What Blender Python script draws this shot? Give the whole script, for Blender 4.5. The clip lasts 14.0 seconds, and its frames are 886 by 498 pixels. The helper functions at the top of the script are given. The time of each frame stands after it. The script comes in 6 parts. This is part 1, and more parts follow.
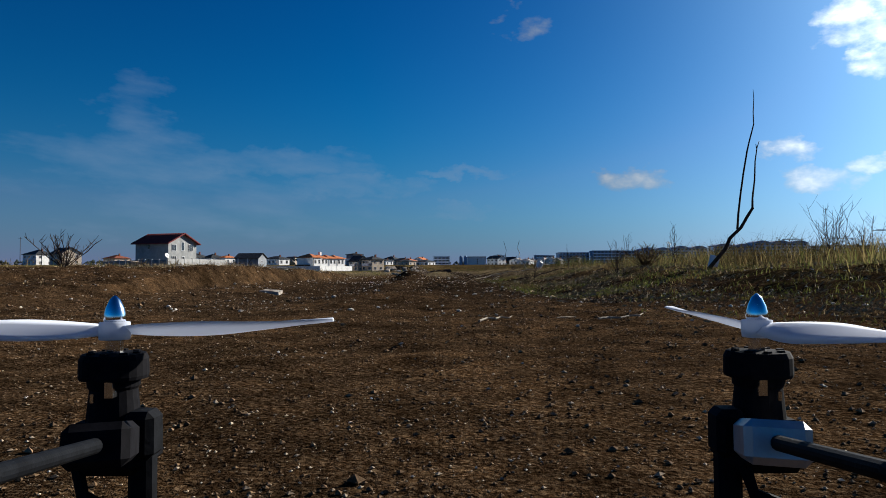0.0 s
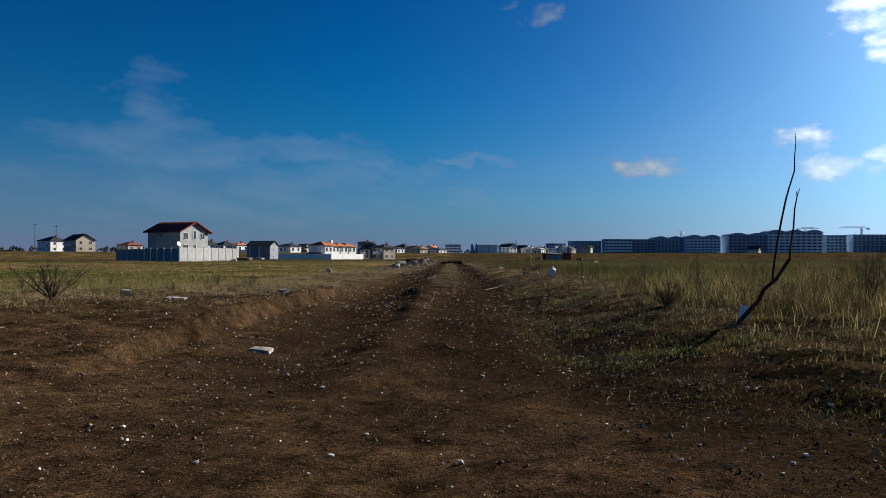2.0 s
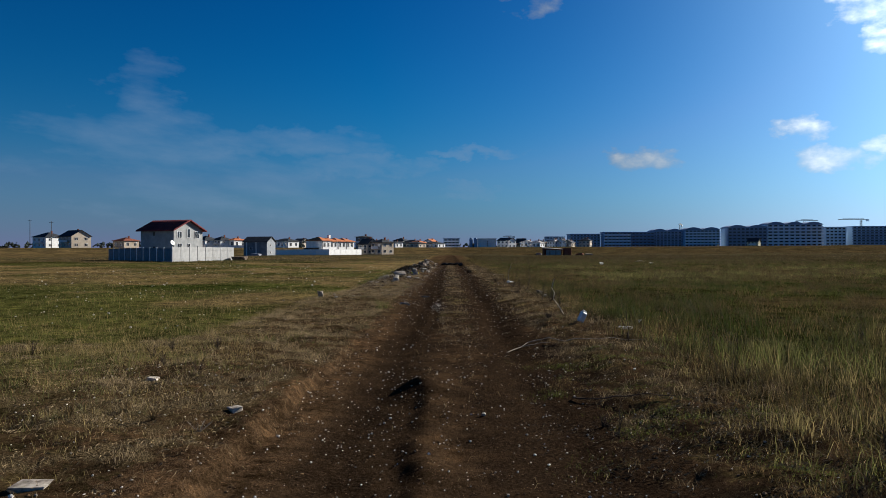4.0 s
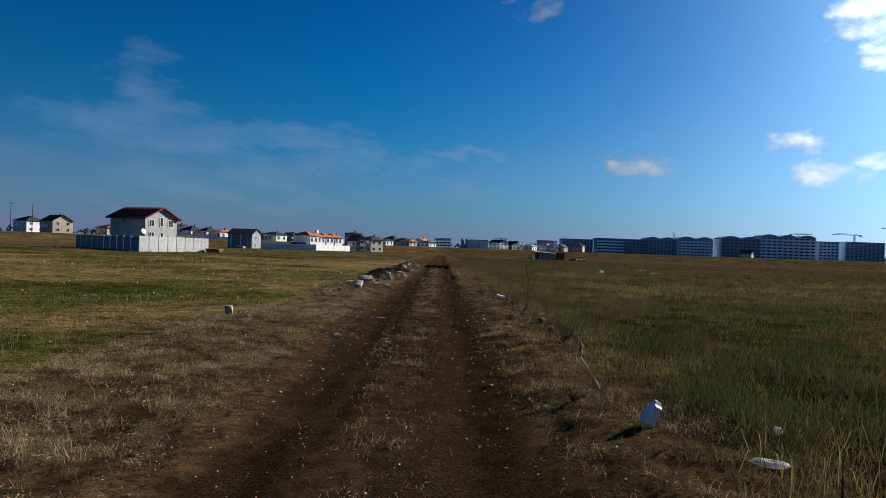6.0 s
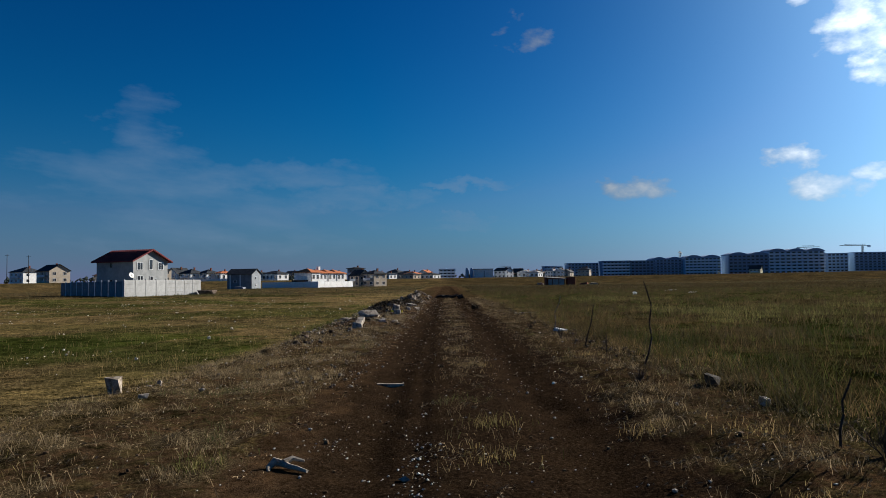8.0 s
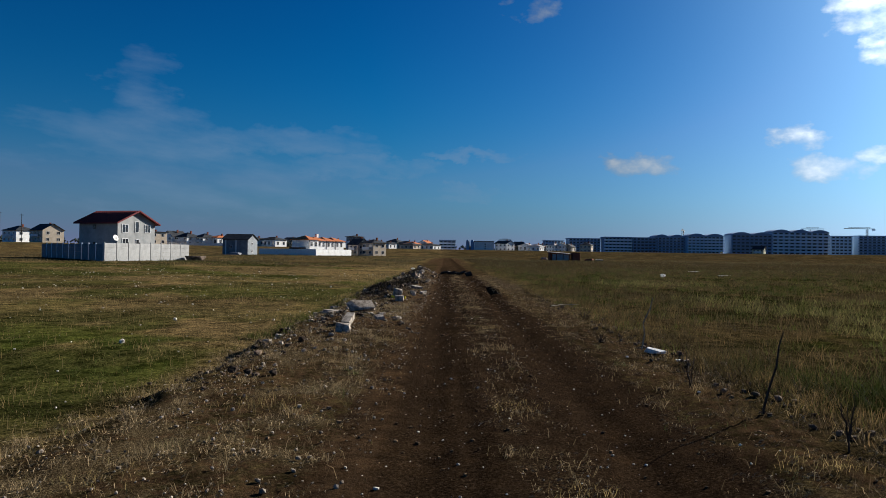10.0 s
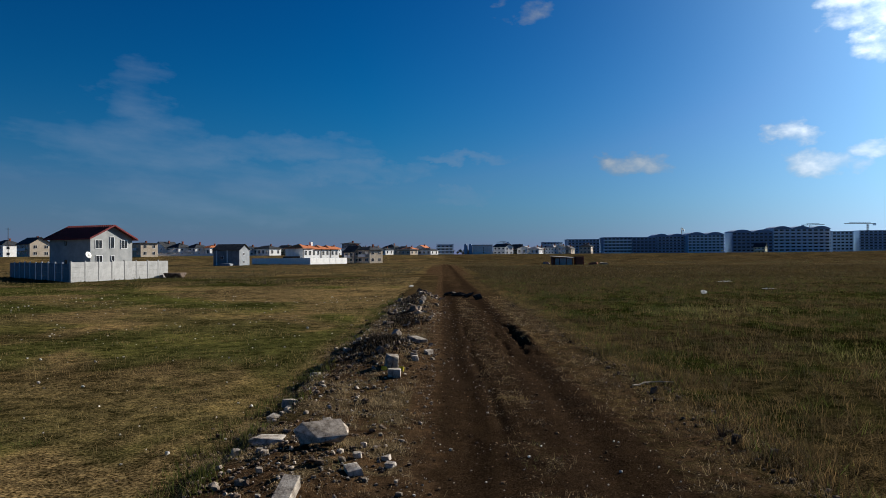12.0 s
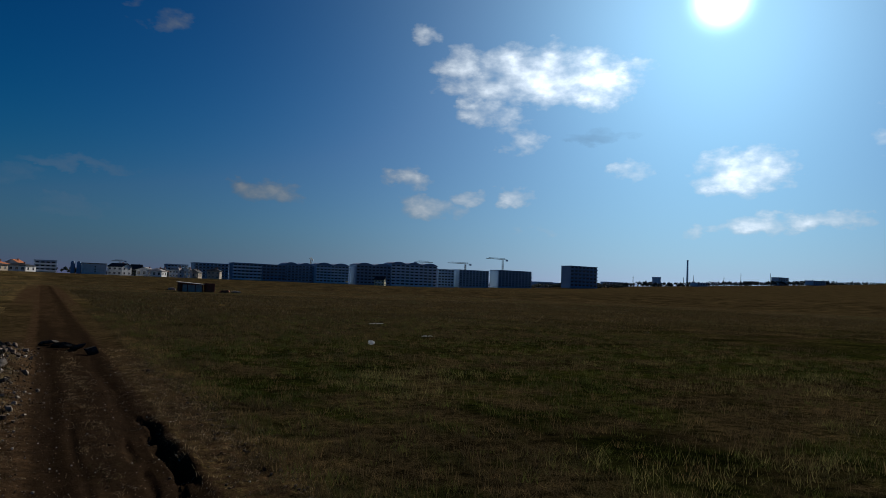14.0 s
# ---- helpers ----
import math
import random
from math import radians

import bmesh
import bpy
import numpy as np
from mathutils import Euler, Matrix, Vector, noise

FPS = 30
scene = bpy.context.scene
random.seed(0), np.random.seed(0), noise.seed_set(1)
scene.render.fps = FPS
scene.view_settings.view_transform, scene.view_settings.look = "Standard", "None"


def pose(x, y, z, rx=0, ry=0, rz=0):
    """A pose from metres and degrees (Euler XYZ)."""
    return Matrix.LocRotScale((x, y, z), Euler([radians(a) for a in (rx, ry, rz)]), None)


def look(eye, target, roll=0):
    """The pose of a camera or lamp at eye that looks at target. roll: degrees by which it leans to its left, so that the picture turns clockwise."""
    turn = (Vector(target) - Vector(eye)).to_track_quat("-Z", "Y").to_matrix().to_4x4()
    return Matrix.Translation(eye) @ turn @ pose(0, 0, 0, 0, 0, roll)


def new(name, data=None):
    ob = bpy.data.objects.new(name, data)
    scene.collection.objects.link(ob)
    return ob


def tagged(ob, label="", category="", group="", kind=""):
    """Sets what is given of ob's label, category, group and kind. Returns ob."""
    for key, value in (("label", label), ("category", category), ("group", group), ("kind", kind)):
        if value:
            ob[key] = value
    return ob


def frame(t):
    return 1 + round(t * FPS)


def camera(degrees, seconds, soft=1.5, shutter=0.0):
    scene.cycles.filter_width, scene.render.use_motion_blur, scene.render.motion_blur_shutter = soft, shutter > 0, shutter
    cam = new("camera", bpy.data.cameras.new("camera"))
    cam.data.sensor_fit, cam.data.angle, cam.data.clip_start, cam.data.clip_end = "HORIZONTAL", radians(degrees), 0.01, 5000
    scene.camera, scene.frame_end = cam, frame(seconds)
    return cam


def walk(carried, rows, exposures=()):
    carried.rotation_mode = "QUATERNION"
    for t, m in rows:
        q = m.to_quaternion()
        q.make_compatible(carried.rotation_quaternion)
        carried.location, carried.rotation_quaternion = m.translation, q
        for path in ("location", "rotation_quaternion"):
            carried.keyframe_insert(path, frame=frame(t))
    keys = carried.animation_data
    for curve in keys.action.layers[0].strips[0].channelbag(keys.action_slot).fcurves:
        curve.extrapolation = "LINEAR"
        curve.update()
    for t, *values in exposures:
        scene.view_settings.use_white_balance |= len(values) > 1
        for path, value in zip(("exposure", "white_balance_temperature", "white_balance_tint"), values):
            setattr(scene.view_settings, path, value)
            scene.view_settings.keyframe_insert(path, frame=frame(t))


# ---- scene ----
cam = camera(64.2, 14.0, soft=0.8)
PATH = [
    (0.0, pose(0, 0, 0.109, 91.79, 0.19, -0.2)),
    (0.5, pose(0.034, 0.033, 0.147, 92.28, -0.74, 1.29)),
    (1.0, pose(0.068, 0.066, 0.192, 91.48, -2.92, 1.15)),
    (1.5, pose(0.059, 0.192, 0.287, 91.07, -1.38, 1.23)),
    (2.0, look((0.033, 0.372, 0.497), (0.008, 2.372, 0.524), 0.1)),
    (2.5, look((-0.15, 0.50, 0.805), (-0.168, 2.50, 0.784), 2.2)),
    (3.0, look((-0.266, 0.90, 1.105), (-0.316, 2.90, 1.125), -0.2)),
    (3.2, look((-0.30, 1.14, 1.165), (-0.320, 3.14, 1.206), -0.9)),
    (5.5, pose(0.302, 7.458, 1.484, 87.61, -1.74, 0.58)),
    (6.0, pose(0.358, 9.153, 1.454, 90.17, -2.05, -0.09)),
    (6.5, pose(0.334, 11.008, 1.381, 92.42, -2.77, 0.19)),
    (7.0, pose(0.202, 12.756, 1.257, 92.77, -3.44, -0.55)),
    (7.5, pose(-0.028, 14.468, 1.178, 92.74, -2.69, -0.02)),
    (8.0, pose(-0.288, 15.958, 1.174, 92.72, 0.82, 0.21)),
    (10.5, pose(-0.88, 23.417, 1.645, 90.09, -1.1, 0.14)),
    (11.0, pose(-0.977, 25.151, 1.886, 90.87, 0.21, 0.04)),
    (11.5, pose(-1.092, 26.943, 2.091, 90.45, 0.26, 0.15)),
    (12.0, pose(-1.179, 28.923, 2.347, 90.62, 0.37, -0.08)),
    (12.5, pose(-1.21, 30.851, 2.607, 90.73, -0.01, 0.0)),
    (13.0, pose(-1.24, 32.947, 2.787, 90.65, -0.68, -0.16)),
    (13.3, pose(-1.22, 34.1, 2.93, 90.6, -0.75, -0.85)),
    (13.5, pose(-1.2, 34.75, 3.02, 90.59, -0.77, -4.74)),
    (13.6, pose(-1.2, 35.05, 3.06, 90.9, -1.1, -8.95)),
    (13.7, pose(-1.2, 35.33, 3.09, 91.35, -1.5, -13.4)),
    (13.8, pose(-1.2, 35.6, 3.12, 91.83, -1.86, -18.9)),
    (13.9, pose(-1.2, 35.86, 3.15, 92.5, -2.1, -24.3)),
    (14.0, pose(-1.2, 36.1, 3.18, 93.2, -2.26, -29.68)),
]
walk(cam, PATH, exposures=((0.0, 0.93), (3.2, 0.93), (5.5, 1.0), (6.2, 0.97), (7.0, 0.76), (8.2, 0.78), (10.5, 0.88), (12.0, 0.8), (13.0, 0.80), (13.5, 0.77), (14.0, -0.22)))

# ---- sky, clouds and sun ----
SUN_AZ, SUN_EL = 50.8, 22.0
world = bpy.data.worlds.new("sky")
scene.world = world
world.use_nodes = True
WT = world.node_tree


def wn(kind, *ins, operation="", use_clamp=False):
    """A world node; numbers, colours and sockets go to its inputs in order."""
    n = WT.nodes.new(kind)
    if kind == "ShaderNodeMix":
        n.data_type = "RGBA"
    if operation:
        n.operation = operation
    if use_clamp:
        n.use_clamp = True
    for i, val in enumerate(ins):
        if val is None:
            continue
        if isinstance(val, bpy.types.NodeSocket):
            WT.links.new(val, n.inputs[i])
        else:
            n.inputs[i].default_value = val
    return n


def wm(op, *ins):
    return wn("ShaderNodeMath", *ins, operation=op).outputs[0]


sky = wn("ShaderNodeTexSky")
sky.sky_type, sky.sun_disc, sky.sun_elevation, sky.sun_rotation = "NISHITA", False, radians(SUN_EL), radians(SUN_AZ)
sky.altitude, sky.air_density, sky.dust_density, sky.ozone_density = 100.0, 1.0, 0.25, 2.6
sky_rich = wn("ShaderNodeHueSaturation", 0.5, 1.25, 1.0, 1.0, sky.outputs[0])
sky_deep = wn("ShaderNodeVectorMath", wn("ShaderNodeGamma", sky_rich.outputs[0], 1.3).outputs[0], (0.020, 0.405, 0.60), operation="MULTIPLY")
coords = wn("ShaderNodeTexCoord").outputs["Generated"]
split = wn("ShaderNodeSeparateXYZ", coords)
az = wm("MULTIPLY", wm("ARCTAN2", split.outputs[0], split.outputs[1]), 57.2958)
el = wm("MULTIPLY", wm("ARCSINE", split.outputs[2]), 57.2958)
flat = wn("ShaderNodeCombineXYZ", az, wm("MULTIPLY", el, 1.6), 0.0).outputs[0]
puff = wn("ShaderNodeTexNoise", flat, None, 0.42, 5.0, 0.5, 2.1).outputs["Fac"]
billow = wn("ShaderNodeSeparateXYZ", wn("ShaderNodeTexNoise", flat, None, 0.42, 4.0, 0.6, 2.0).outputs["Color"])
az_w = wm("ADD", az, wm("MULTIPLY", wm("SUBTRACT", billow.outputs[0], 0.5), 5.0))
el_w = wm("ADD", el, wm("MULTIPLY", wm("SUBTRACT", billow.outputs[1], 0.5), 2.6))
streak_at = wn("ShaderNodeCombineXYZ", wm("MULTIPLY", az, 0.34), wm("ADD", wm("MULTIPLY", el, 1.2), wm("MULTIPLY", az, 0.10)), 3.0).outputs[0]
streak = wn("ShaderNodeTexNoise", streak_at, None, 0.42, 5.0, 0.52, 2.0).outputs["Fac"]
# azimuth, elevation, half width, half height, density
PUFFS = [(15.5, 7.1, 2.6, 0.9, 1.0), (26.5, 8.6, 1.7, 1.0, 1.0), (28.8, 6.5, 2.5, 0.9, 0.9), (31.2, 7.4, 1.5, 0.6, 0.9), (6.9, 19.3, 2.3, 1.2, 0.5),
         (37.3, 17.0, 6.6, 2.1, 1.15), (41.6, 16.5, 2.7, 2.0, 1.2), (32.8, 14.2, 2.7, 1.0, 0.9), (35.8, 12.3, 1.7, 1.2, 0.8), (27.7, 19.9, 1.2, 0.7, 0.7), (30.4, 17.6, 2.0, 1.7, 1.05), (31.6, 14.8, 1.2, 1.0, 0.95),
         (35.5, 7.7, 1.4, 0.7, 0.8), (44.4, 9.7, 1.5, 1.0, 0.8), (52.6, 9.6, 3.3, 1.6, 1.2), (45.1, 17.7, 1.3, 0.6, 0.6), (53.7, 5.6, 2.8, 0.8, 0.95),
         (57.6, 5.9, 3.4, 0.7, 0.95), (49.3, 5.0, 0.9, 0.4, 0.5), (37.7, 4.7, 3.2, 0.6, 0.3), (66.0, 12.0, 5.0, 1.8, 0.9), (82.0, 8.0, 6.0, 1.5, 0.8)]
VEILS = [(-23.4, 12.5, 2.6, 2.4, 0.55), (-23.2, 8.2, 7.8, 2.2, 0.62), (-14.1, 8.5, 7.5, 1.2, 0.8), (-7.5, 6.9, 5.5, 0.8, 0.75), (2.3, 7.9, 3.4, 0.35, 0.7),
         (2.1, 4.9, 3.0, 0.5, 0.5), (-19.0, 5.3, 13.0, 2.6, 0.42), (41.9, 12.5, 2.4, 0.5, 0.5), (-60.0, 9.0, 12.0, 3.0, 0.6)]


def blob(a, e, ra, re, density):
    u = wm("DIVIDE", wm("SUBTRACT", az_w, a), ra)
    v = wm("DIVIDE", wm("SUBTRACT", el_w, e), re)
    q = wm("ADD", wm("MULTIPLY", u, u), wm("MULTIPLY", v, v))
    return wm("MULTIPLY", wn("ShaderNodeMath", 1.0, wm("MULTIPLY", q, 0.5), operation="SUBTRACT", use_clamp=True).outputs[0], density)


def field(list_of, texture, gain, bias):
    total = None
    for item in list_of:
        b = blob(*item)
        total = b if total is None else wm("MAXIMUM", total, b)
    shaped = wm("MULTIPLY", wm("ADD", wm("MULTIPLY", total, 0.9), wm("SUBTRACT", wm("MULTIPLY", texture, 1.7), bias)), gain)
    inside = wn("ShaderNodeMath", total, 6.0, operation="MULTIPLY", use_clamp=True).outputs[0]
    return wn("ShaderNodeMath", shaped, inside, operation="MULTIPLY", use_clamp=True).outputs[0]


cumulus = field(PUFFS, puff, 1.1, 1.16)
veil = field(VEILS, streak, 1.2, 1.02)
low = wm("POWER", 2.718, wm("MULTIPLY", wm("ABSOLUTE", el), -0.15))
toward = wn("ShaderNodeVectorMath", coords, (math.sin(radians(SUN_AZ)) * math.cos(radians(SUN_EL)), math.cos(radians(SUN_AZ)) * math.cos(radians(SUN_EL)), math.sin(radians(SUN_EL))), operation="DOT_PRODUCT").outputs["Value"]
facing = wn("ShaderNodeMath", toward, 0.0, operation="MAXIMUM").outputs[0]
lit = wm("ADD", 1.0, wm("MULTIPLY", wm("POWER", facing, 7.0), 3.5))
haze = wn("ShaderNodeVectorMath", (2.15, 2.45, 4.7), None, operation="SCALE")
WT.links.new(lit, haze.inputs["Scale"])
sky_hazy = wn("ShaderNodeMix", wm("MULTIPLY", low, 0.98))
WT.links.new(sky_deep.outputs[0], sky_hazy.inputs[6])
WT.links.new(haze.outputs[0], sky_hazy.inputs[7])
halo = wn("ShaderNodeVectorMath", (3.6, 5.5, 7.1), None, operation="SCALE")
WT.links.new(wm("ADD", wm("ADD", wm("MULTIPLY", wm("POWER", facing, 16.0), 1.9), wm("MULTIPLY", wm("POWER", facing, 60.0), 1.8)), wm("MULTIPLY", wm("POWER", facing, 4500.0), 45.0)), halo.inputs["Scale"])
glare = wn("ShaderNodeVectorMath", (8.6, 9.1, 9.6), None, operation="SCALE")
WT.links.new(wm("MULTIPLY", low, wm("POWER", facing, 10.0)), glare.inputs["Scale"])
sky_glary = wn("ShaderNodeVectorMath", sky_hazy.outputs[2], glare.outputs[0], operation="ADD")
sky_lit = wn("ShaderNodeVectorMath", sky_glary.outputs[0], halo.outputs[0], operation="ADD")
redness = wm("ADD", wm("MULTIPLY", wm("MAXIMUM", wm("SUBTRACT", facing, 0.58), 0.0), 2.5), wm("MULTIPLY", wm("MULTIPLY", low, low), 5.0))
red_share = wn("ShaderNodeMath", redness, 0.08, operation="ADD", use_clamp=True).outputs[0]
sky_blue = wn("ShaderNodeVectorMath", sky_lit.outputs[0], wn("ShaderNodeCombineXYZ", red_share, 1.0, 1.0).outputs[0], operation="MULTIPLY")
sky_veiled = wn("ShaderNodeMix", wm("MULTIPLY", veil, 0.5))
WT.links.new(sky_blue.outputs[0], sky_veiled.inputs[6])
sky_veiled.inputs[7].default_value = (3.0, 4.5, 6.7, 1)
sky_all = wn("ShaderNodeMix", cumulus)
WT.links.new(sky_veiled.outputs[2], sky_all.inputs[6])
sunward = wm("ADD", 5.4, wm("MULTIPLY", wm("POWER", facing, 13.0), 46.0))
sunward = wm("MULTIPLY", sunward, wm("ADD", 0.6, wm("MULTIPLY", wm("POWER", cumulus, 1.5), 0.5)))
WT.links.new(wn("ShaderNodeCombineXYZ", wm("MULTIPLY", sunward, 0.92), wm("MULTIPLY", sunward, 1.04), wm("MULTIPLY", sunward, 1.17)).outputs[0], sky_all.inputs[7])
sky_dim = wn("ShaderNodeVectorMath", sky_all.outputs[2], None, operation="SCALE")
sky_dim.inputs["Scale"].default_value = 0.70
WT.links.new(sky_dim.outputs[0], WT.nodes["Background"].inputs[0])
WT.nodes["Background"].inputs[1].default_value = 0.05

sun = new("sun", bpy.data.lights.new("sun", "SUN"))
sun.data.energy, sun.data.angle, sun.data.color = 5.0, radians(0.5), (1.0, 0.94, 0.85)
_a, _e = radians(SUN_AZ), radians(SUN_EL)
sun.matrix_world = look((0, 0, 60), (-40 * math.sin(_a) * math.cos(_e), -40 * math.cos(_a) * math.cos(_e), 60 - 40 * math.sin(_e)))


# ---- materials ----
def mat(name, dark, light, scale=4.0, rough=0.85, metal=0.0, bump=0.3, grain=60.0, spread=0.0, island=0.0, detail=6.0, spec=0.06, space="Object"):
    """Two-scale procedural surface. spread: brightness change from object to object; island: from piece to piece in one mesh."""
    m = bpy.data.materials.new(name)
    m.use_nodes = True
    t = m.node_tree
    b = t.nodes["Principled BSDF"]
    b.inputs["Roughness"].default_value, b.inputs["Metallic"].default_value, b.inputs["Specular IOR Level"].default_value = rough, metal, spec
    tc = t.nodes.new("ShaderNodeTexCoord")
    n1, n2 = t.nodes.new("ShaderNodeTexNoise"), t.nodes.new("ShaderNodeTexNoise")
    for n, s in ((n1, scale), (n2, grain)):
        t.links.new(tc.outputs[space], n.inputs["Vector"])
        n.inputs["Scale"].default_value, n.inputs["Detail"].default_value, n.inputs["Roughness"].default_value = s, detail, 0.6
    both = t.nodes.new("ShaderNodeMath")
    both.operation = "MULTIPLY_ADD"
    t.links.new(n2.outputs["Fac"], both.inputs[0])
    both.inputs[1].default_value = 0.45
    t.links.new(n1.outputs["Fac"], both.inputs[2])
    r = t.nodes.new("ShaderNodeValToRGB")
    r.color_ramp.elements[0].position, r.color_ramp.elements[1].position = 0.55, 0.9
    r.color_ramp.elements[0].color, r.color_ramp.elements[1].color = (*dark, 1), (*light, 1)
    t.links.new(both.outputs[0], r.inputs[0])
    colour = r.outputs[0]
    for amount, kind, out in ((spread, "ShaderNodeObjectInfo", "Random"), (island, "ShaderNodeNewGeometry", "Random Per Island")):
        if amount:
            o, mr, hs = t.nodes.new(kind), t.nodes.new("ShaderNodeMapRange"), t.nodes.new("ShaderNodeHueSaturation")
            t.links.new(o.outputs[out], mr.inputs[0])
            mr.inputs[3].default_value, mr.inputs[4].default_value = 1 - amount, 1 + amount
            t.links.new(mr.outputs[0], hs.inputs["Value"])
            t.links.new(colour, hs.inputs["Color"])
            colour = hs.outputs[0]
    t.links.new(colour, b.inputs["Base Color"])
    if bump:
        bp = t.nodes.new("ShaderNodeBump")
        bp.inputs["Strength"].default_value, bp.inputs["Distance"].default_value = bump, 1.0 / grain
        t.links.new(n2.outputs["Fac"], bp.inputs["Height"])
        t.links.new(bp.outputs[0], b.inputs["Normal"])
    return m


def ground_material():
    m = bpy.data.materials.new("earth and turf")
    m.use_nodes = True
    t = m.node_tree
    b = t.nodes["Principled BSDF"]
    b.inputs["Roughness"].default_value, b.inputs["Specular IOR Level"].default_value = 1.0, 0.0

    def node(kind, operation="", attribute=""):
        n = t.nodes.new(kind)
        if operation:
            n.operation = operation
        if attribute:
            n.attribute_name = attribute
        if kind == "ShaderNodeMix":
            n.data_type = "RGBA"
        return n

    def noise_at(scale, detail=5.0, rough=0.6):
        n = node("ShaderNodeTexNoise")
        t.links.new(pos, n.inputs["Vector"])
        n.inputs["Scale"].default_value, n.inputs["Detail"].default_value, n.inputs["Roughness"].default_value = scale, detail, rough
        return n.outputs["Fac"]

    def ramp(fac, *stops, tone=0.74):
        r = node("ShaderNodeValToRGB")
        while len(r.color_ramp.elements) < len(stops):
            r.color_ramp.elements.new(0.5)
        for e, (p, c) in zip(r.color_ramp.elements, stops):
            e.position, e.color = p, (*[v * tone for v in c], 1)
        t.links.new(fac, r.inputs[0])
        return r.outputs[0]

    def mix(fac, a, c):
        n = node("ShaderNodeMix")
        t.links.new(fac, n.inputs[0])
        t.links.new(a, n.inputs[6])
        t.links.new(c, n.inputs[7])
        return n.outputs[2]

    pos = node("ShaderNodeTexCoord").outputs["Object"]
    soil, green = node("ShaderNodeAttribute", attribute="soil").outputs["Fac"], node("ShaderNodeAttribute", attribute="green").outputs["Fac"]
    earth = ramp(noise_at(0.9, 8), (0.3, (0.022, 0.013, 0.007)), (0.5, (0.051, 0.0295, 0.0150)), (0.72, (0.096, 0.055, 0.027)), tone=0.98)
    grit = ramp(noise_at(55.0, 3), (0.36, (0.004, 0.003, 0.002)), (0.52, (0.042, 0.023, 0.011)), (0.68, (0.15, 0.10, 0.055)), tone=0.98)
    half = node("ShaderNodeValue")
    half.outputs[0].default_value = 0.5
    fine = ramp(noise_at(230.0, 3), (0.34, (0.006, 0.004, 0.002)), (0.5, (0.058, 0.033, 0.017)), (0.68, (0.24, 0.17, 0.105)), tone=0.98)
    earth = mix(half.outputs[0], mix(half.outputs[0], earth, grit), fine)
    mottle = node("ShaderNodeMix")
    mottle.blend_type = "MULTIPLY"
    mottle.inputs[0].default_value = 1.0
    t.links.new(earth, mottle.inputs[6])
    t.links.new(ramp(noise_at(2.1, 8, 0.72), (0.36, (0.55, 0.53, 0.50)), (0.5, (0.95, 0.95, 0.95)), (0.64, (1.5, 1.42, 1.28)), tone=1.0), mottle.inputs[7])
    earth = mottle.outputs[2]
    crumb = node("ShaderNodeMix")
    crumb.blend_type = "MULTIPLY"
    crumb.inputs[0].default_value = 1.0
    t.links.new(earth, crumb.inputs[6])
    t.links.new(ramp(noise_at(10.0, 7, 0.75), (0.36, (0.38, 0.36, 0.34)), (0.5, (0.92, 0.92, 0.92)), (0.64, (1.6, 1.55, 1.45)), tone=1.0), crumb.inputs[7])
    earth = crumb.outputs[2]
    wet = ramp(noise_at(45.0, 4), (0.32, (0.004, 0.003, 0.002)), (0.52, (0.024, 0.0145, 0.009)), (0.72, (0.080, 0.055, 0.034)), tone=0.7)
    blotch = node("ShaderNodeMath", operation="MULTIPLY_ADD")
    t.links.new(noise_at(5.0, 8, 0.72), blotch.inputs[0])
    blotch.inputs[1].default_value = 1.8
    t.links.new(node("ShaderNodeAttribute", attribute="damp").outputs["Fac"], blotch.inputs[2])
    moist = node("ShaderNodeMapRange")
    t.links.new(blotch.outputs[0], moist.inputs[0])
    moist.inputs[1].default_value, moist.inputs[2].default_value, moist.inputs[4].default_value = 1.15, 1.75, 0.85
    earth = mix(moist.outputs[0], earth, wet)
    straw = ramp(noise_at(38.0, 4), (0.33, (0.008, 0.006, 0.003)), (0.5, (0.048, 0.035, 0.016)), (0.70, (0.17, 0.128, 0.065)))
    sward = ramp(noise_at(30.0, 4), (0.28, (0.006, 0.008, 0.002)), (0.5, (0.022, 0.027, 0.006)), (0.75, (0.055, 0.060, 0.015)))
    rank = mix(green, straw, sward)
    hay = ramp(noise_at(24.0, 5), (0.35, (0.016, 0.011, 0.004)), (0.5, (0.155, 0.108, 0.048)), (0.66, (0.38, 0.275, 0.13)))
    lawn = ramp(noise_at(24.0, 5), (0.28, (0.012, 0.017, 0.003)), (0.5, (0.050, 0.062, 0.014)), (0.75, (0.105, 0.115, 0.03)))
    turf = mix(node("ShaderNodeAttribute", attribute="mown").outputs["Fac"], rank, mix(green, hay, lawn))
    strands = ramp(noise_at(95.0, 4, 0.7), (0.36, (0.010, 0.007, 0.004)), (0.5, (0.085, 0.060, 0.030)), (0.66, (0.34, 0.255, 0.14)))
    frayed = node("ShaderNodeMath", operation="MULTIPLY_ADD")
    t.links.new(noise_at(34.0, 8, 0.8), frayed.inputs[0])
    frayed.inputs[1].default_value = 3.4
    t.links.new(node("ShaderNodeAttribute", attribute="thatch").outputs["Fac"], frayed.inputs[2])
    thatch = node("ShaderNodeMapRange")
    t.links.new(frayed.outputs[0], thatch.inputs[0])
    thatch.inputs[1].default_value, thatch.inputs[2].default_value = 2.3, 2.75
    drift = ramp(noise_at(0.16, 7, 0.68), (0.36, (0.45, 0.45, 0.45)), (0.5, (0.9, 0.9, 0.9)), (0.64, (1.5, 1.42, 1.28)), tone=1.0)
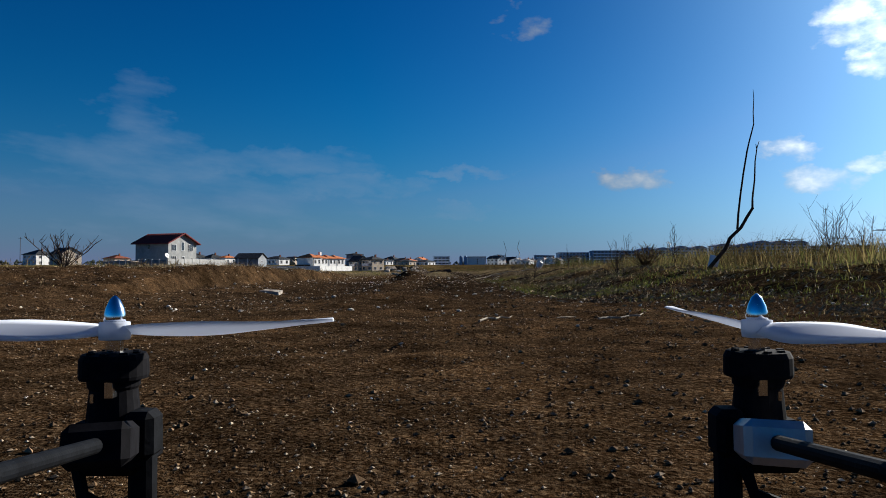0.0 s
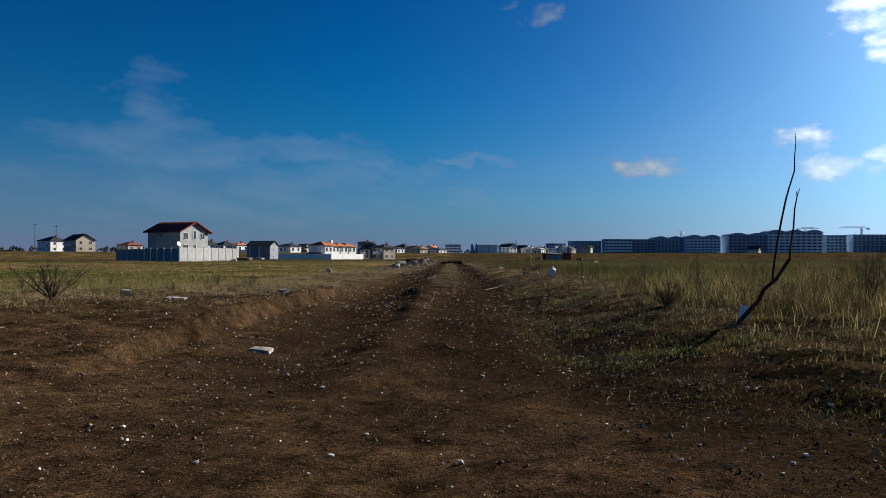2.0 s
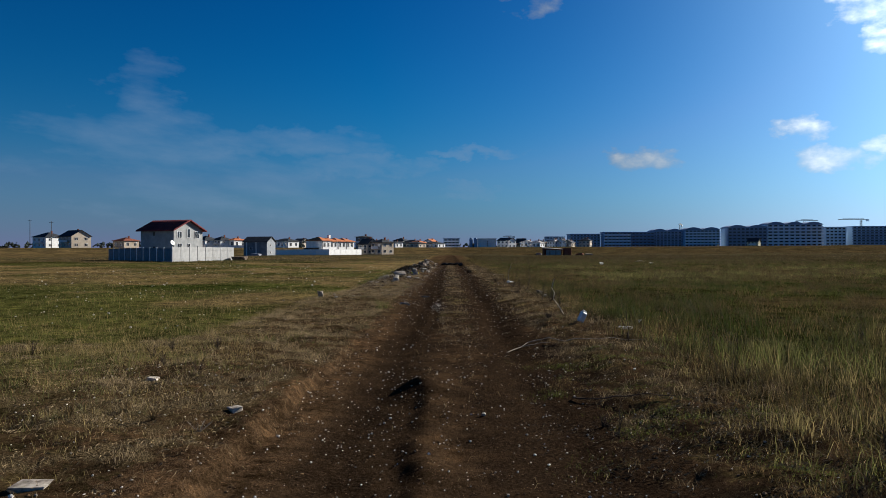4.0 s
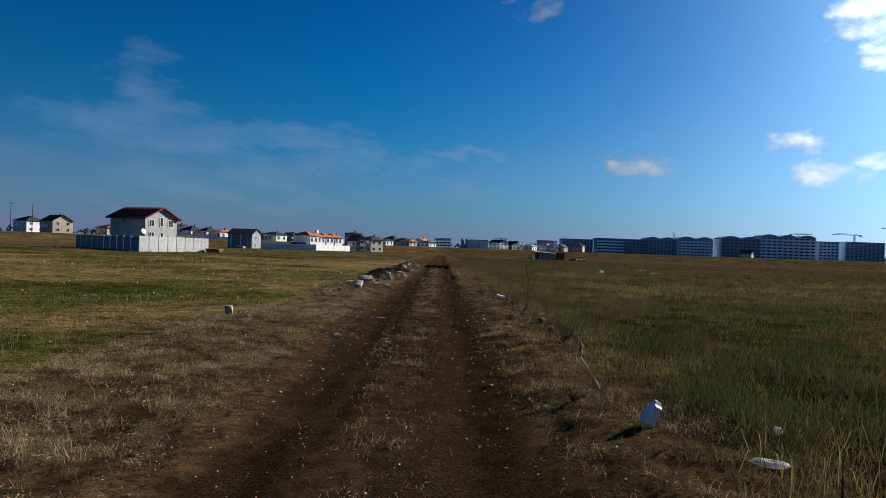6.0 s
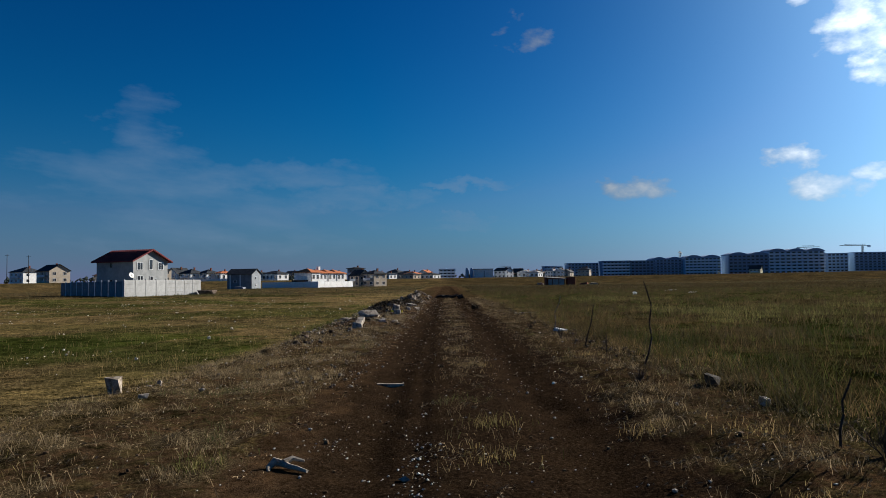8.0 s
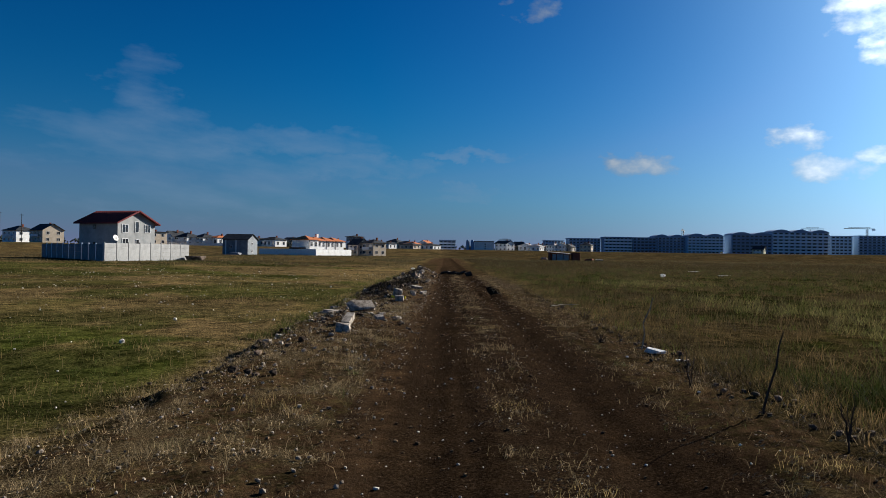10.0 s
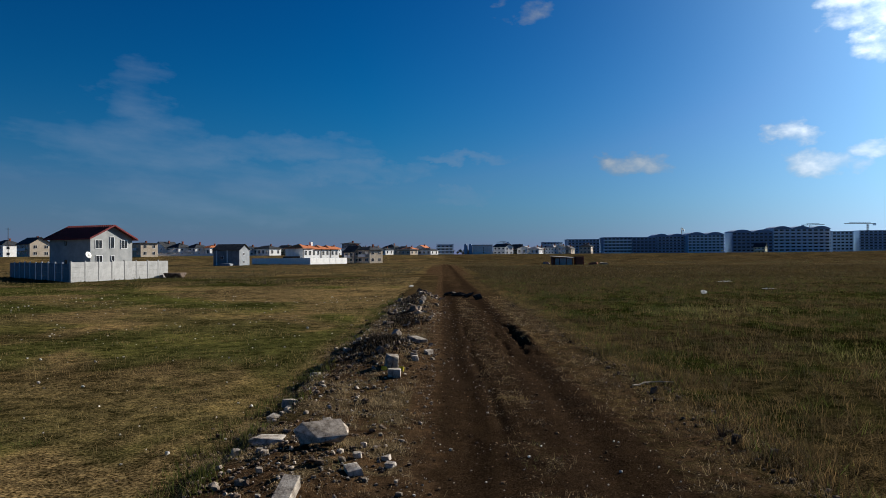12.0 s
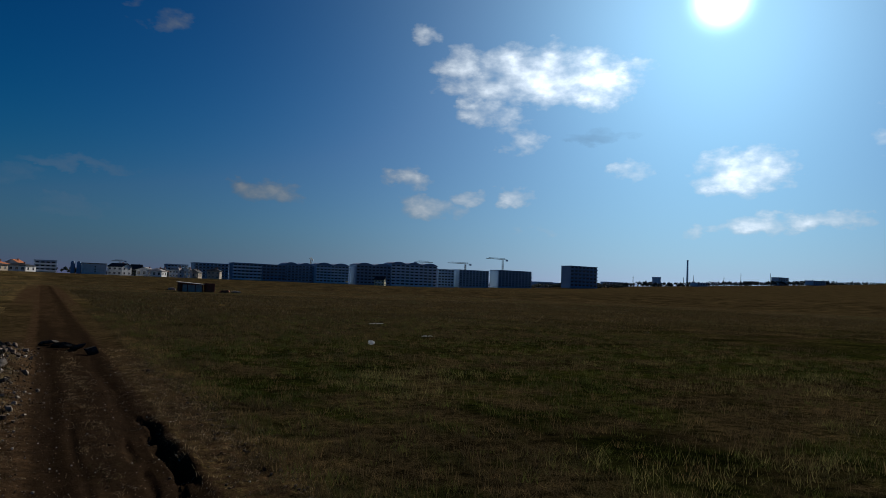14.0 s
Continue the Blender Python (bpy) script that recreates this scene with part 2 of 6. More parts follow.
    tussock = ramp(noise_at(2.6, 7, 0.7), (0.38, (0.35, 0.37, 0.34)), (0.5, (0.9, 0.9, 0.9)), (0.62, (1.55, 1.5, 1.4)), tone=1.0)
    drift2 = node("ShaderNodeMix")
    drift2.blend_type = "MULTIPLY"
    drift2.inputs[0].default_value = 1.0
    t.links.new(drift, drift2.inputs[6])
    t.links.new(tussock, drift2.inputs[7])
    drift = drift2.outputs[2]
    shade = node("ShaderNodeMix")
    shade.blend_type = "MULTIPLY"
    shade.inputs[0].default_value = 1.0
    t.links.new(turf, shade.inputs[6])
    t.links.new(drift, shade.inputs[7])
    turf = shade.outputs[2]
    uneven = node("ShaderNodeMath", operation="MULTIPLY_ADD")
    t.links.new(noise_at(7.0, 6, 0.7), uneven.inputs[0])
    uneven.inputs[1].default_value = 1.3
    t.links.new(soil, uneven.inputs[2])
    cut = node("ShaderNodeMapRange")
    t.links.new(uneven.outputs[0], cut.inputs[0])
    cut.inputs[1].default_value, cut.inputs[2].default_value = 0.98, 1.20
    t.links.new(mix(thatch.outputs[0], mix(cut.outputs[0], turf, earth), strands), b.inputs["Base Color"])
    height = node("ShaderNodeMath", operation="MULTIPLY_ADD")
    t.links.new(noise_at(150.0, 4, 0.7), height.inputs[0])
    height.inputs[1].default_value = 0.5
    t.links.new(noise_at(36.0, 6, 0.7), height.inputs[2])
    bp = node("ShaderNodeBump")
    bp.inputs["Strength"].default_value, bp.inputs["Distance"].default_value = 1.0, 0.026
    t.links.new(height.outputs[0], bp.inputs["Height"])
    t.links.new(bp.outputs[0], b.inputs["Normal"])
    return m


def blade_material(name, dry, fresh, island=0.6, through_light=0.3):
    """Grass: from dry to fresh by the mesh's own 'green' values, each blade a little different."""
    m = bpy.data.materials.new(name)
    m.use_nodes = True
    t = m.node_tree
    b = t.nodes["Principled BSDF"]
    b.inputs["Roughness"].default_value, b.inputs["Specular IOR Level"].default_value = 0.85, 0.05
    at, mx = t.nodes.new("ShaderNodeAttribute"), t.nodes.new("ShaderNodeMix")
    at.attribute_name, mx.data_type = "green", "RGBA"
    t.links.new(at.outputs["Fac"], mx.inputs[0])
    mx.inputs[6].default_value, mx.inputs[7].default_value = (*dry, 1), (*fresh, 1)
    g, mr, hs = t.nodes.new("ShaderNodeNewGeometry"), t.nodes.new("ShaderNodeMapRange"), t.nodes.new("ShaderNodeHueSaturation")
    t.links.new(g.outputs["Random Per Island"], mr.inputs[0])
    mr.inputs[3].default_value, mr.inputs[4].default_value = 1 - island, 1 + island
    t.links.new(mr.outputs[0], hs.inputs["Value"])
    t.links.new(mx.outputs[2], hs.inputs["Color"])
    t.links.new(hs.outputs[0], b.inputs["Base Color"])
    tr, add = t.nodes.new("ShaderNodeBsdfTranslucent"), t.nodes.new("ShaderNodeMixShader")
    t.links.new(hs.outputs[0], tr.inputs[0])
    add.inputs[0].default_value = through_light
    t.links.new(b.outputs[0], add.inputs[1])
    t.links.new(tr.outputs[0], add.inputs[2])
    t.links.new(add.outputs[0], t.nodes["Material Output"].inputs[0])
    return m


def glass_material(name, tint, rough=0.08):
    m = mat(name, tint, tuple(c * 1.3 for c in tint), 1.0, rough, 0.0, 0.0, 20.0, spec=0.8)
    return m


M_ground = ground_material()
M_grass = blade_material("meadow grass", (0.064, 0.046, 0.021), (0.035, 0.047, 0.011), 0.6, 0.3)
M_rank = blade_material("rank autumn grass", (0.175, 0.135, 0.060), (0.078, 0.098, 0.024), 0.75, 0.4)
M_stalk = blade_material("dead brown stalk", (0.105, 0.070, 0.036), (0.054, 0.060, 0.020), 0.6, 0.35)
M_fringe = blade_material("rusty dry grass", (0.155, 0.098, 0.044), (0.082, 0.074, 0.024), 0.7, 0.4)
M_tussock = blade_material("coarse tussock grass", (0.108, 0.072, 0.033), (0.062, 0.076, 0.017), 0.6, 0.4)
M_turf = blade_material("mown turf", (0.30, 0.21, 0.095), (0.070, 0.096, 0.022), 0.6, 0.4)
M_mat = blade_material("matted dead grass", (0.32, 0.235, 0.132), (0.09, 0.10, 0.036), 0.6)
M_weed_dark = blade_material("dark dead weed", (0.085, 0.056, 0.032), (0.05, 0.05, 0.02), 0.6)
M_char = blade_material("blackened dead brush", (0.016, 0.012, 0.009), (0.03, 0.03, 0.012), 0.6, 0.15)
M_far_weed = blade_material("dull dead weed", (0.105, 0.078, 0.042), (0.068, 0.068, 0.028), 0.5)
M_weed = blade_material("dry weed", (0.17, 0.115, 0.055), (0.09, 0.085, 0.03), 0.4)
M_straw = mat("straw", (0.15, 0.108, 0.058), (0.31, 0.235, 0.135), 9, 0.8, island=0.45, bump=0)
M_pebble = mat("limestone pebble", (0.25, 0.21, 0.165), (0.75, 0.69, 0.60), 20, 0.85, island=0.5, bump=0.3, grain=200)
M_grit = mat("brownish grit", (0.16, 0.115, 0.075), (0.48, 0.38, 0.27), 20, 0.85, island=0.6, bump=0.2, grain=200)
M_clod = mat("earth clod", (0.050, 0.031, 0.017), (0.22, 0.140, 0.078), 25, 0.95, island=0.6, bump=0.5, grain=220)
M_concrete = mat("broken concrete", (0.13, 0.105, 0.082), (0.52, 0.46, 0.385), 8.0, 0.9, bump=0.5, grain=45, spread=0.22)
M_rubble_dark = mat("dirty rubble", (0.05, 0.036, 0.027), (0.17, 0.13, 0.10), 4.0, 0.95, bump=0.5, grain=45, spread=0.3, island=0.35)
M_asphalt = mat("torn old asphalt", (0.018, 0.016, 0.013), (0.085, 0.073, 0.062), 5.0, 0.95, bump=0.6, grain=40, spread=0.2)
M_stones = mat("pale rubble stones", (0.09, 0.066, 0.046), (0.44, 0.375, 0.30), 14.0, 0.9, bump=0.4, grain=90, island=0.55)
M_bits = mat("earthy rubble bits", (0.030, 0.019, 0.012), (0.15, 0.11, 0.08), 9.0, 0.95, bump=0.4, grain=90, island=0.6)
M_yellow = mat("yellow road paint", (0.42, 0.33, 0.02), (0.62, 0.50, 0.05), 12, 0.7, bump=0.2)
M_bark = mat("grey-brown bark", (0.028, 0.020, 0.016), (0.085, 0.062, 0.048), 30, 0.9, bump=0.5, grain=180)
M_pale_wood = mat("bleached dead wood", (0.20, 0.165, 0.125), (0.40, 0.35, 0.28), 20, 0.85, bump=0.4, grain=150)
M_bleached = mat("sun-bleached stem", (0.52, 0.42, 0.29), (0.78, 0.66, 0.49), 20, 0.8, bump=0.3, grain=150)
M_plastic_white = mat("weathered white plastic", (0.62, 0.61, 0.57), (0.80, 0.79, 0.76), 6, 0.5, bump=0.1)
M_paper = mat("crumpled pale litter", (0.52, 0.52, 0.50), (0.80, 0.80, 0.78), 8, 0.6, bump=0.3)
M_film = blade_material("thin white plastic film", (0.78, 0.78, 0.77), (0.78, 0.78, 0.77), 0.05, 0.5)
M_render_grey = mat("grey cement render", (0.15, 0.165, 0.18), (0.245, 0.26, 0.275), 0.8, 0.92, bump=0.25, grain=14)
M_house = mat("pale grey cement render", (0.23, 0.24, 0.24), (0.35, 0.355, 0.35), 0.8, 0.92, bump=0.25, grain=14)
M_roof_red = mat("dark red metal roofing", (0.115, 0.026, 0.030), (0.185, 0.048, 0.048), 1.2, 0.8, bump=0.15, grain=12)
M_roof_dark = mat("charcoal roof tiles", (0.022, 0.025, 0.03), (0.06, 0.065, 0.07), 1.0, 0.75, bump=0.3, grain=6)
M_roof_orange = mat("orange clay tiles", (0.36, 0.11, 0.045), (0.55, 0.20, 0.09), 1.4, 0.85, bump=0.3, grain=6)
M_white_wall = mat("white house render", (0.66, 0.66, 0.64), (0.82, 0.82, 0.80), 0.6, 0.9, bump=0.1, grain=10)
M_yellow_wall = mat("pale yellow house render", (0.60, 0.54, 0.32), (0.74, 0.68, 0.44), 0.6, 0.9, bump=0.1, grain=10)
M_beige_wall = mat("beige house render", (0.40, 0.33, 0.25), (0.56, 0.48, 0.38), 0.6, 0.9, bump=0.1, grain=10)
M_fence = mat("pale concrete fence panel", (0.25, 0.25, 0.245), (0.37, 0.37, 0.36), 0.9, 0.9, bump=0.3, grain=12, spread=0.10)
M_frame = mat("white window frame", (0.70, 0.70, 0.70), (0.80, 0.80, 0.80), 2, 0.5, bump=0)
M_pane = glass_material("window glass", (0.018, 0.022, 0.028))
M_dark_frame = mat("dark timber", (0.03, 0.025, 0.02), (0.08, 0.06, 0.05), 3, 0.8)
# far buildings: blue aerial haze is put into these base colours
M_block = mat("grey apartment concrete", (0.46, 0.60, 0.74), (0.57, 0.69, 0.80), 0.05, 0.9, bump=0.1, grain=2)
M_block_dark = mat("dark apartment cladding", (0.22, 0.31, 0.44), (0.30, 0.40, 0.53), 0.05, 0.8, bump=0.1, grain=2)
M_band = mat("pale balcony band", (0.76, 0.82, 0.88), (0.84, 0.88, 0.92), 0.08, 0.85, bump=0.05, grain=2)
M_steel = mat("crane steel", (0.10, 0.10, 0.09), (0.18, 0.17, 0.15), 0.6, 0.6, 0.3, bump=0)
M_brick = mat("red hollow brick", (0.14, 0.045, 0.030), (0.26, 0.095, 0.06), 0.8, 0.9, bump=0.3, grain=8)
M_tin = mat("weathered tin sheet", (0.30, 0.27, 0.25), (0.50, 0.47, 0.44), 1.0, 0.6, 0.2, bump=0.2, grain=8)
# distant foliage: base colour made paler to stand for haze
M_leaf_far = mat("far dark foliage", (0.040, 0.050, 0.042), (0.085, 0.098, 0.080), 0.3, 0.9, island=0.5, bump=0)
M_black = mat("black anodised alloy", (0.004, 0.004, 0.005), (0.009, 0.009, 0.011), 60, 0.75, 0.0, bump=0.05, grain=300, spec=0.03)
M_carbon = mat("carbon fibre tube", (0.003, 0.0035, 0.0045), (0.007, 0.008, 0.010), 90, 0.7, 0.0, bump=0.1, grain=400, spec=0.04)
M_chrome = mat("polished aluminium", (0.75, 0.77, 0.80), (0.88, 0.90, 0.92), 40, 0.13, 1.0, bump=0)
M_prop = blade_material("milky white nylon", (0.72, 0.76, 0.84), (0.72, 0.76, 0.84), 0.02, 0.5)
M_bracket = mat("bare grey aluminium", (0.34, 0.36, 0.37), (0.46, 0.48, 0.49), 60, 0.42, 0.6, bump=0.05, grain=300)


# ---- mesh helpers ----
def part(name, bm, material, parent=None, label="", smooth=False):
    me = bpy.data.meshes.new(name)
    if smooth:
        for f in bm.faces:
            f.smooth = True
    bm.to_mesh(me)
    bm.free()
    for m in (material if isinstance(material, (list, tuple)) else [material]):
        me.materials.append(m)
    ob = new(name, me)
    if parent:
        ob.parent = parent
    if label:
        tagged(ob, label)
    return ob


def thing(name, m, label, category, group="", kind=""):
    ob = new(name)
    ob.empty_display_size = 0.1
    ob.matrix_world = m
    return tagged(ob, label, category, group, kind)


def cube(bm, x, y, z, sx, sy, sz, turn=None, bevel=0.0):
    m = Matrix.Translation((x, y, z)) @ (turn.to_4x4() if turn else Matrix()) @ Matrix.Diagonal((sx, sy, sz, 1))
    r = bmesh.ops.create_cube(bm, size=1, matrix=m)
    if bevel:
        edges = {e for v in r["verts"] for e in v.link_edges}
        bmesh.ops.bevel(bm, geom=list(edges), offset=bevel, segments=1, affect="EDGES")
    return bm


def cyl(bm, a, b, r0, r1, sides=12, caps=True):
    a, b = Vector(a), Vector(b)
    d = b - a
    m = Matrix.Translation((a + b) / 2) @ d.to_track_quat("Z", "Y").to_matrix().to_4x4()
    bmesh.ops.create_cone(bm, cap_ends=caps, segments=sides, radius1=r0, radius2=r1, depth=d.length, matrix=m)
    return bm


def tube(bm, pts, radii, sides=6):
    """A bent, tapered tube through the points."""
    rings = []
    for i, p in enumerate(pts):
        d = (Vector(pts[min(i + 1, len(pts) - 1)]) - Vector(pts[max(i - 1, 0)])).normalized()
        q = d.to_track_quat("Z", "Y")
        rings.append([bm.verts.new(Vector(p) + q @ Vector((math.cos(k * math.tau / sides) * radii[i], math.sin(k * math.tau / sides) * radii[i], 0))) for k in range(sides)])
    for r0, r1 in zip(rings, rings[1:]):
        for k in range(sides):
            bm.faces.new((r0[k], r0[(k + 1) % sides], r1[(k + 1) % sides], r1[k]))
    bm.faces.new(list(reversed(rings[0])))
    bm.faces.new(rings[-1])
    return bm


def spin(bm, profile, sides=20, m=Matrix()):
    """A turned shape from (radius, height) pairs."""
    rings = [[bm.verts.new(m @ Vector((r * math.cos(k * math.tau / sides), r * math.sin(k * math.tau / sides), z))) for k in range(sides)] for r, z in profile]
    for r0, r1 in zip(rings, rings[1:]):
        for k in range(sides):
            bm.faces.new((r0[k], r0[(k + 1) % sides], r1[(k + 1) % sides], r1[k]))
    bm.faces.new(list(reversed(rings[0])))
    bm.faces.new(rings[-1])
    return bm


def mesh_from(name, verts, loops, sizes, material, attrs=(), smooth=False):
    """One mesh from numpy arrays: corners, corner indices, corners for each face."""
    me = bpy.data.meshes.new(name)
    me.vertices.add(len(verts))
    me.vertices.foreach_set("co", np.asarray(verts, np.float32).ravel())
    loops = np.asarray(loops, np.int32).ravel()
    me.loops.add(len(loops))
    me.loops.foreach_set("vertex_index", loops)
    sizes = np.asarray(sizes, np.int32)
    me.polygons.add(len(sizes))
    me.polygons.foreach_set("loop_start", np.concatenate(([0], np.cumsum(sizes)[:-1])).astype(np.int32))
    me.polygons.foreach_set("loop_total", sizes)
    me.polygons.foreach_set("use_smooth", np.full(len(sizes), smooth))
    for key, values in attrs:
        me.attributes.new(key, "FLOAT", "POINT").data.foreach_set("value", np.asarray(values, np.float32))
    me.update(calc_edges=True)
    me.materials.append(material)
    return new(name, me)


# ---- the lie of the land ----
def _hash(ix, iy, seed):
    h = (ix.astype(np.int64) * 374761393 + iy.astype(np.int64) * 668265263 + seed * 1442695041) & 0xFFFFFFFF
    h = ((h ^ (h >> 13)) * 1274126177) & 0xFFFFFFFF
    return ((h ^ (h >> 16)) & 0xFFFF) / 65535.0


def vnoise(x, y, seed=0):
    ix, iy = np.floor(x), np.floor(y)
    fx, fy = x - ix, y - iy
    fx, fy = fx * fx * (3 - 2 * fx), fy * fy * (3 - 2 * fy)
    a, b = _hash(ix, iy, seed), _hash(ix + 1, iy, seed)
    c, d = _hash(ix, iy + 1, seed), _hash(ix + 1, iy + 1, seed)
    return (a + (b - a) * fx) * (1 - fy) + (c + (d - c) * fx) * fy


def fbm(x, y, seed=0, octaves=3):
    total, amp, norm = 0.0, 1.0, 0.0
    x, y = 0.8 * x - 0.6 * y, 0.6 * x + 0.8 * y
    x = x + 0.7 * (vnoise(x * 1.7, y * 1.7, seed + 77) - 0.5)
    for k in range(octaves):
        total, norm = total + amp * vnoise(x * 2 ** k, y * 2 ** k, seed + k), norm + amp
        x, y = 0.86 * x - 0.5 * y + 3.1, 0.5 * x + 0.86 * y
        amp *= 0.5
    return total / norm


def step(a, b, x):
    t = np.clip((x - a) / (b - a), 0, 1)
    return t * t * (3 - 2 * t)


def bell(x, c, w):
    return np.exp(-((x - c) / w) ** 2)


MOUNDS = [(-2.75, 37.0, 0.7, 1.3, 0.12), (-2.55, 45.6, 0.85, 2.2, 0.34), (-2.35, 56.0, 0.7, 2.6, 0.25), (-2.2, 64.0, 0.8, 5.0, 0.50), (24.0, 226.0, 4.0, 3.0, 1.2)]


def land(x, y):
    """Height of the ground."""
    x, y = np.asarray(x, float), np.asarray(y, float)
    r = np.hypot(x + 1, y - 30)
    angle = np.degrees(np.arctan2(x + 1, y - 30))
    h = 3.4 * step(265, 340, r) + 0.0009 * np.clip(angle - 27, 0, 45) * np.clip(r - 320, 0, 1500)
    wild = step(2.3, 3.2, x) + step(-3.6, -4.6, x)
    near = step(0.6, 3.0, np.hypot(x, y))
    h = h + near * (0.05 + 0.10 * wild) * (fbm(x / 5, y / 5, 11) - 0.5) + near * 0.05 * (fbm(x / 1.1, y / 1.1, 21) - 0.5)
    h = h + 0.026 * (fbm(x / 0.14, y / 0.14, 31) - 0.5) * step(60, 30, y) * step(0.3, 1.2, np.hypot(x, y))
    on = step(2.0, 4.5, y) * step(88, 62, y)
    wob = 0.16 * (vnoise(y / 3.0, y * 0 + 2.0, 5) - 0.5) + 0.08 * (vnoise(y / 0.9, y * 0 + 4.0, 7) - 0.5)
    h = h - on * 0.055 * (bell(x, -0.85 + wob, 0.24) + bell(x, 0.68 + wob, 0.24)) * (0.4 + 1.1 * fbm(x / 0.5, y / 1.2, 8))
    h = h - 0.035 * bell(x, -0.42 + wob, 0.09) * step(35, 40, y) * step(57, 52, y) * (0.4 + vnoise(x * 0, y / 1.5, 6)) - 0.02 * bell(x, -0.52 + wob, 0.08) * step(13, 15, y) * step(33, 30, y)
    ridge = step(3.0, 5.0, y) * step(11.0, 10.3, y)
    crest = 0.14 * (vnoise(y / 1.6, y * 0, 4) - 0.5) + 0.06 * (vnoise(y / 0.4, y * 0, 24) - 0.5)
    h = h + ridge * (0.022 + 0.034 * fbm(x / 0.3, y / 0.5, 9)) * bell(x, -0.34 + crest, 0.13) - ridge * 0.010 * bell(x, -0.52 + crest, 0.08)
    h = h + 0.11 * bell(x, -0.44, 0.16) * bell(y, 9.7, 0.40) * (0.6 + 0.8 * fbm(x / 0.2, y / 0.2, 15))
    h = h + 0.11 * step(1.0, 1.75, x + 0.3 * (fbm(x / 0.6, y / 0.6, 16) - 0.5)) * step(1.2, 3.2, y) * step(34, 20, y) * step(60, 20, x)
    verge = (step(1.0, 1.4, x) * step(3.4, 2.6, x) + step(-1.25, -1.7, x) * step(-4.8, -3.8, x) + 0.7 * bell(x, -0.1, 0.3)) * step(1.2, 2.4, y) * step(75, 55, y)
    h = h + verge * (0.075 * (fbm(x / 0.42, y / 0.42, 33) - 0.5) + 0.055 * (fbm(x / 0.16, y / 0.19, 34) - 0.5))
    h = h + 0.12 * step(-1.50, -1.57, x + 0.20 * (fbm(x / 0.4, y / 0.6, 14) - 0.5)) * step(2.4, 4.8, y) * step(15.0, 7.5, y) * step(-9.0, -3.0, x)
    h = h - 0.09 * step(0.42, 0.62, fbm(x / 0.3, y / 0.7, 18)) * bell(x, 0.48 + wob, 0.10) * step(43, 45.5, y) * step(53, 50.5, y)
    pit = 0.24 * step(0.28, 0.62, fbm(x / 0.22, y / 0.55, 12)) * bell(x, 0.98 + 0.05 * np.sin(y * 1.7), 0.10 + 0.05 * vnoise(x * 0, y / 0.8, 13)) * step(45.0, 47.5, y) * step(54.5, 52.5, y)
    h = h - pit + 0.13 * fbm(x / 0.25, y / 0.4, 19) * bell(x, 1.30, 0.17) * step(45, 47.5, y) * step(55, 52, y)
    h = h - 0.20 * step(-3.5, -3.95, x + 0.7 * (fbm(x / 0.8, y / 0.8, 23) - 0.5)) * step(24, 32, y) * step(90, 70, y) * step(-30, -8, x)
    for cx, cy, rx, ry, top in MOUNDS:
        h = h + top * bell(x, cx, rx) * bell(y, cy, ry) * (0.6 + 0.8 * fbm(x / 0.6, y / 0.6, 17))
    return h


def soil_at(x, y):
    """1 where the earth lies bare."""
    n = fbm(x / 1.4, y / 1.4, 41)
    wide = fbm(x / 5.0, y / 5.0, 43)
    start = step(10.5 - 3.0 * step(-1.4, -2.2, x), 8.0 - 3.6 * step(-1.4, -2.2, x), y + 4.0 * (n - 0.5) + 7.0 * (wide - 0.5) * step(-1.4, -3.5, x)) * step(1.15, 0.45, x + 1.1 * (n - 0.5)) * step(-15, -6, x + 9.0 * (wide - 0.5) + 3.0 * (n - 0.5)) * step(-9, -4, y + 6.0 * (wide - 0.5))
    ruts = np.maximum(bell(x, -0.85, 0.50), bell(x, 0.68, 0.48)) * step(120, 70, y)
    mid = 0.55 * step(-2.0, -1.4, x) * step(1.6, 1.1, x)
    strip = 0.46 * step(-4.1, -3.3, x + 0.9 * (n - 0.5)) * step(2.9, 2.1, x + 0.9 * (n - 0.5))
    heap = sum(bell(x, cx, rx * 1.3) * bell(y, cy, ry * 1.2) for cx, cy, rx, ry, _ in MOUNDS[:4])
    gone = step(280, 160, y + 40 * (n - 0.5)) * (1 - 0.22 * step(66, 84, y + 10 * (n - 0.5)))
    far = 0.30 * step(100, 150, np.hypot(x, y))
    return np.clip(np.maximum(np.maximum(start * 0.95, ruts), np.maximum(mid + strip * 0.5, strip) * gone) + 0.5 * heap + far, 0, 1)


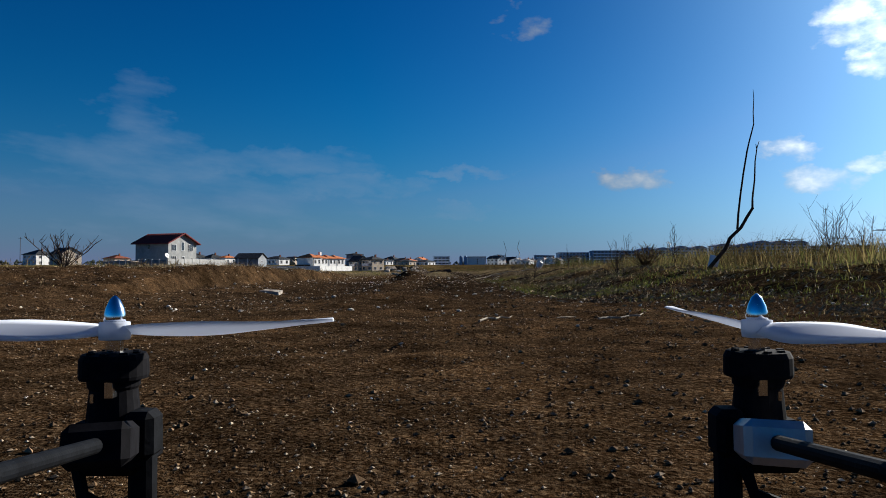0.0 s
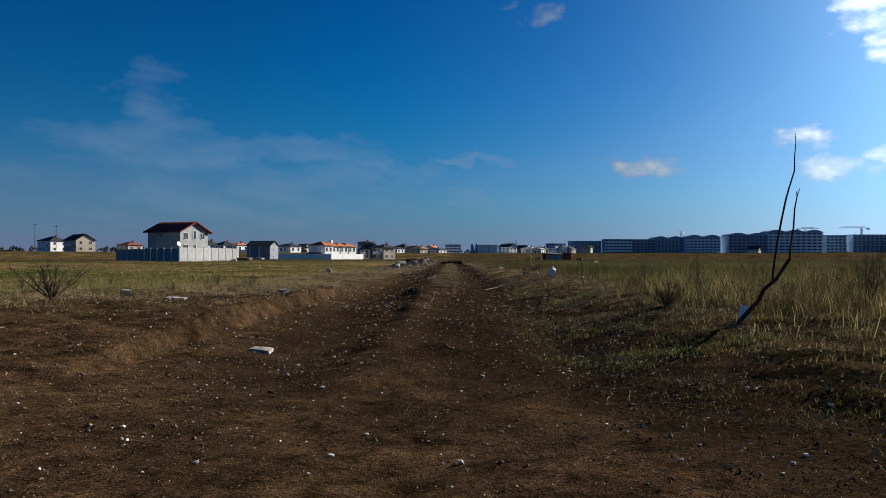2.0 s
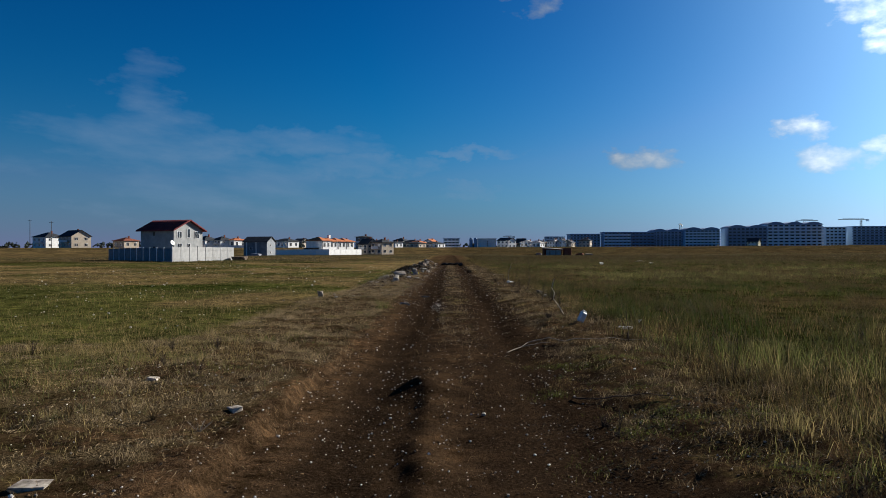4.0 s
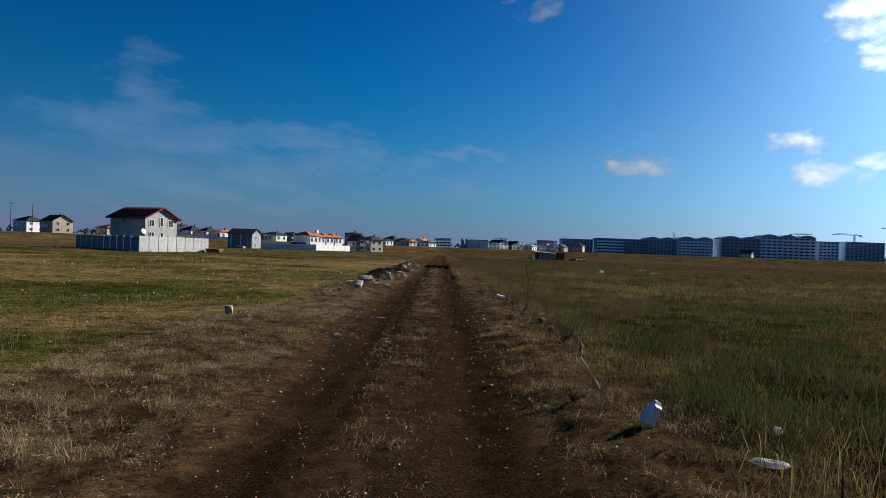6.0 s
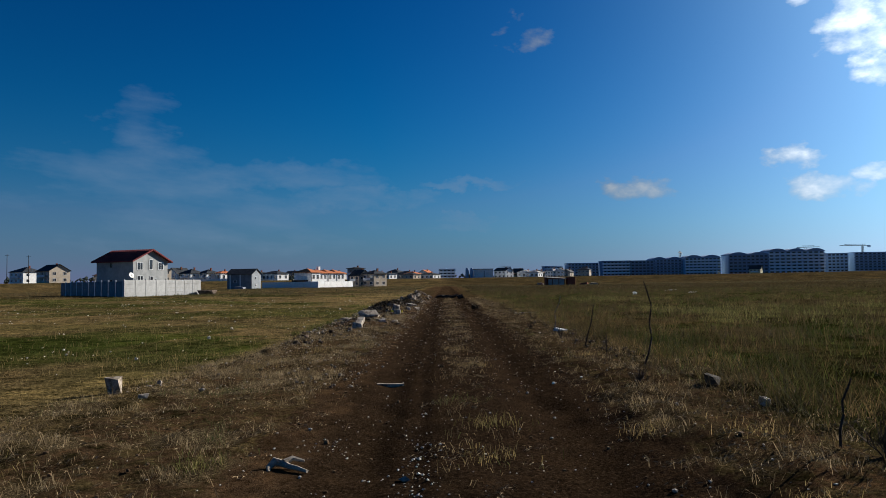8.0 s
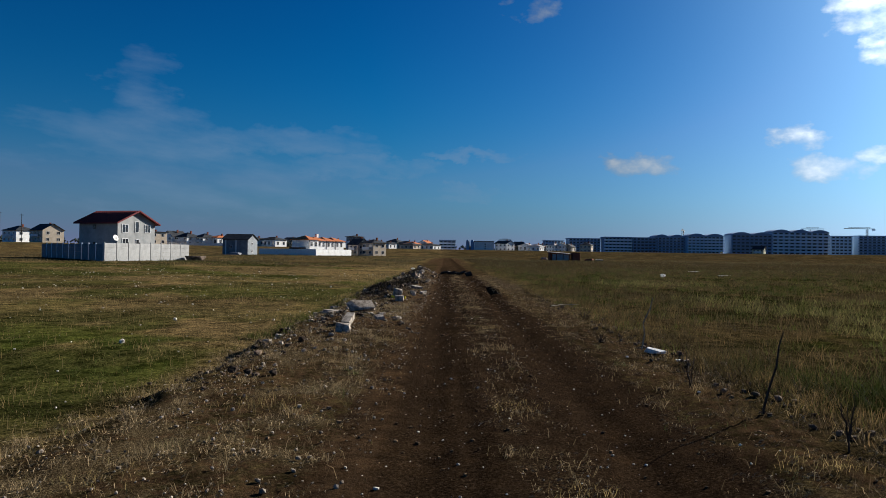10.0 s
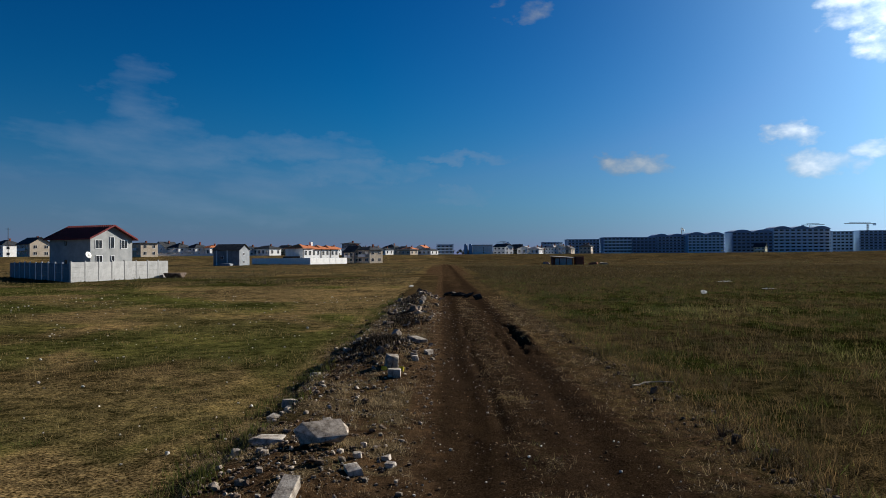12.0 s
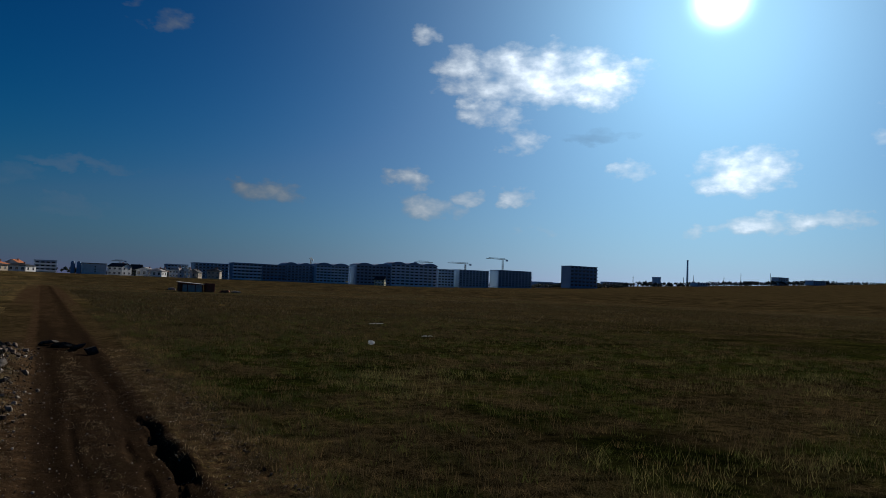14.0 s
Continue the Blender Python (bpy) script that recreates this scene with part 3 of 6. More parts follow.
def green_at(x, y):
    n = fbm(x / 4.0 + 7, y / 6.0, 51)
    far = fbm(x / 18.0 + 3, y / 9.0, 61)
    left = step(0.45, 0.59, 0.5 * n + 0.5 * far + 0.10 * step(-4, -9, x) * step(36, 22, y))
    right = step(0.38, 0.58, 0.30 * n + 0.30 * far + 0.40 * fbm(x / 1.1, y / 1.6, 55)) * (1 - 0.55 * step(58, 100, y + 40 * (far - 0.5)))
    right = np.maximum(right, step(0.34, 0.56, fbm(x / 0.9, y / 1.4, 56)) * np.maximum(bell(x, 7.5, 2.6) * bell(y, 25.0, 3.6), np.maximum(bell(x, 11.5, 3.6) * bell(y, 41.0, 3.2), bell(x, 26.0, 9.0) * bell(y, 70.0, 7.0))))
    carpet = step(0.30, 0.50, fbm(x / 2.2, y / 2.6, 53)) * bell(y, 33.0, 7.5) * step(-24, -12, x)
    left = np.maximum(0.85 * left, np.maximum(carpet, 0.8 * step(0.36, 0.54, fbm(x / 3.0, y / 5.0, 54)) * bell(y, 50.0, 11.0) * step(-30, -14, x)))
    g = np.where(x < -1, left, right)
    g = g * (1 - 0.75 * step(100, 150, np.hypot(x, y) + 40 * (far - 0.5)))
    return g * (1 - 0.85 * step(-4.7, -3.9, x + 1.2 * (n - 0.5)) * step(3.3, 2.3, x + 1.2 * (n - 0.5))) * (0.5 + 0.5 * step(9, 14, y))


def damp_at(x, y):
    """1 where wheels have pressed the earth dark."""
    ruts = np.maximum(bell(x, -0.85, 0.42), bell(x, 0.68, 0.42))
    trodden = 0.42 * step(14, 24, y) * step(105, 66, y) * (1 - 0.5 * step(34, 46, y)) * step(-3.4, -1.5, x) * step(2.6, 1.6, x)
    return np.clip(trodden + ruts * step(3.0, 9.0, y) * step(105, 66, y) * (0.05 + 0.6 * fbm(x / 0.35, y / 1.2, 96)) + 0.35 * step(0.1, 0.9, x) * step(2.0, 1.2, x) * step(8, 13, y) + (0.25 + 0.6 * fbm(x / 0.6, y / 1.4, 94)) * step(-1.35, -1.0, x) * step(1.3, 0.8, x) * step(1.5, 4.0, y) + 0.3 * step(-0.2, 0.1, x) * step(1.3, 0.9, x) * step(1.5, 4.0, y) * step(13, 9, y) + 0.55 * step(0.4, 1.0, x) * step(3.4, 2.6, x) * step(0.8, 1.6, y) * step(16, 9, y), 0, 0.95)


def thatch_at(x, y):
    """1 where dead grass lies matted on the verges."""
    lines = step(-4.5 - 6 * step(14, 11, y), -4.0 - 5 * step(14, 11, y), x) * step(-1.25, -1.9, x) * step(3.8, 6.5, y) + step(0.95 - 0.4 * step(10, 7, y), 1.3 - 0.3 * step(10, 7, y), x) * step(3.1, 2.7, x) * step(0.9, 1.8, y) * 0.72 * (1 - 0.35 * step(22, 34, y)) + 0.55 * step(-0.55, -0.25, x) * step(0.4, 0.1, x) * step(11, 15, y)
    return lines * (0.28 + 0.85 * step(0.45, 0.62, 0.7 * fbm(x / 0.62, y / 0.50, 85) + 0.3 * fbm(x / 0.16, y / 0.16, 89))) * step(90, 60, y)


def mown_at(x, y):
    """1 on the short-cut turf west of the track."""
    field = step(-3.2, -4.4, x + 0.8 * (fbm(x, y, 91) - 0.5)) * (0.5 + 0.5 * step(8, 13, y)) * step(96, 84, y + 6 * (fbm(x / 6, y / 6, 93) - 0.5))
    verge = 0.15 * step(3.1, 2.3, x + 0.6 * (fbm(x, y, 92) - 0.5)) * step(-5, -4, x) * step(1.0, 4.0, y) * step(150, 80, y)
    return np.maximum(np.maximum(field, verge), (0.3 + 0.5 * step(6, -6, x)) * step(90, 140, np.hypot(x, y)))


def graded(stops):
    """Coordinates from (position, spacing) pairs, the spacing growing evenly between them."""
    out = [stops[0][0]]
    for (p0, s0), (p1, s1) in zip(stops, stops[1:]):
        while out[-1] < p1 - 0.5 * s0:
            k = (out[-1] - p0) / (p1 - p0)
            out.append(out[-1] + s0 + (s1 - s0) * k)
        out[-1] = p1
    return np.array(out)


gx_right = graded([(0, 0.042), (1.8, 0.05), (4.5, 0.12), (14, 0.5), (60, 3.0), (300, 14.0), (1200, 80.0), (4500, 500.0)])
gx = np.concatenate((-gx_right[:0:-1], gx_right))
gy = np.concatenate((np.array([-4000.0, -1500, -500, -150, -50, -20, -9, -5, -3, -2, -1.4, -1.0]),
                     graded([(-0.7, 0.08), (0.2, 0.03), (2.5, 0.048), (8, 0.085), (30, 0.15), (60, 0.27), (90, 0.9), (340, 8.0), (1200, 70.0), (4500, 500.0)])))
X, Yg = np.meshgrid(gx, gy)
Z = land(X, Yg)
nx, ny = len(gx), len(gy)
idx = np.arange(nx * ny).reshape(ny, nx)
quads = np.stack((idx[:-1, :-1], idx[:-1, 1:], idx[1:, 1:], idx[1:, :-1]), -1).reshape(-1, 4)
ground = mesh_from("ground", np.stack((X, Yg, Z), -1).reshape(-1, 3), quads, np.full(len(quads), 4), M_ground,
                   (("soil", soil_at(X, Yg).ravel()), ("green", green_at(X, Yg).ravel()), ("mown", mown_at(X, Yg).ravel()), ("damp", damp_at(X, Yg).ravel()), ("thatch", thatch_at(X, Yg).ravel())), smooth=True)
tagged(ground, "rough brown earth track with wheel ruts through dry autumn meadow", "ground", kind="structure")


def ground_z(x, y):
    return float(land(np.array([x]), np.array([y]))[0])


# ---- buildings ----
def window(parent, x, y, z, w, h, face, frame_mat=None, name="window"):
    """A window on a wall: frame proud of the wall, pane set back in it. face 'x': on a wall that looks along +x; 'y': along -y."""
    bm = bmesh.new()
    f = 0.05 * max(1.0, w)
    bars = [(0, h / 2 - f / 2, w, f), (0, -h / 2 + f / 2, w, f), (-w / 2 + f / 2, 0, f, h - 2 * f), (w / 2 - f / 2, 0, f, h - 2 * f)]
    if w > 0.9:
        bars.append((0, 0, f * 0.8, h - 2 * f))
    for u, v, a, b in bars:
        if face == "x":
            cube(bm, 0.03, u, v, 0.06, a, b)
        else:
            cube(bm, u, -0.03, v, a, 0.06, b)
    fr = part(name, bm, frame_mat or M_frame, parent)
    fr.location = (x, y, z)
    bm = bmesh.new()
    if face == "x":
        cube(bm, 0.012, 0, 0, 0.02, w - 2 * f, h - 2 * f)
    else:
        cube(bm, 0, -0.012, 0, w - 2 * f, 0.02, h - 2 * f)
    part("pane", bm, M_pane, fr)
    return fr


def prism(bm, w, d, base, eave, ridge, along="x"):
    """House body: a box with gables; the ridge runs along the axis named."""
    if along == "x":
        ends = [[(x, -d / 2, base), (x, d / 2, base), (x, d / 2, eave), (x, 0, ridge), (x, -d / 2, eave)] for x in (-w / 2, w / 2)]
    else:
        ends = [[(-w / 2, y, base), (w / 2, y, base), (w / 2, y, eave), (0, y, ridge), (-w / 2, y, eave)] for y in (-d / 2, d / 2)]
    a, b = [[bm.verts.new(p) for p in e] for e in ends]
    bm.faces.new(a)
    bm.faces.new(b)
    for k in range(5):
        bm.faces.new((a[k], a[(k + 1) % 5], b[(k + 1) % 5], b[k]))
    bmesh.ops.recalc_face_normals(bm, faces=bm.faces)
    return bm


def gable_roof(bm, w, d, eave, ridge, over, thick, along="x"):
    """A folded roof sheet with overhang."""
    half = (d if along == "x" else w) / 2
    length = (w if along == "x" else d) + 2 * over
    low = eave - (ridge - eave) / half * over + 0.02
    e = half + over
    profile = [(-e, low), (0, ridge + 0.02), (e, low), (e, low + thick), (0, ridge + 0.02 + thick), (-e, low + thick)]
    a, b = [[bm.verts.new((q, u, z) if along == "x" else (u, q, z)) for u, z in profile] for q in (-length / 2, length / 2)]
    for k in range(6):
        bm.faces.new((a[k], a[(k + 1) % 6], b[(k + 1) % 6], b[k]))
    for ring in (a, b):
        bm.faces.new((ring[0], ring[1], ring[4], ring[5]))
        bm.faces.new((ring[1], ring[2], ring[3], ring[4]))
    bmesh.ops.recalc_face_normals(bm, faces=bm.faces)
    return bm


def hip_roof(bm, w, d, eave, ridge, over, thick=0.18):
    a, b = w / 2 + over, d / 2 + over
    r = max(0.0, a - b) if a > b else 0.0
    base = [bm.verts.new(p) for p in ((-a, -b, eave), (a, -b, eave), (a, b, eave), (-a, b, eave))]
    low = [bm.verts.new((v.co.x, v.co.y, eave - thick)) for v in base]
    top = [bm.verts.new((-r - 0.05, 0, ridge)), bm.verts.new((r + 0.05, 0, ridge))]
    bm.faces.new((base[0], base[1], top[1], top[0]))
    bm.faces.new((base[2], base[3], top[0], top[1]))
    bm.faces.new((base[1], base[2], top[1]))
    bm.faces.new((base[3], base[0], top[0]))
    bm.faces.new(low)
    for k in range(4):
        bm.faces.new((base[k], base[(k + 1) % 4], low[(k + 1) % 4], low[k]))
    bmesh.ops.recalc_face_normals(bm, faces=bm.faces)
    return bm


def house(x, y, turn, w, d, eave, ridge, wall, roof, label, cols=3, rows=2, hip=True, along="x", base=None, side=0, balcony=False):
    """A plain two-storey house: wall, roof, windows on the front (-y) and, if side, on the +x wall."""
    z = ground_z(x, y) - 0.1 if base is None else base
    top = thing("house", pose(x, y, z, 0, 0, turn), label, "house", "far houses")
    bm = bmesh.new()
    if hip:
        cube(bm, 0, 0, eave / 2, w, d, eave)
    else:
        prism(bm, w, d, 0, eave, ridge, along)
    part("wall", bm, wall, top)
    bm = bmesh.new()
    if hip:
        hip_roof(bm, w, d, eave + 0.2, ridge, 0.5)
    else:
        gable_roof(bm, w, d, eave, ridge, 0.45, 0.16, along)
    part("roof", bm, roof, top)
    fl = eave / rows
    for r in range(rows):
        for c in range(cols):
            window(top, -w / 2 + (c + 0.5) * w / cols, -d / 2, fl * (r + 0.55), min(1.5, w / cols * 0.5), fl * 0.48, "y")
        for c in range(side):
            window(top, w / 2, -d / 2 + (c + 0.5) * d / side, fl * (r + 0.55), min(1.4, d / side * 0.45), fl * 0.48, "x")
    if balcony:
        bm = bmesh.new()
        cube(bm, 0, -d / 2 - 0.5, fl, w * 0.6, 1.0, 0.15)
        cube(bm, 0, -d / 2 - 0.97, fl + 0.5, w * 0.6, 0.06, 0.85)
        part("balcony", bm, M_frame, top)
    bm = bmesh.new()
    cube(bm, w * 0.2, 0.3, ridge - 0.1, 0.6, 0.6, 1.2)
    cube(bm, w * 0.2, 0.3, ridge + 0.55, 0.75, 0.75, 0.12)
    part("chimney", bm, M_brick, top)
    return top


# the grey house by itself in the field
HX, HY, HT = -45.2, 117.4, -22.0
grey = thing("house", pose(HX, HY, -0.05, 0, 0, HT), "unplastered grey two-storey house with dark red metal roof", "house")
W, D, EAVE, RIDGE = 7.1, 6.7, 5.05, 6.6
bm = bmesh.new()
prism(bm, W, D, 0, EAVE, RIDGE, "x")
bmesh.ops.translate(bm, verts=bm.verts, vec=(-W / 2, D / 2, 0))
part("wall", bm, M_house, grey)
bm = bmesh.new()
gable_roof(bm, W, D, EAVE, RIDGE, 0.55, 0.16, "x")
bmesh.ops.translate(bm, verts=bm.verts, vec=(-W / 2, D / 2, 0))
red_roof = part("roof", bm, M_roof_red, grey, "dark red ribbed metal sheets")
tilt = math.atan2(RIDGE - EAVE, D / 2)
bm = bmesh.new()
cube(bm, 0, 0, 0, 0.04, (D / 2 + 0.5) / math.cos(tilt), 0.05)
rib = part("rib", bm, M_roof_red, red_roof)
for k in range(23):
    for side in (-1, 1):
        o = rib if k == 0 and side < 0 else new("rib", rib.data)
        o.parent = red_roof
        o.matrix_local = Matrix.Translation((-W - 0.5 + k * (W + 1.0) / 22, D / 2 + side * (D / 4 + 0.26), (EAVE + RIDGE) / 2 + 0.09)) @ Euler((-side * tilt, 0, 0)).to_matrix().to_4x4()
for yy, zz, w, h in ((1.25, 4.25, 1.05, 1.15), (3.35, 4.5, 0.7, 1.5), (5.3, 4.3, 1.05, 1.15), (1.3, 2.2, 1.05, 1.3), (3.45, 2.25, 0.6, 1.1)):
    window(grey, 0, yy, zz, w, h, "x")
for xx, zz in ((-4.2, 4.4), (-4.2, 2.0)):
    window(grey, xx, 0, zz, 0.35, 0.6, "y", M_dark_frame)
bm = bmesh.new()
spin(bm, [(0.02, -0.16), (0.25, -0.11), (0.42, 0.0), (0.44, 0.02), (0.26, -0.08), (0.02, -0.12)], 18)
dish = part("satellite_dish", bm, M_plastic_white, grey, "round white dish on the wall corner", smooth=True)
dish.matrix_local = Matrix.Translation((0.12, -0.42, 2.9)) @ Euler((radians(70), 0, radians(92))).to_matrix().to_4x4()
bm = bmesh.new()
cyl(bm, (-0.1, 0.02, 2.85), (0.08, -0.36, 2.88), 0.03, 0.03, 8)
part("dish_arm", bm, M_steel, grey)

fence = thing("concrete_fence", pose(-38.75, 100.4, 0, 0, 0, -13.0), "pale precast concrete panel fence around the grey house", "fence")


def fence_run(parent, start, step_xy, count, height, mat_panel, mat_post, post_top=0.12):
    bm = bmesh.new()
    cube(bm, 0, 0, height / 2 + post_top / 2, 0.14, 0.14, height + post_top, bevel=0.02)
    post = part("post", bm, mat_post, parent)
    length = math.hypot(*step_xy)
    bm = bmesh.new()
    rows = 4
    for r in range(rows):
        cube(bm, 0, 0, height * (r + 0.5) / rows, length - 0.16, 0.06, height / rows - 0.008)
    panel = part("panel", bm, mat_panel, parent)
    turn = math.degrees(math.atan2(step_xy[1], step_xy[0]))
    for k in range(count):
        x, y = start[0] + step_xy[0] * k, start[1] + step_xy[1] * k
        m = parent.matrix_world @ Vector((x, y, 0))
        z = ground_z(m.x, m.y) - 0.03
        for src, px_, py_ in ((post, x, y), (panel, x + step_xy[0] / 2, y + step_xy[1] / 2)):
            o = src if k == 0 else new(src.name.split(".")[0], src.data)
            o.parent = parent
            o.matrix_local = pose(px_, py_, z, 0, 0, turn)
    return parent


fence_run(fence, (0, 0.0), (0, 2.05), 8, 2.1, M_fence, M_fence)
fence_run(fence, (-0.16, 0.1), (-2.39, 1.70), 10, 1.95, M_render_grey, M_frame, 0.12)

# the small grey house and the villa with the orange roof
small = thing("house", pose(-67.0, 250, -0.1, 0, 0, -10), "small unfinished grey house with charcoal gable roof", "house")
bm = bmesh.new()
prism(bm, 8.6, 7.0, 0, 5.0, 6.6, "x")
part("wall", bm, M_render_grey, small)
bm = bmesh.new()
gable_roof(bm, 8.6, 7.0, 5.0, 6.6, 0.4, 0.16, "x")
part("roof", bm, M_roof_dark, small)
for yy, zz in ((-0.5, 3.7), (-0.5, 1.2)):
    window(small, 4.3, yy, zz, 0.9, 0.8, "x")
for xx in (-3.2, 0.3):
    bm = bmesh.new()
    cube(bm, xx, -3.55, 2.4, 0.35, 0.12, 4.8)
    part("pilaster", bm, M_white_wall, small)
window(small, -1.5, -3.5, 2.6, 1.1, 0.9, "y")
villa = thing("house", pose(-49.6, 275, 0.0, 0, 0, 58), "white terraced villa with orange clay tile roofs", "house")
for k in range(4):
    back = 0.0 if k == 0 else 0.7
    part("wall", cube(bmesh.new(), 5 * k + 2.5, 4.2 + back, 2.8, 4.98, 8.4, 5.6), M_white_wall, villa)
    bm = hip_roof(bmesh.new(), 5.0, 8.4, 5.7 - 0.25 * (k > 0), 7.2 - 0.3 * (k > 0), 0.5)
    bmesh.ops.translate(bm, verts=bm.verts, vec=(5 * k + 2.5, 4.2 + back, 0))
    part("roof", bm, M_roof_orange, villa)
    for u in (-1.1, 1.1):
        for zz in (4.0, 1.5):
            window(villa, 5 * k + 2.5 + u, back, zz, 1.1, 1.6, "y")
    part("downpipe", cyl(bmesh.new(), (5 * k + 0.15, back - 0.08, 0), (5 * k + 0.15, back - 0.08, 5.4), 0.08, 0.08, 8), M_dark_frame, villa)
part("terrace", cube(bmesh.new(), -1.6, 4.0, 1.4, 3.2, 5.0, 2.8), M_dark_frame, villa)
part("chimney", cube(bmesh.new(), 9.5, 5, 7.3, 1.0, 1.0, 1.3), M_white_wall, villa)
wall_fence = thing("garden_wall", pose(-45.4, 266, 0, 0, 0, 0), "white rendered garden wall before the villa", "wall")
fence_run(wall_fence, (0, 0), (1.63, 3.17), 6, 2.2, M_white_wall, M_white_wall, 0.05)
fence_run(wall_fence, (0, 0), (-2.7, 1.9), 9, 2.2, M_white_wall, M_white_wall, 0.05)

# houses of the settlement behind
FAR = [
    (-176, 332, -36, 12, 9, 5.6, 8.3, M_beige_wall, M_roof_dark, "pink-beige house with charcoal roof and balconies", 3, 2, False),
    (-196, 345, -29.5, 11, 9, 5.4, 7.8, M_white_wall, M_roof_dark, "white house with charcoal hipped roof", 3, 2, True),
    (-158, 345, -32, 9, 8, 3.4, 5.2, M_beige_wall, M_brick, "low beige house with brown roof", 2, 1, True),
    (-129, 331, -35, 9.5, 8, 5.6, 6.2, M_beige_wall, M_roof_dark, "boxy beige house with flat dark roof", 2, 2, True),
    (-131, 362, -32, 7, 8, 4.4, 6.8, M_white_wall, M_roof_dark, "white house with dark gabled roof", 2, 2, False, "y"),
    (-124, 360, -30.5, 8, 8, 3.9, 6.3, M_white_wall, M_roof_dark, "white house with dark pyramid roof", 3, 2, True),
    (-116.5, 362, -32, 7, 8, 3.9, 6.0, M_white_wall, M_roof_dark, "white house with dark roof and balcony", 3, 2, True),
    (-110, 364, -32, 6, 8, 3.9, 5.3, M_white_wall, M_roof_orange, "white house with bright red roof", 2, 1, True),
    (-96.5, 382, -32, 4.2, 7, 4.0, 4.9, M_white_wall, M_roof_dark, "narrow white house with dark roof", 1, 2, True),
    (-88.5, 382, -32, 11, 8, 3.6, 5.2, M_white_wall, M_roof_dark, "white house with dark roof and porch", 4, 1, True),
    (-42.0, 345, -42, 5, 6, 5.6, 6.4, M_render_grey, M_roof_dark, "grey boxy house with flat roof", 1, 2, True),
    (-35.0, 302, -39.5, 5.5, 6, 4.4, 6.6, M_beige_wall, M_roof_dark, "half-built house with dark gable roof", 2, 2, False),
    (-28.8, 300, -39.5, 6.6, 7, 5.0, 6.6, M_beige_wall, M_roof_dark, "grey-beige house with rounded dark roof", 2, 2, True),
    (-35.2, 452, -32, 6.4, 8, 3.4, 4.6, M_white_wall, M_roof_dark, "distant white house with dark roof", 2, 1, True),
    (-22.0, 452, -32, 10, 8, 3.0, 4.2, M_beige_wall, M_roof_dark, "distant low house with dark roof", 3, 1, True),
    (-11.5, 482, -32, 13, 9, 3.2, 4.6, M_white_wall, M_roof_dark, "distant row of white houses", 4, 1, True),
    (50, 602, -12, 10, 9, 4.0, 5.6, M_white_wall, M_roof_dark, "distant white villa with dark roof", 3, 1, True),
    (60, 600, -12, 7.5, 9, 5.0, 8.5, M_white_wall, M_roof_dark, "distant house with stepped roof", 2, 2, False),
    (58.9, 500, -12, 12, 9, 3.6, 4.8, M_white_wall, M_roof_dark, "distant long white house", 4, 1, True),
    (71.6, 520, -12, 8, 9, 3.4, 4.6, M_beige_wall, M_brick, "distant brown house with dull roof", 2, 1, True),
    (238.5, 560, -38, 8, 7, 5.0, 7.6, M_yellow_wall, M_roof_dark, "pale yellow house before the apartment blocks", 3, 2, False),
]
for f in FAR:
    house(*f[:10], cols=f[10], rows=f[11], hip=f[12], side=2, along=f[13] if len(f) > 13 else "x", balcony=f[8] is M_roof_dark and f[11] == 2)
# more of the settlement, small on the skyline
rnd = random.Random(41)
for k in range(30):
    x = -100 + 7.2 * k + rnd.uniform(-2, 2)
    if -6 < x < 9 or 15 < x < 32 or x > 96:
        continue
    y = rnd.uniform(455, 560)
    w, e = rnd.uniform(6, 11), rnd.uniform(3.2, 5.4)
    wall, roof, label = rnd.choice([(M_white_wall, M_roof_dark, "small distant white house with dark roof"), (M_white_wall, M_roof_orange, "small distant white house with red tiles"),
                                    (M_beige_wall, M_roof_dark, "small distant beige house with dark roof"), (M_white_wall, M_tin, "small distant white house with grey roof")])
    house(x, y, rnd.uniform(-45, -10), w, 8, e, e + rnd.uniform(1.2, 2.2), wall, roof, label, cols=3, rows=2 if e > 4.2 else 1, hip=rnd.random() < 0.5, along=rnd.choice("xy"), side=2)
row_wall = thing("garden_wall", pose(-139, 338, 0, 0, 0, 0), "low white garden wall before the row of houses", "wall")
fence_run(row_wall, (0, 0), (3.3, 1.05), 12, 1.2, M_white_wall, M_white_wall, 0.05)


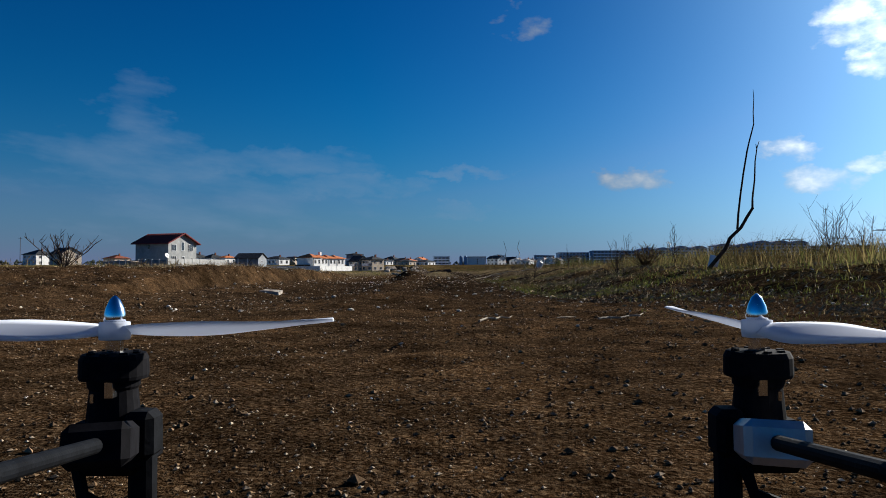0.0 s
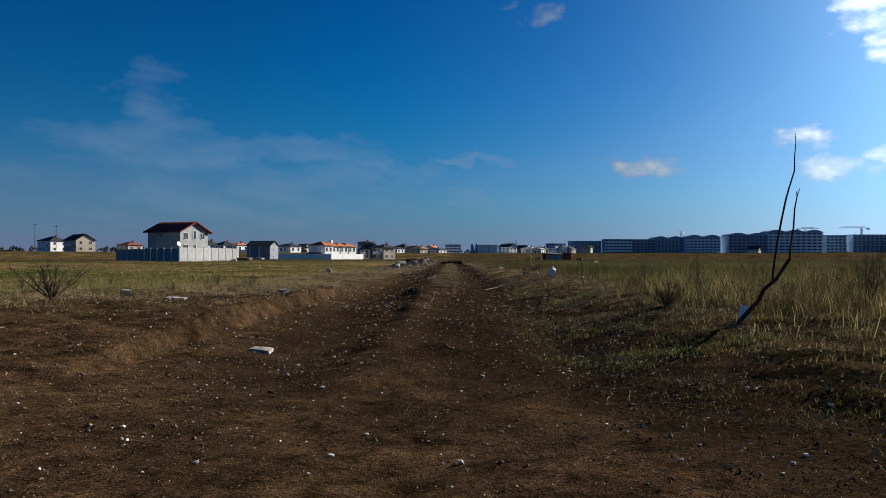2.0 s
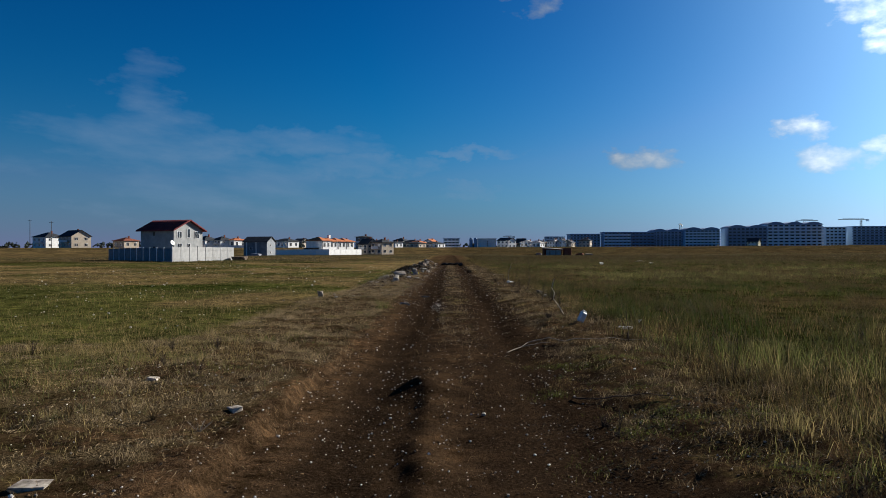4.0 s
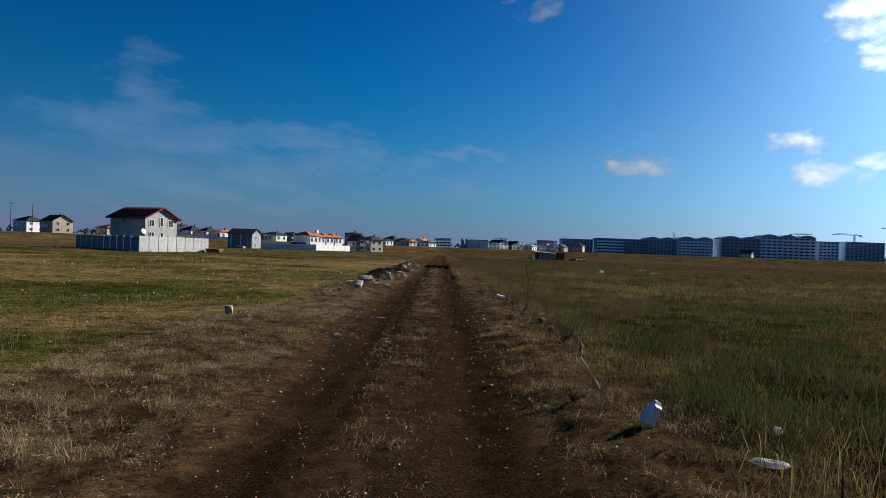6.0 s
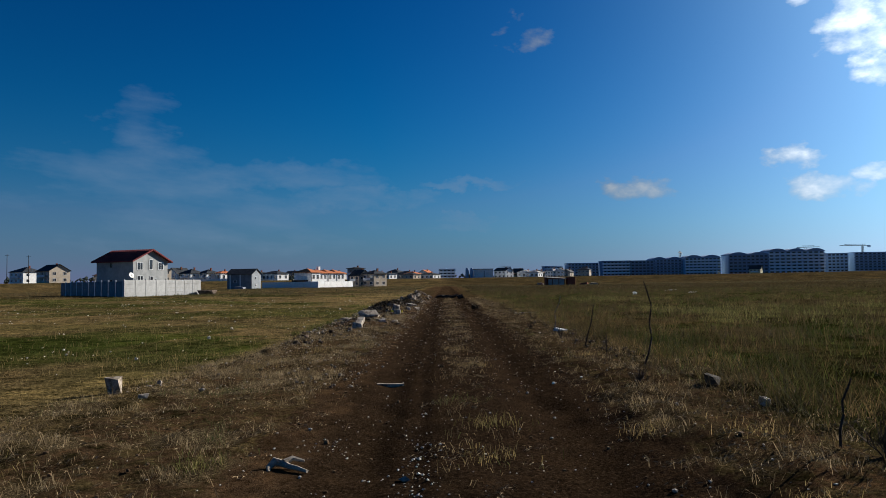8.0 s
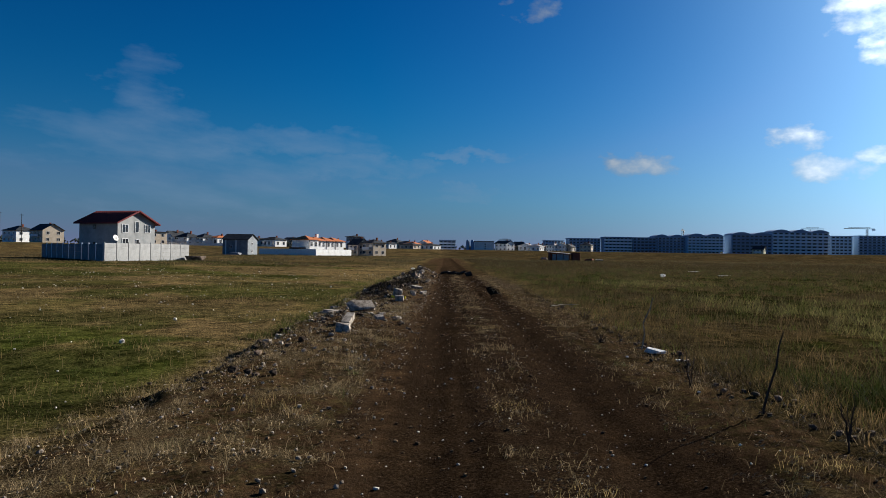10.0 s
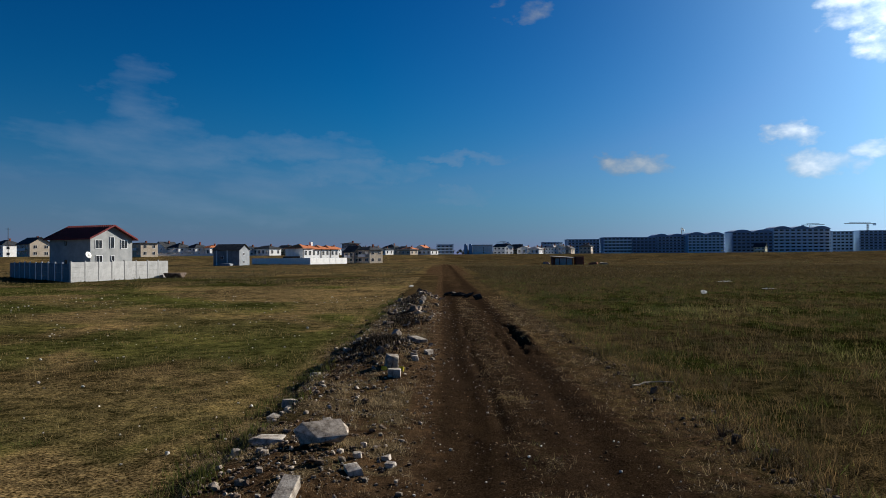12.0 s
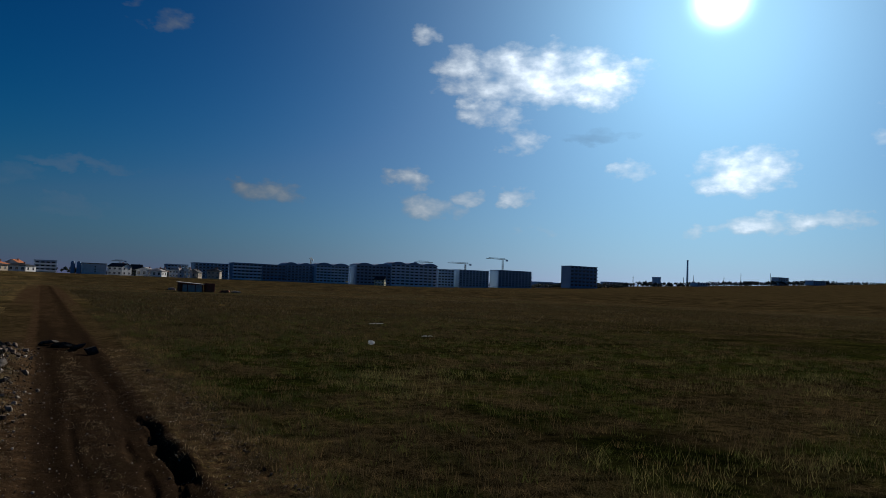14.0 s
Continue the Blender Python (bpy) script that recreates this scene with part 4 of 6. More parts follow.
def block(x0, x1, y, height, floors, cols, wall, band, label, waves=0, depth=16.0, name="apartment_building", group="apartment blocks"):
    """An apartment block: body, one pale band and one row of windows for each floor, a flat or wavy roof."""
    cx, w = (x0 + x1) / 2, x1 - x0
    z = ground_z(cx, y) - 0.3
    top = thing(name, pose(cx, y, z), label, "apartment building", group)
    bm = bmesh.new()
    cube(bm, 0, depth / 2, height / 2, w, depth, height)
    part("wall", bm, wall, top)
    fl = (height - 1.0) / floors
    bm = bmesh.new()
    cube(bm, 0, 0, 0, w + 0.8, 1.3, fl * (0.5 if band is M_band else 0.36), bevel=0.05)
    src = part("balcony", bm, band, top)
    bm = bmesh.new()
    ww = w / cols * 0.62
    cube(bm, 0, 0, 0, ww, 0.25, fl * 0.42)
    pane = part("window", bm, M_pane, top)
    for r in range(floors):
        o = src if r == 0 else new("balcony", src.data)
        o.parent = top
        o.location = (0, -0.4, 1.0 + fl * r + fl * 0.2)
        for c in range(cols):
            q = pane if r + c == 0 else new("window", pane.data)
            q.parent = top
            q.location = (-w / 2 + (c + 0.5) * w / cols, -0.02, 1.0 + fl * r + fl * 0.66)
    bm = bmesh.new()
    if waves:
        n = waves * 12
        rows = []
        for e in (-0.6, depth + 0.6):
            lower, upper = [], []
            for k in range(n + 1):
                u = -w / 2 - 0.6 + (w + 1.2) * k / n
                zz = height + 0.2 + 2.3 * abs(math.sin(math.pi * waves * k / n)) ** 0.8
                lower.append(bm.verts.new((u, e, height)))
                upper.append(bm.verts.new((u, e, zz)))
            rows.append((lower, upper))
        for k in range(n):
            (l0, u0), (l1, u1) = rows
            bm.faces.new((l0[k], l0[k + 1], u0[k + 1], u0[k]))
            bm.faces.new((l1[k], u1[k], u1[k + 1], l1[k + 1]))
            bm.faces.new((u0[k], u0[k + 1], u1[k + 1], u1[k]))
        bmesh.ops.recalc_face_normals(bm, faces=bm.faces)
    else:
        cube(bm, 0, depth / 2, height + 0.3, w + 0.8, depth + 0.8, 0.6)
    part("roof", bm, M_block_dark, top)
    return top


def base_top(x, y, top):
    return top - ground_z(x, y) + 0.3


# the blue of these blocks is distance haze, painted in their materials
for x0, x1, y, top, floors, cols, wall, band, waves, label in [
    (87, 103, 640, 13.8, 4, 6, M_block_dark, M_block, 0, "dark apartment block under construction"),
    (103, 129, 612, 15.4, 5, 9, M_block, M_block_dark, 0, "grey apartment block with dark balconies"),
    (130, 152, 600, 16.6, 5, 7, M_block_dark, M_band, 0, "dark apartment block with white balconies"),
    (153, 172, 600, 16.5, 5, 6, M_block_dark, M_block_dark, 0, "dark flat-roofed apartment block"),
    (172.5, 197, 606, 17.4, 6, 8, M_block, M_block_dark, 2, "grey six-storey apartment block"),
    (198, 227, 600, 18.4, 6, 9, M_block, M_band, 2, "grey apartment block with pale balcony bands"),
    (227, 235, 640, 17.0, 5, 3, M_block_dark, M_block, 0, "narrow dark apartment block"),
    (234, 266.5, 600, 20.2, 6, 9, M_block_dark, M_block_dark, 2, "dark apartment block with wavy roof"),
    (267, 313, 600, 22.8, 7, 10, M_block, M_band, 3, "grey apartment block, haze-blued, with white floor bands and wavy roof"),
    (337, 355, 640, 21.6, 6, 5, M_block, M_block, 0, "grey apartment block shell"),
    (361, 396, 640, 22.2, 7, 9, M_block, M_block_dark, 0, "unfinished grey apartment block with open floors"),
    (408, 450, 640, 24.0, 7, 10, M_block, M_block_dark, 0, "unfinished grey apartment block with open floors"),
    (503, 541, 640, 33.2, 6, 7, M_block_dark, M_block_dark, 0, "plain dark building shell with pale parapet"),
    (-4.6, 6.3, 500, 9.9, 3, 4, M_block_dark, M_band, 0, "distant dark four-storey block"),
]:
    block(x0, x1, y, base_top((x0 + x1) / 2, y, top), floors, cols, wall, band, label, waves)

hall = thing("warehouse", pose(23.2, 450, ground_z(23, 450) - 0.1), "plain pale industrial hall with a strip of vents", "warehouse")
bm = bmesh.new()
cube(bm, 0, 6, 2.9, 11.5, 12, 5.8)
part("wall", bm, M_white_wall, hall)
bm = bmesh.new()
cube(bm, 0, 6, 5.9, 12, 12.6, 0.3)
part("roof", bm, M_roof_dark, hall)
for k in range(3):
    window(hall, 0.4, 0, 1.5 + k * 1.3, 0.8, 0.7, "y")
silo_pos = (14.6, 450)
for k, dx in enumerate((-1.6, 1.2)):
    sl = thing("silo", pose(silo_pos[0] + dx, silo_pos[1], ground_z(*silo_pos) - 0.1), "dark upright silo beside the hall", "silo", "silos")
    bm = bmesh.new()
    spin(bm, [(1.0, 0), (1.0, 5.6), (0.6, 6.6), (0.2, 6.7)], 14)
    part("body", bm, M_block_dark, sl)
    bm = bmesh.new()
    cyl(bm, (1.05, 0, 0), (1.05, 0, 6), 0.08, 0.08, 6)
    part("pipe", bm, M_steel, sl)

# ruined shed with its heap
shed = thing("shed", pose(30.5, 214, ground_z(30.5, 214) - 0.02), "small ruined brick shed with sagging tin roof", "shed")
for x, sx, sz in ((-2.6, 0.25, 2.3), (-0.9, 0.2, 2.0), (0.9, 0.2, 1.9), (2.6, 0.25, 1.8)):
    part("pillar", cube(bmesh.new(), x, 0, sz / 2, sx, 0.25, sz), M_brick, shed)
part("wall", cube(bmesh.new(), 0, 3, 1.0, 5.4, 0.25, 2.0), M_brick, shed)
part("wall", cube(bmesh.new(), -2.6, 1.5, 1.1, 0.25, 2.7, 2.2), M_brick, shed)
part("wall", cube(bmesh.new(), 0.2, 0, 0.85, 4.4, 0.2, 1.7), M_tin, shed, "grey tin sheet front")
bm = bmesh.new()
cube(bm, 0, 1.4, 2.1, 6.0, 3.8, 0.12, Euler((0.04, 0.07, 0)).to_matrix())
part("roof", bm, M_tin, shed)
bm = bmesh.new()
cube(bm, 4.3, 0.5, 1.1, 2.2, 1.6, 2.2, Euler((0, 0, 0.2)).to_matrix(), bevel=0.05)
part("annex", bm, M_brick, shed, "red brick annex")


# cranes, chimney, cooling tower, poles
def crane(x, y, base, height, jib, turn, label="slender tower crane over the building sites"):
    top = thing("tower_crane", pose(x, y, base, 0, 0, turn), label, "crane", "tower cranes")
    bm = bmesh.new()
    for sx in (-0.6, 0.6):
        for sy in (-0.6, 0.6):
            cube(bm, sx, sy, height / 2, 0.25, 0.25, height)
    for k in range(int(height / 2)):
        cube(bm, 0, -0.6, k * 2 + 1, 1.6, 0.15, 0.15, Euler((0, 0.75 if k % 2 else -0.75, 0)).to_matrix())
        cube(bm, 0, 0.6, k * 2 + 1, 1.6, 0.15, 0.15, Euler((0, -0.75 if k % 2 else 0.75, 0)).to_matrix())
    part("mast", bm, M_steel, top)
    bm = bmesh.new()
    cube(bm, -jib / 2 + 3, 0, height + 0.5, jib + 8, 0.5, 0.5)
    cube(bm, -jib / 2 + 3, 0, height + 1.6, jib, 0.3, 0.3)
    for k in range(int(jib / 2)):
        cube(bm, 2 - k * 2, 0, height + 1.05, 0.15, 0.2, 1.4, Euler((0, 0.7 if k % 2 else -0.7, 0)).to_matrix())
    part("jib", bm, M_steel, top)
    bm = bmesh.new()
    cube(bm, 6.0, 0, height - 0.4, 2.4, 1.2, 1.6)
    part("counterweight", bm, M_block, top)
    return top


crane(383, 665, ground_z(383, 665), base_top(383, 665, 29.0), 20, 0)
crane(430, 665, ground_z(430, 665), base_top(430, 665, 36.0), 24, 10)
crane(318, 640, ground_z(318, 640), base_top(318, 640, 27.0), 10, 160)
crane(207, 640, ground_z(207, 640), base_top(207, 640, 24.0), 6, 60)
crane(84, 1000, ground_z(84, 1000), base_top(84, 1000, 21.0), 9, 5)
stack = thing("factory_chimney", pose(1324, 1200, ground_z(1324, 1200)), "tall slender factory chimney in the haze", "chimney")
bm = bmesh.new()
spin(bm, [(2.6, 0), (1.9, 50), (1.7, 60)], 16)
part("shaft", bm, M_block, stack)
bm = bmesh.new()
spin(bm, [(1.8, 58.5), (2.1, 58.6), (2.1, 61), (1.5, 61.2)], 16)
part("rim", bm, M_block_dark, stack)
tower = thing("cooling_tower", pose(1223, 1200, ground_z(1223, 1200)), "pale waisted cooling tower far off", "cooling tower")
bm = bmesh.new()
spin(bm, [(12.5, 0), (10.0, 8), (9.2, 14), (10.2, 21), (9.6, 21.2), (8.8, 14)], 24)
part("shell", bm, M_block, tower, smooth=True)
bm = bmesh.new()
for k in range(12):
    a = k * math.tau / 12
    cube(bm, 12.3 * math.cos(a), 12.3 * math.sin(a), 0.6, 0.6, 0.6, 2.4)
part("footing", bm, M_block_dark, tower)
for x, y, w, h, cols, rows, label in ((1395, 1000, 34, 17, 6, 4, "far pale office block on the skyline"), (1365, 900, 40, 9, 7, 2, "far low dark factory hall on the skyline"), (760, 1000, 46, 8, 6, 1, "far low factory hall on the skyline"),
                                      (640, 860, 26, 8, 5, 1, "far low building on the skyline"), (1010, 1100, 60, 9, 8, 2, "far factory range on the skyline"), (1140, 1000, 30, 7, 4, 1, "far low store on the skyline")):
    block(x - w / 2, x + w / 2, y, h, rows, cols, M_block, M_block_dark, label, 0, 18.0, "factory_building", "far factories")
for k, (x, y, h) in enumerate(((1380, 1230, 26), (1450, 1150, 30), (1490, 1230, 24), (1560, 1150, 32), (1180, 1230, 24), (1255, 1150, 20))):
    mast = thing("radio_mast", pose(x, y, ground_z(x, y)), "thin steel mast on the skyline", "mast", "skyline masts")
    bm = bmesh.new()
    cyl(bm, (0, 0, 0), (0, 0, h), 0.9, 0.35, 6)
    part("pole", bm, M_steel, mast)
    bm = bmesh.new()
    cube(bm, 0, 0, h * 0.85, 3.5, 0.4, 0.5)
    part("crossarm", bm, M_steel, mast)
for x, y, h in ((-205, 345, 14), (-186, 330, 12.5), (-210, 320, 11)):
    p = thing("utility_pole", pose(x, y, ground_z(x, y)), "dark wooden utility pole by the houses", "utility pole", "utility poles")
    bm = bmesh.new()
    cyl(bm, (0, 0, 0), (0, 0, h), 0.16, 0.11, 8)
    part("pole", bm, M_dark_frame, p)
    bm = bmesh.new()
    cube(bm, 0, 0, h - 0.6, 2.0, 0.14, 0.14)
    part("crossarm", bm, M_dark_frame, p)


# ---- rubble ----
def chunk_mesh(seed, sx, sy, sz, rough=0.3):
    """A broken piece: the hull of points knocked off a box; the smaller rough, the squarer."""
    r = random.Random(seed)
    bm = bmesh.new()
    for cx in (-0.5, 0.5):
        for cy in (-0.5, 0.5):
            for cz in (-0.5, 0.5):
                for _ in range(2):
                    bm.verts.new((sx * (cx - math.copysign(rough * r.random(), cx)), sy * (cy - math.copysign(rough * r.random(), cy)), sz * (cz - math.copysign(rough * 0.8 * r.random(), cz))))
    hull = bmesh.ops.convex_hull(bm, input=bm.verts[:])
    bmesh.ops.delete(bm, geom=[v for v in set(hull["geom_interior"] + hull["geom_unused"]) if isinstance(v, bmesh.types.BMVert)], context="VERTS")
    return bm


def chunk(x, y, sx, sy, sz, turn=0, tilt=(0, 0), seed=0, material=None, label="jagged pale chunk of broken concrete", name="concrete_chunk", lift=0.0, rough=0.3):
    ob = part(name, chunk_mesh(seed, sx, sy, sz, rough), material or M_concrete)
    low = sz * 0.30 * math.cos(radians(max(abs(tilt[0]), abs(tilt[1]))))
    ob.matrix_world = pose(x, y, ground_z(x, y) + low + lift, tilt[0], tilt[1], turn)
    return tagged(ob, label, "rubble", "rubble beside the track")


chunk(-2.66, 35.5, 0.17, 0.58, 0.12, -4, (14, 0), 1, label="straight grey concrete beam lying on earth", name="concrete_beam", rough=0.05, lift=0.06)
chunk(-2.62, 37.4, 0.66, 0.52, 0.13, 34, (30, -12), 2, M_stones, rough=0.5, label="large tilted wedge of broken concrete slab", name="concrete_slab", lift=0.12)
chunk(-2.48, 37.75, 0.34, 0.22, 0.10, -20, (12, 28), 44, M_stones, rough=0.5, label="earthy broken end of a concrete slab", name="concrete_slab", lift=0.10)
chunk(-2.60, 34.5, 0.30, 0.34, 0.22, 10, (0, 6), 3, label="rounded grey lump of concrete")
chunk(-3.32, 37.7, 0.46, 0.26, 0.10, 8, (0, 3), 4, label="flat strip of broken concrete slab")
chunk(-2.21, 43.4, 0.32, 0.36, 0.34, 20, (8, 10), 5, label="large concrete block with yellow paint remains")
chunk(-2.36, 43.14, 0.16, 0.05, 0.11, 20, (-16, 8), 6, M_yellow, "yellow painted shard leaning on the block", "painted_shard")
chunk(-2.02, 43.17, 0.13, 0.05, 0.13, -24, (-14, 6), 61, M_yellow, "yellow painted shard leaning on the block", "painted_shard")
chunk(-2.10, 42.7, 0.27, 0.32, 0.20, -8, (0, 0), 7, label="squared grey stone below the painted block")
chunk(-1.82, 47.2, 0.40, 0.62, 0.10, 30, (6, 4), 8, label="flat white piece of slab", lift=0.1)
for k, (x, y, s, a) in enumerate([(-3.5, 48.6, 0.30, 0.8), (-3.25, 47.3, 0.28, 0.7), (-2.98, 45.9, 0.26, 1.2), (-1.5, 45.5, 0.27, 0.9), (-1.78, 44.3, 0.26, 0.8), (-3.75, 43.2, 0.22, 1.1),
                                 (-3.95, 45.2, 0.18, 0.8), (-3.15, 53.8, 0.28, 0.7), (-3.72, 40.7, 0.30, 0.8), (-3.75, 39.8, 0.36, 0.7), (-2.75, 38.6, 0.24, 0.9), (-3.65, 37.5, 0.20, 0.8),
                                 (-2.13, 36.4, 0.30, 0.5), (-1.76, 36.7, 0.14, 0.8), (-3.6, 37.2, 0.18, 0.9), (-3.65, 40.2, 0.22, 1.0), (-2.15, 36.9, 0.15, 0.8), (-1.83, 37.0, 0.13, 0.8),
                                 (-3.58, 33.7, 0.16, 0.9), (-3.55, 32.8, 0.18, 0.8), (-3.55, 23.6, 0.12, 0.9),
                                 (-1.03, 4.3, 0.17, 0.25), (-1.82, 8.15, 0.14, 0.5), (-3.1, 9.7, 0.14, 0.5)]):
    s *= 0.62
    chunk(x, y, s * (0.9 + 0.3 * (k % 3)), s * (1.1 + 0.2 * (k % 2)), s * a, 47 * k % 180, ((k * 7) % 17 - 8, (k * 5) % 15 - 7), 20 + k,
          label=["pale broken stone beside the track", "weathered grey concrete fragment", "small angular rubble stone"][k % 3])
chunk(-4.1, 24.1, 0.19, 0.15, 0.25, 12, (5, -9), 412, M_stones, "upright pale stone block at the edge of the turf", rough=0.42)
chunk(-0.98, 24.6, 0.34, 0.075, 0.05, 8, (0, 2), 413, M_stones, "short weathered board lying on the wheel track", "wooden_board", rough=0.12)
rnd = random.Random(7)
for k in range(150):
    if k < 48:
        cx, cy, rx, ry = -2.5, 45.6, 0.8, 2.4
    elif k < 84:
        cx, cy, rx, ry = -2.4, 55.5, 0.7, 2.6
    else:
        cx, cy, rx, ry = -2.2, 64.5, 0.75, 5.0
    x, y, s = rnd.gauss(cx, rx * 0.6), rnd.gauss(cy, ry * 0.6), 0.05 + (0.15 if k < 48 else 0.24) * rnd.random() ** 2.6
    chunk(x, y, s * rnd.uniform(0.8, 1.5), s * rnd.uniform(0.8, 1.6), s * rnd.uniform(0.35, 0.9), rnd.uniform(0, 180), (rnd.uniform(-38, 38), rnd.uniform(-38, 38)), 80 + k,
          M_stones if rnd.random() < 0.48 else M_rubble_dark, ["jagged pale chunk of broken concrete", "dirty broken block in the rubble heap", "grey slab fragment in the rubble heap"][k % 3], lift=rnd.uniform(0, 0.05), rough=rnd.uniform(0.2, 0.5))
for x, y, sx, sy, sz, a in ((-0.75, 72.4, 0.9, 0.55, 0.16, -28), (-0.2, 71.2, 1.3, 0.5, 0.15, -48), (0.35, 69.6, 1.1, 0.42, 0.20, -58), (0.72, 67.8, 0.5, 0.42, 0.30, 20), (-0.1, 70.2, 0.6, 0.3, 0.12, 30)):
    chunk(x, y, sx, sy, sz, a, (14 * math.sin(9 * x), 16 * math.cos(7 * y)), int(x * 10) + 300, M_asphalt, "dark slab of torn asphalt across the verge", "asphalt_slab", lift=0.06, rough=0.40)


# ---- scattered stones, clods and straw ----
def icos(count, seed, rough=0.28, plain=False):
    """A few misshapen stones: corner arrays on one set of faces."""
    bm = bmesh.new()
    if plain:
        tip = [bm.verts.new(p) for p in ((1, 0, 0), (0, 1, 0), (-1, 0, 0), (0, -1, 0), (0, 0, 1), (0, 0, -1))]
        for k in range(4):
            bm.faces.new((tip[k], tip[(k + 1) % 4], tip[4]))
            bm.faces.new((tip[(k + 1) % 4], tip[k], tip[5]))
    else:
        bmesh.ops.create_icosphere(bm, subdivisions=1, radius=1.0)
    bm.verts.ensure_lookup_table()
    bm.verts.index_update()
    base = np.array([v.co[:] for v in bm.verts])
    faces = np.array([[v.index for v in f.verts] for f in bm.faces])
    bm.free()
    rng = np.random.default_rng(seed)
    out = []
    for _ in range(count):
        v = base * (1 + rough * rng.uniform(-1, 1, (len(base), 1))) * rng.uniform(0.7, 1.25, (1, 3))
        box = rng.uniform(0.5, 1.0, (2, 3))
        out.append(v * 1.1 + 0.3 * v[:, [1, 2, 0]] * rng.uniform(-1, 1, (1, 3)) if plain else np.clip(v + 0.25 * v[:, [1, 2, 0]] * rng.uniform(-1, 1, (1, 3)), -box[0], box[1]) * 1.25)
    return out, faces


def scatter(name, xs, ys, sizes, material, seed, label, category, flat=0.65, sink=0.25, plain=True):
    shapes, faces = icos(9, seed, plain=plain)
    rng = np.random.default_rng(seed + 1)
    n, nv = len(xs), len(shapes[0])
    pick = rng.integers(0, 9, n)
    a = rng.uniform(0, math.tau, n)
    local = np.array(shapes)[pick] * sizes[:, None, None]
    local[:, :, 2] *= flat
    c, s = np.cos(a)[:, None], np.sin(a)[:, None]
    v = np.stack((local[:, :, 0] * c - local[:, :, 1] * s + xs[:, None], local[:, :, 0] * s + local[:, :, 1] * c + ys[:, None],
                  local[:, :, 2] + (land(xs, ys) + sizes * (flat - sink))[:, None]), -1).reshape(-1, 3)
    f = (faces[None] + (np.arange(n) * nv)[:, None, None]).reshape(-1, 3)
    return tagged(mesh_from(name, v, f, np.full(len(f), 3), material), label, category, kind="stuff")


rng = np.random.default_rng(3)


def thinned(x, y, keep):
    m = rng.uniform(0, 1, len(x)) < keep
    return x[m], y[m]


def near_far(n, y0, y1, power=2.0):
    return y0 + (y1 - y0) * rng.uniform(0, 1, n) ** power


x, y = rng.uniform(-4.0, -1.3, 3200), rng.uniform(24, 62, 3200)
scatter("verge_gravel", x, y, rng.gamma(1.2, 0.0045, len(x)) + 0.004, M_stones, 18, "small pale rubble bits trodden into the verge", "gravel", 0.8, 0.15, plain=False)
# pale pebbles, thickest where the earth is bare
x, y = rng.normal(0, 1.6, 29000), near_far(29000, 0.25, 60, 2.0)
x, y = thinned(x, y, 0.06 + 0.13 * soil_at(x, y))
scatter("pebbles", x, y, rng.gamma(1.4, 0.0008, len(x)) * (0.3 + 0.7 * step(0.3, 3.0, y)) + 0.0003 + np.minimum(0.0008 * y, 0.0055) * rng.uniform(0.15, 1.25, len(x)) ** 2, M_pebble, 5, "pale limestone pebbles strewn over the track", "pebbles")
x, y = rng.uniform(-7, 1.4, 2600), rng.uniform(0.6, 11, 2600)
x, y = thinned(x, y, soil_at(x, y))
scatter("gravel_stones", x, y, rng.gamma(1.4, 0.0012, len(x)) * (0.3 + 0.7 * step(0.5, 4.0, y)) + 0.0003 + 0.0005 * np.abs(y), M_pebble, 6, "loose pale stones on bare earth", "stones", plain=False)
y = near_far(19000, 0.22, 7.0, 1.9)
x = rng.uniform(-1, 1, 19000) * (0.25 + 0.62 * y)
x, y = thinned(x, y, soil_at(x, y))
scatter("soil_crumbs", x, y, rng.gamma(2.0, 0.0004, len(x)) + 0.0003 + 0.0005 * y, M_clod, 8, "crumbly dark brown soil", "soil", 0.55, 0.2)
y = near_far(36000, 1.0, 13.0, 1.7)
x = rng.uniform(-1, 1, 36000) * (0.5 + 0.55 * y)
x, y = thinned(x, y, soil_at(x, y) * step(-4.0, -2.0, x) * step(2.4, 1.0, x) * (0.2 + 0.8 * step(0.36, 0.60, fbm(x / 0.5, y / 0.5, 37))))
scatter("soil_lumps", x, y, (rng.gamma(1.2, 0.0017, len(x)) + 0.0013) * (0.35 + 0.65 * step(1.0, 4.0, y)), M_clod, 28, "small crumbled lumps of dry earth", "soil", 0.7, 0.2)
y = near_far(11000, 0.3, 6.0, 1.8)
x = rng.uniform(-1, 1, 11000) * (0.25 + 0.62 * y)
x, y = thinned(x, y, 0.8 * soil_at(x, y))
scatter("fine_gravel", x, y, rng.gamma(1.1, 0.0004, len(x)) + 0.0003 + 0.00030 * y, M_grit, 19, "fine pale gravel in the soil of the track", "gravel", 0.6, 0.2)
x, y = rng.uniform(-4.2, 3.0, 5500), near_far(5500, 3, 58, 1.3)
x, y = thinned(x, y, 0.3 + 0.6 * soil_at(x, y))
scatter("earth_clods", x, y, (rng.gamma(1.6, 0.0045, len(x)) + 0.003) * (0.3 + 0.5 * step(10, 30, y)) + 0.00008 * y, M_clod, 9, "clods of brown earth along the ruts", "earth clods", 0.7, 0.3, plain=False)
x, y = rng.uniform(-1.7, 2.0, 1200), near_far(1200, 2.0, 62, 1.2)
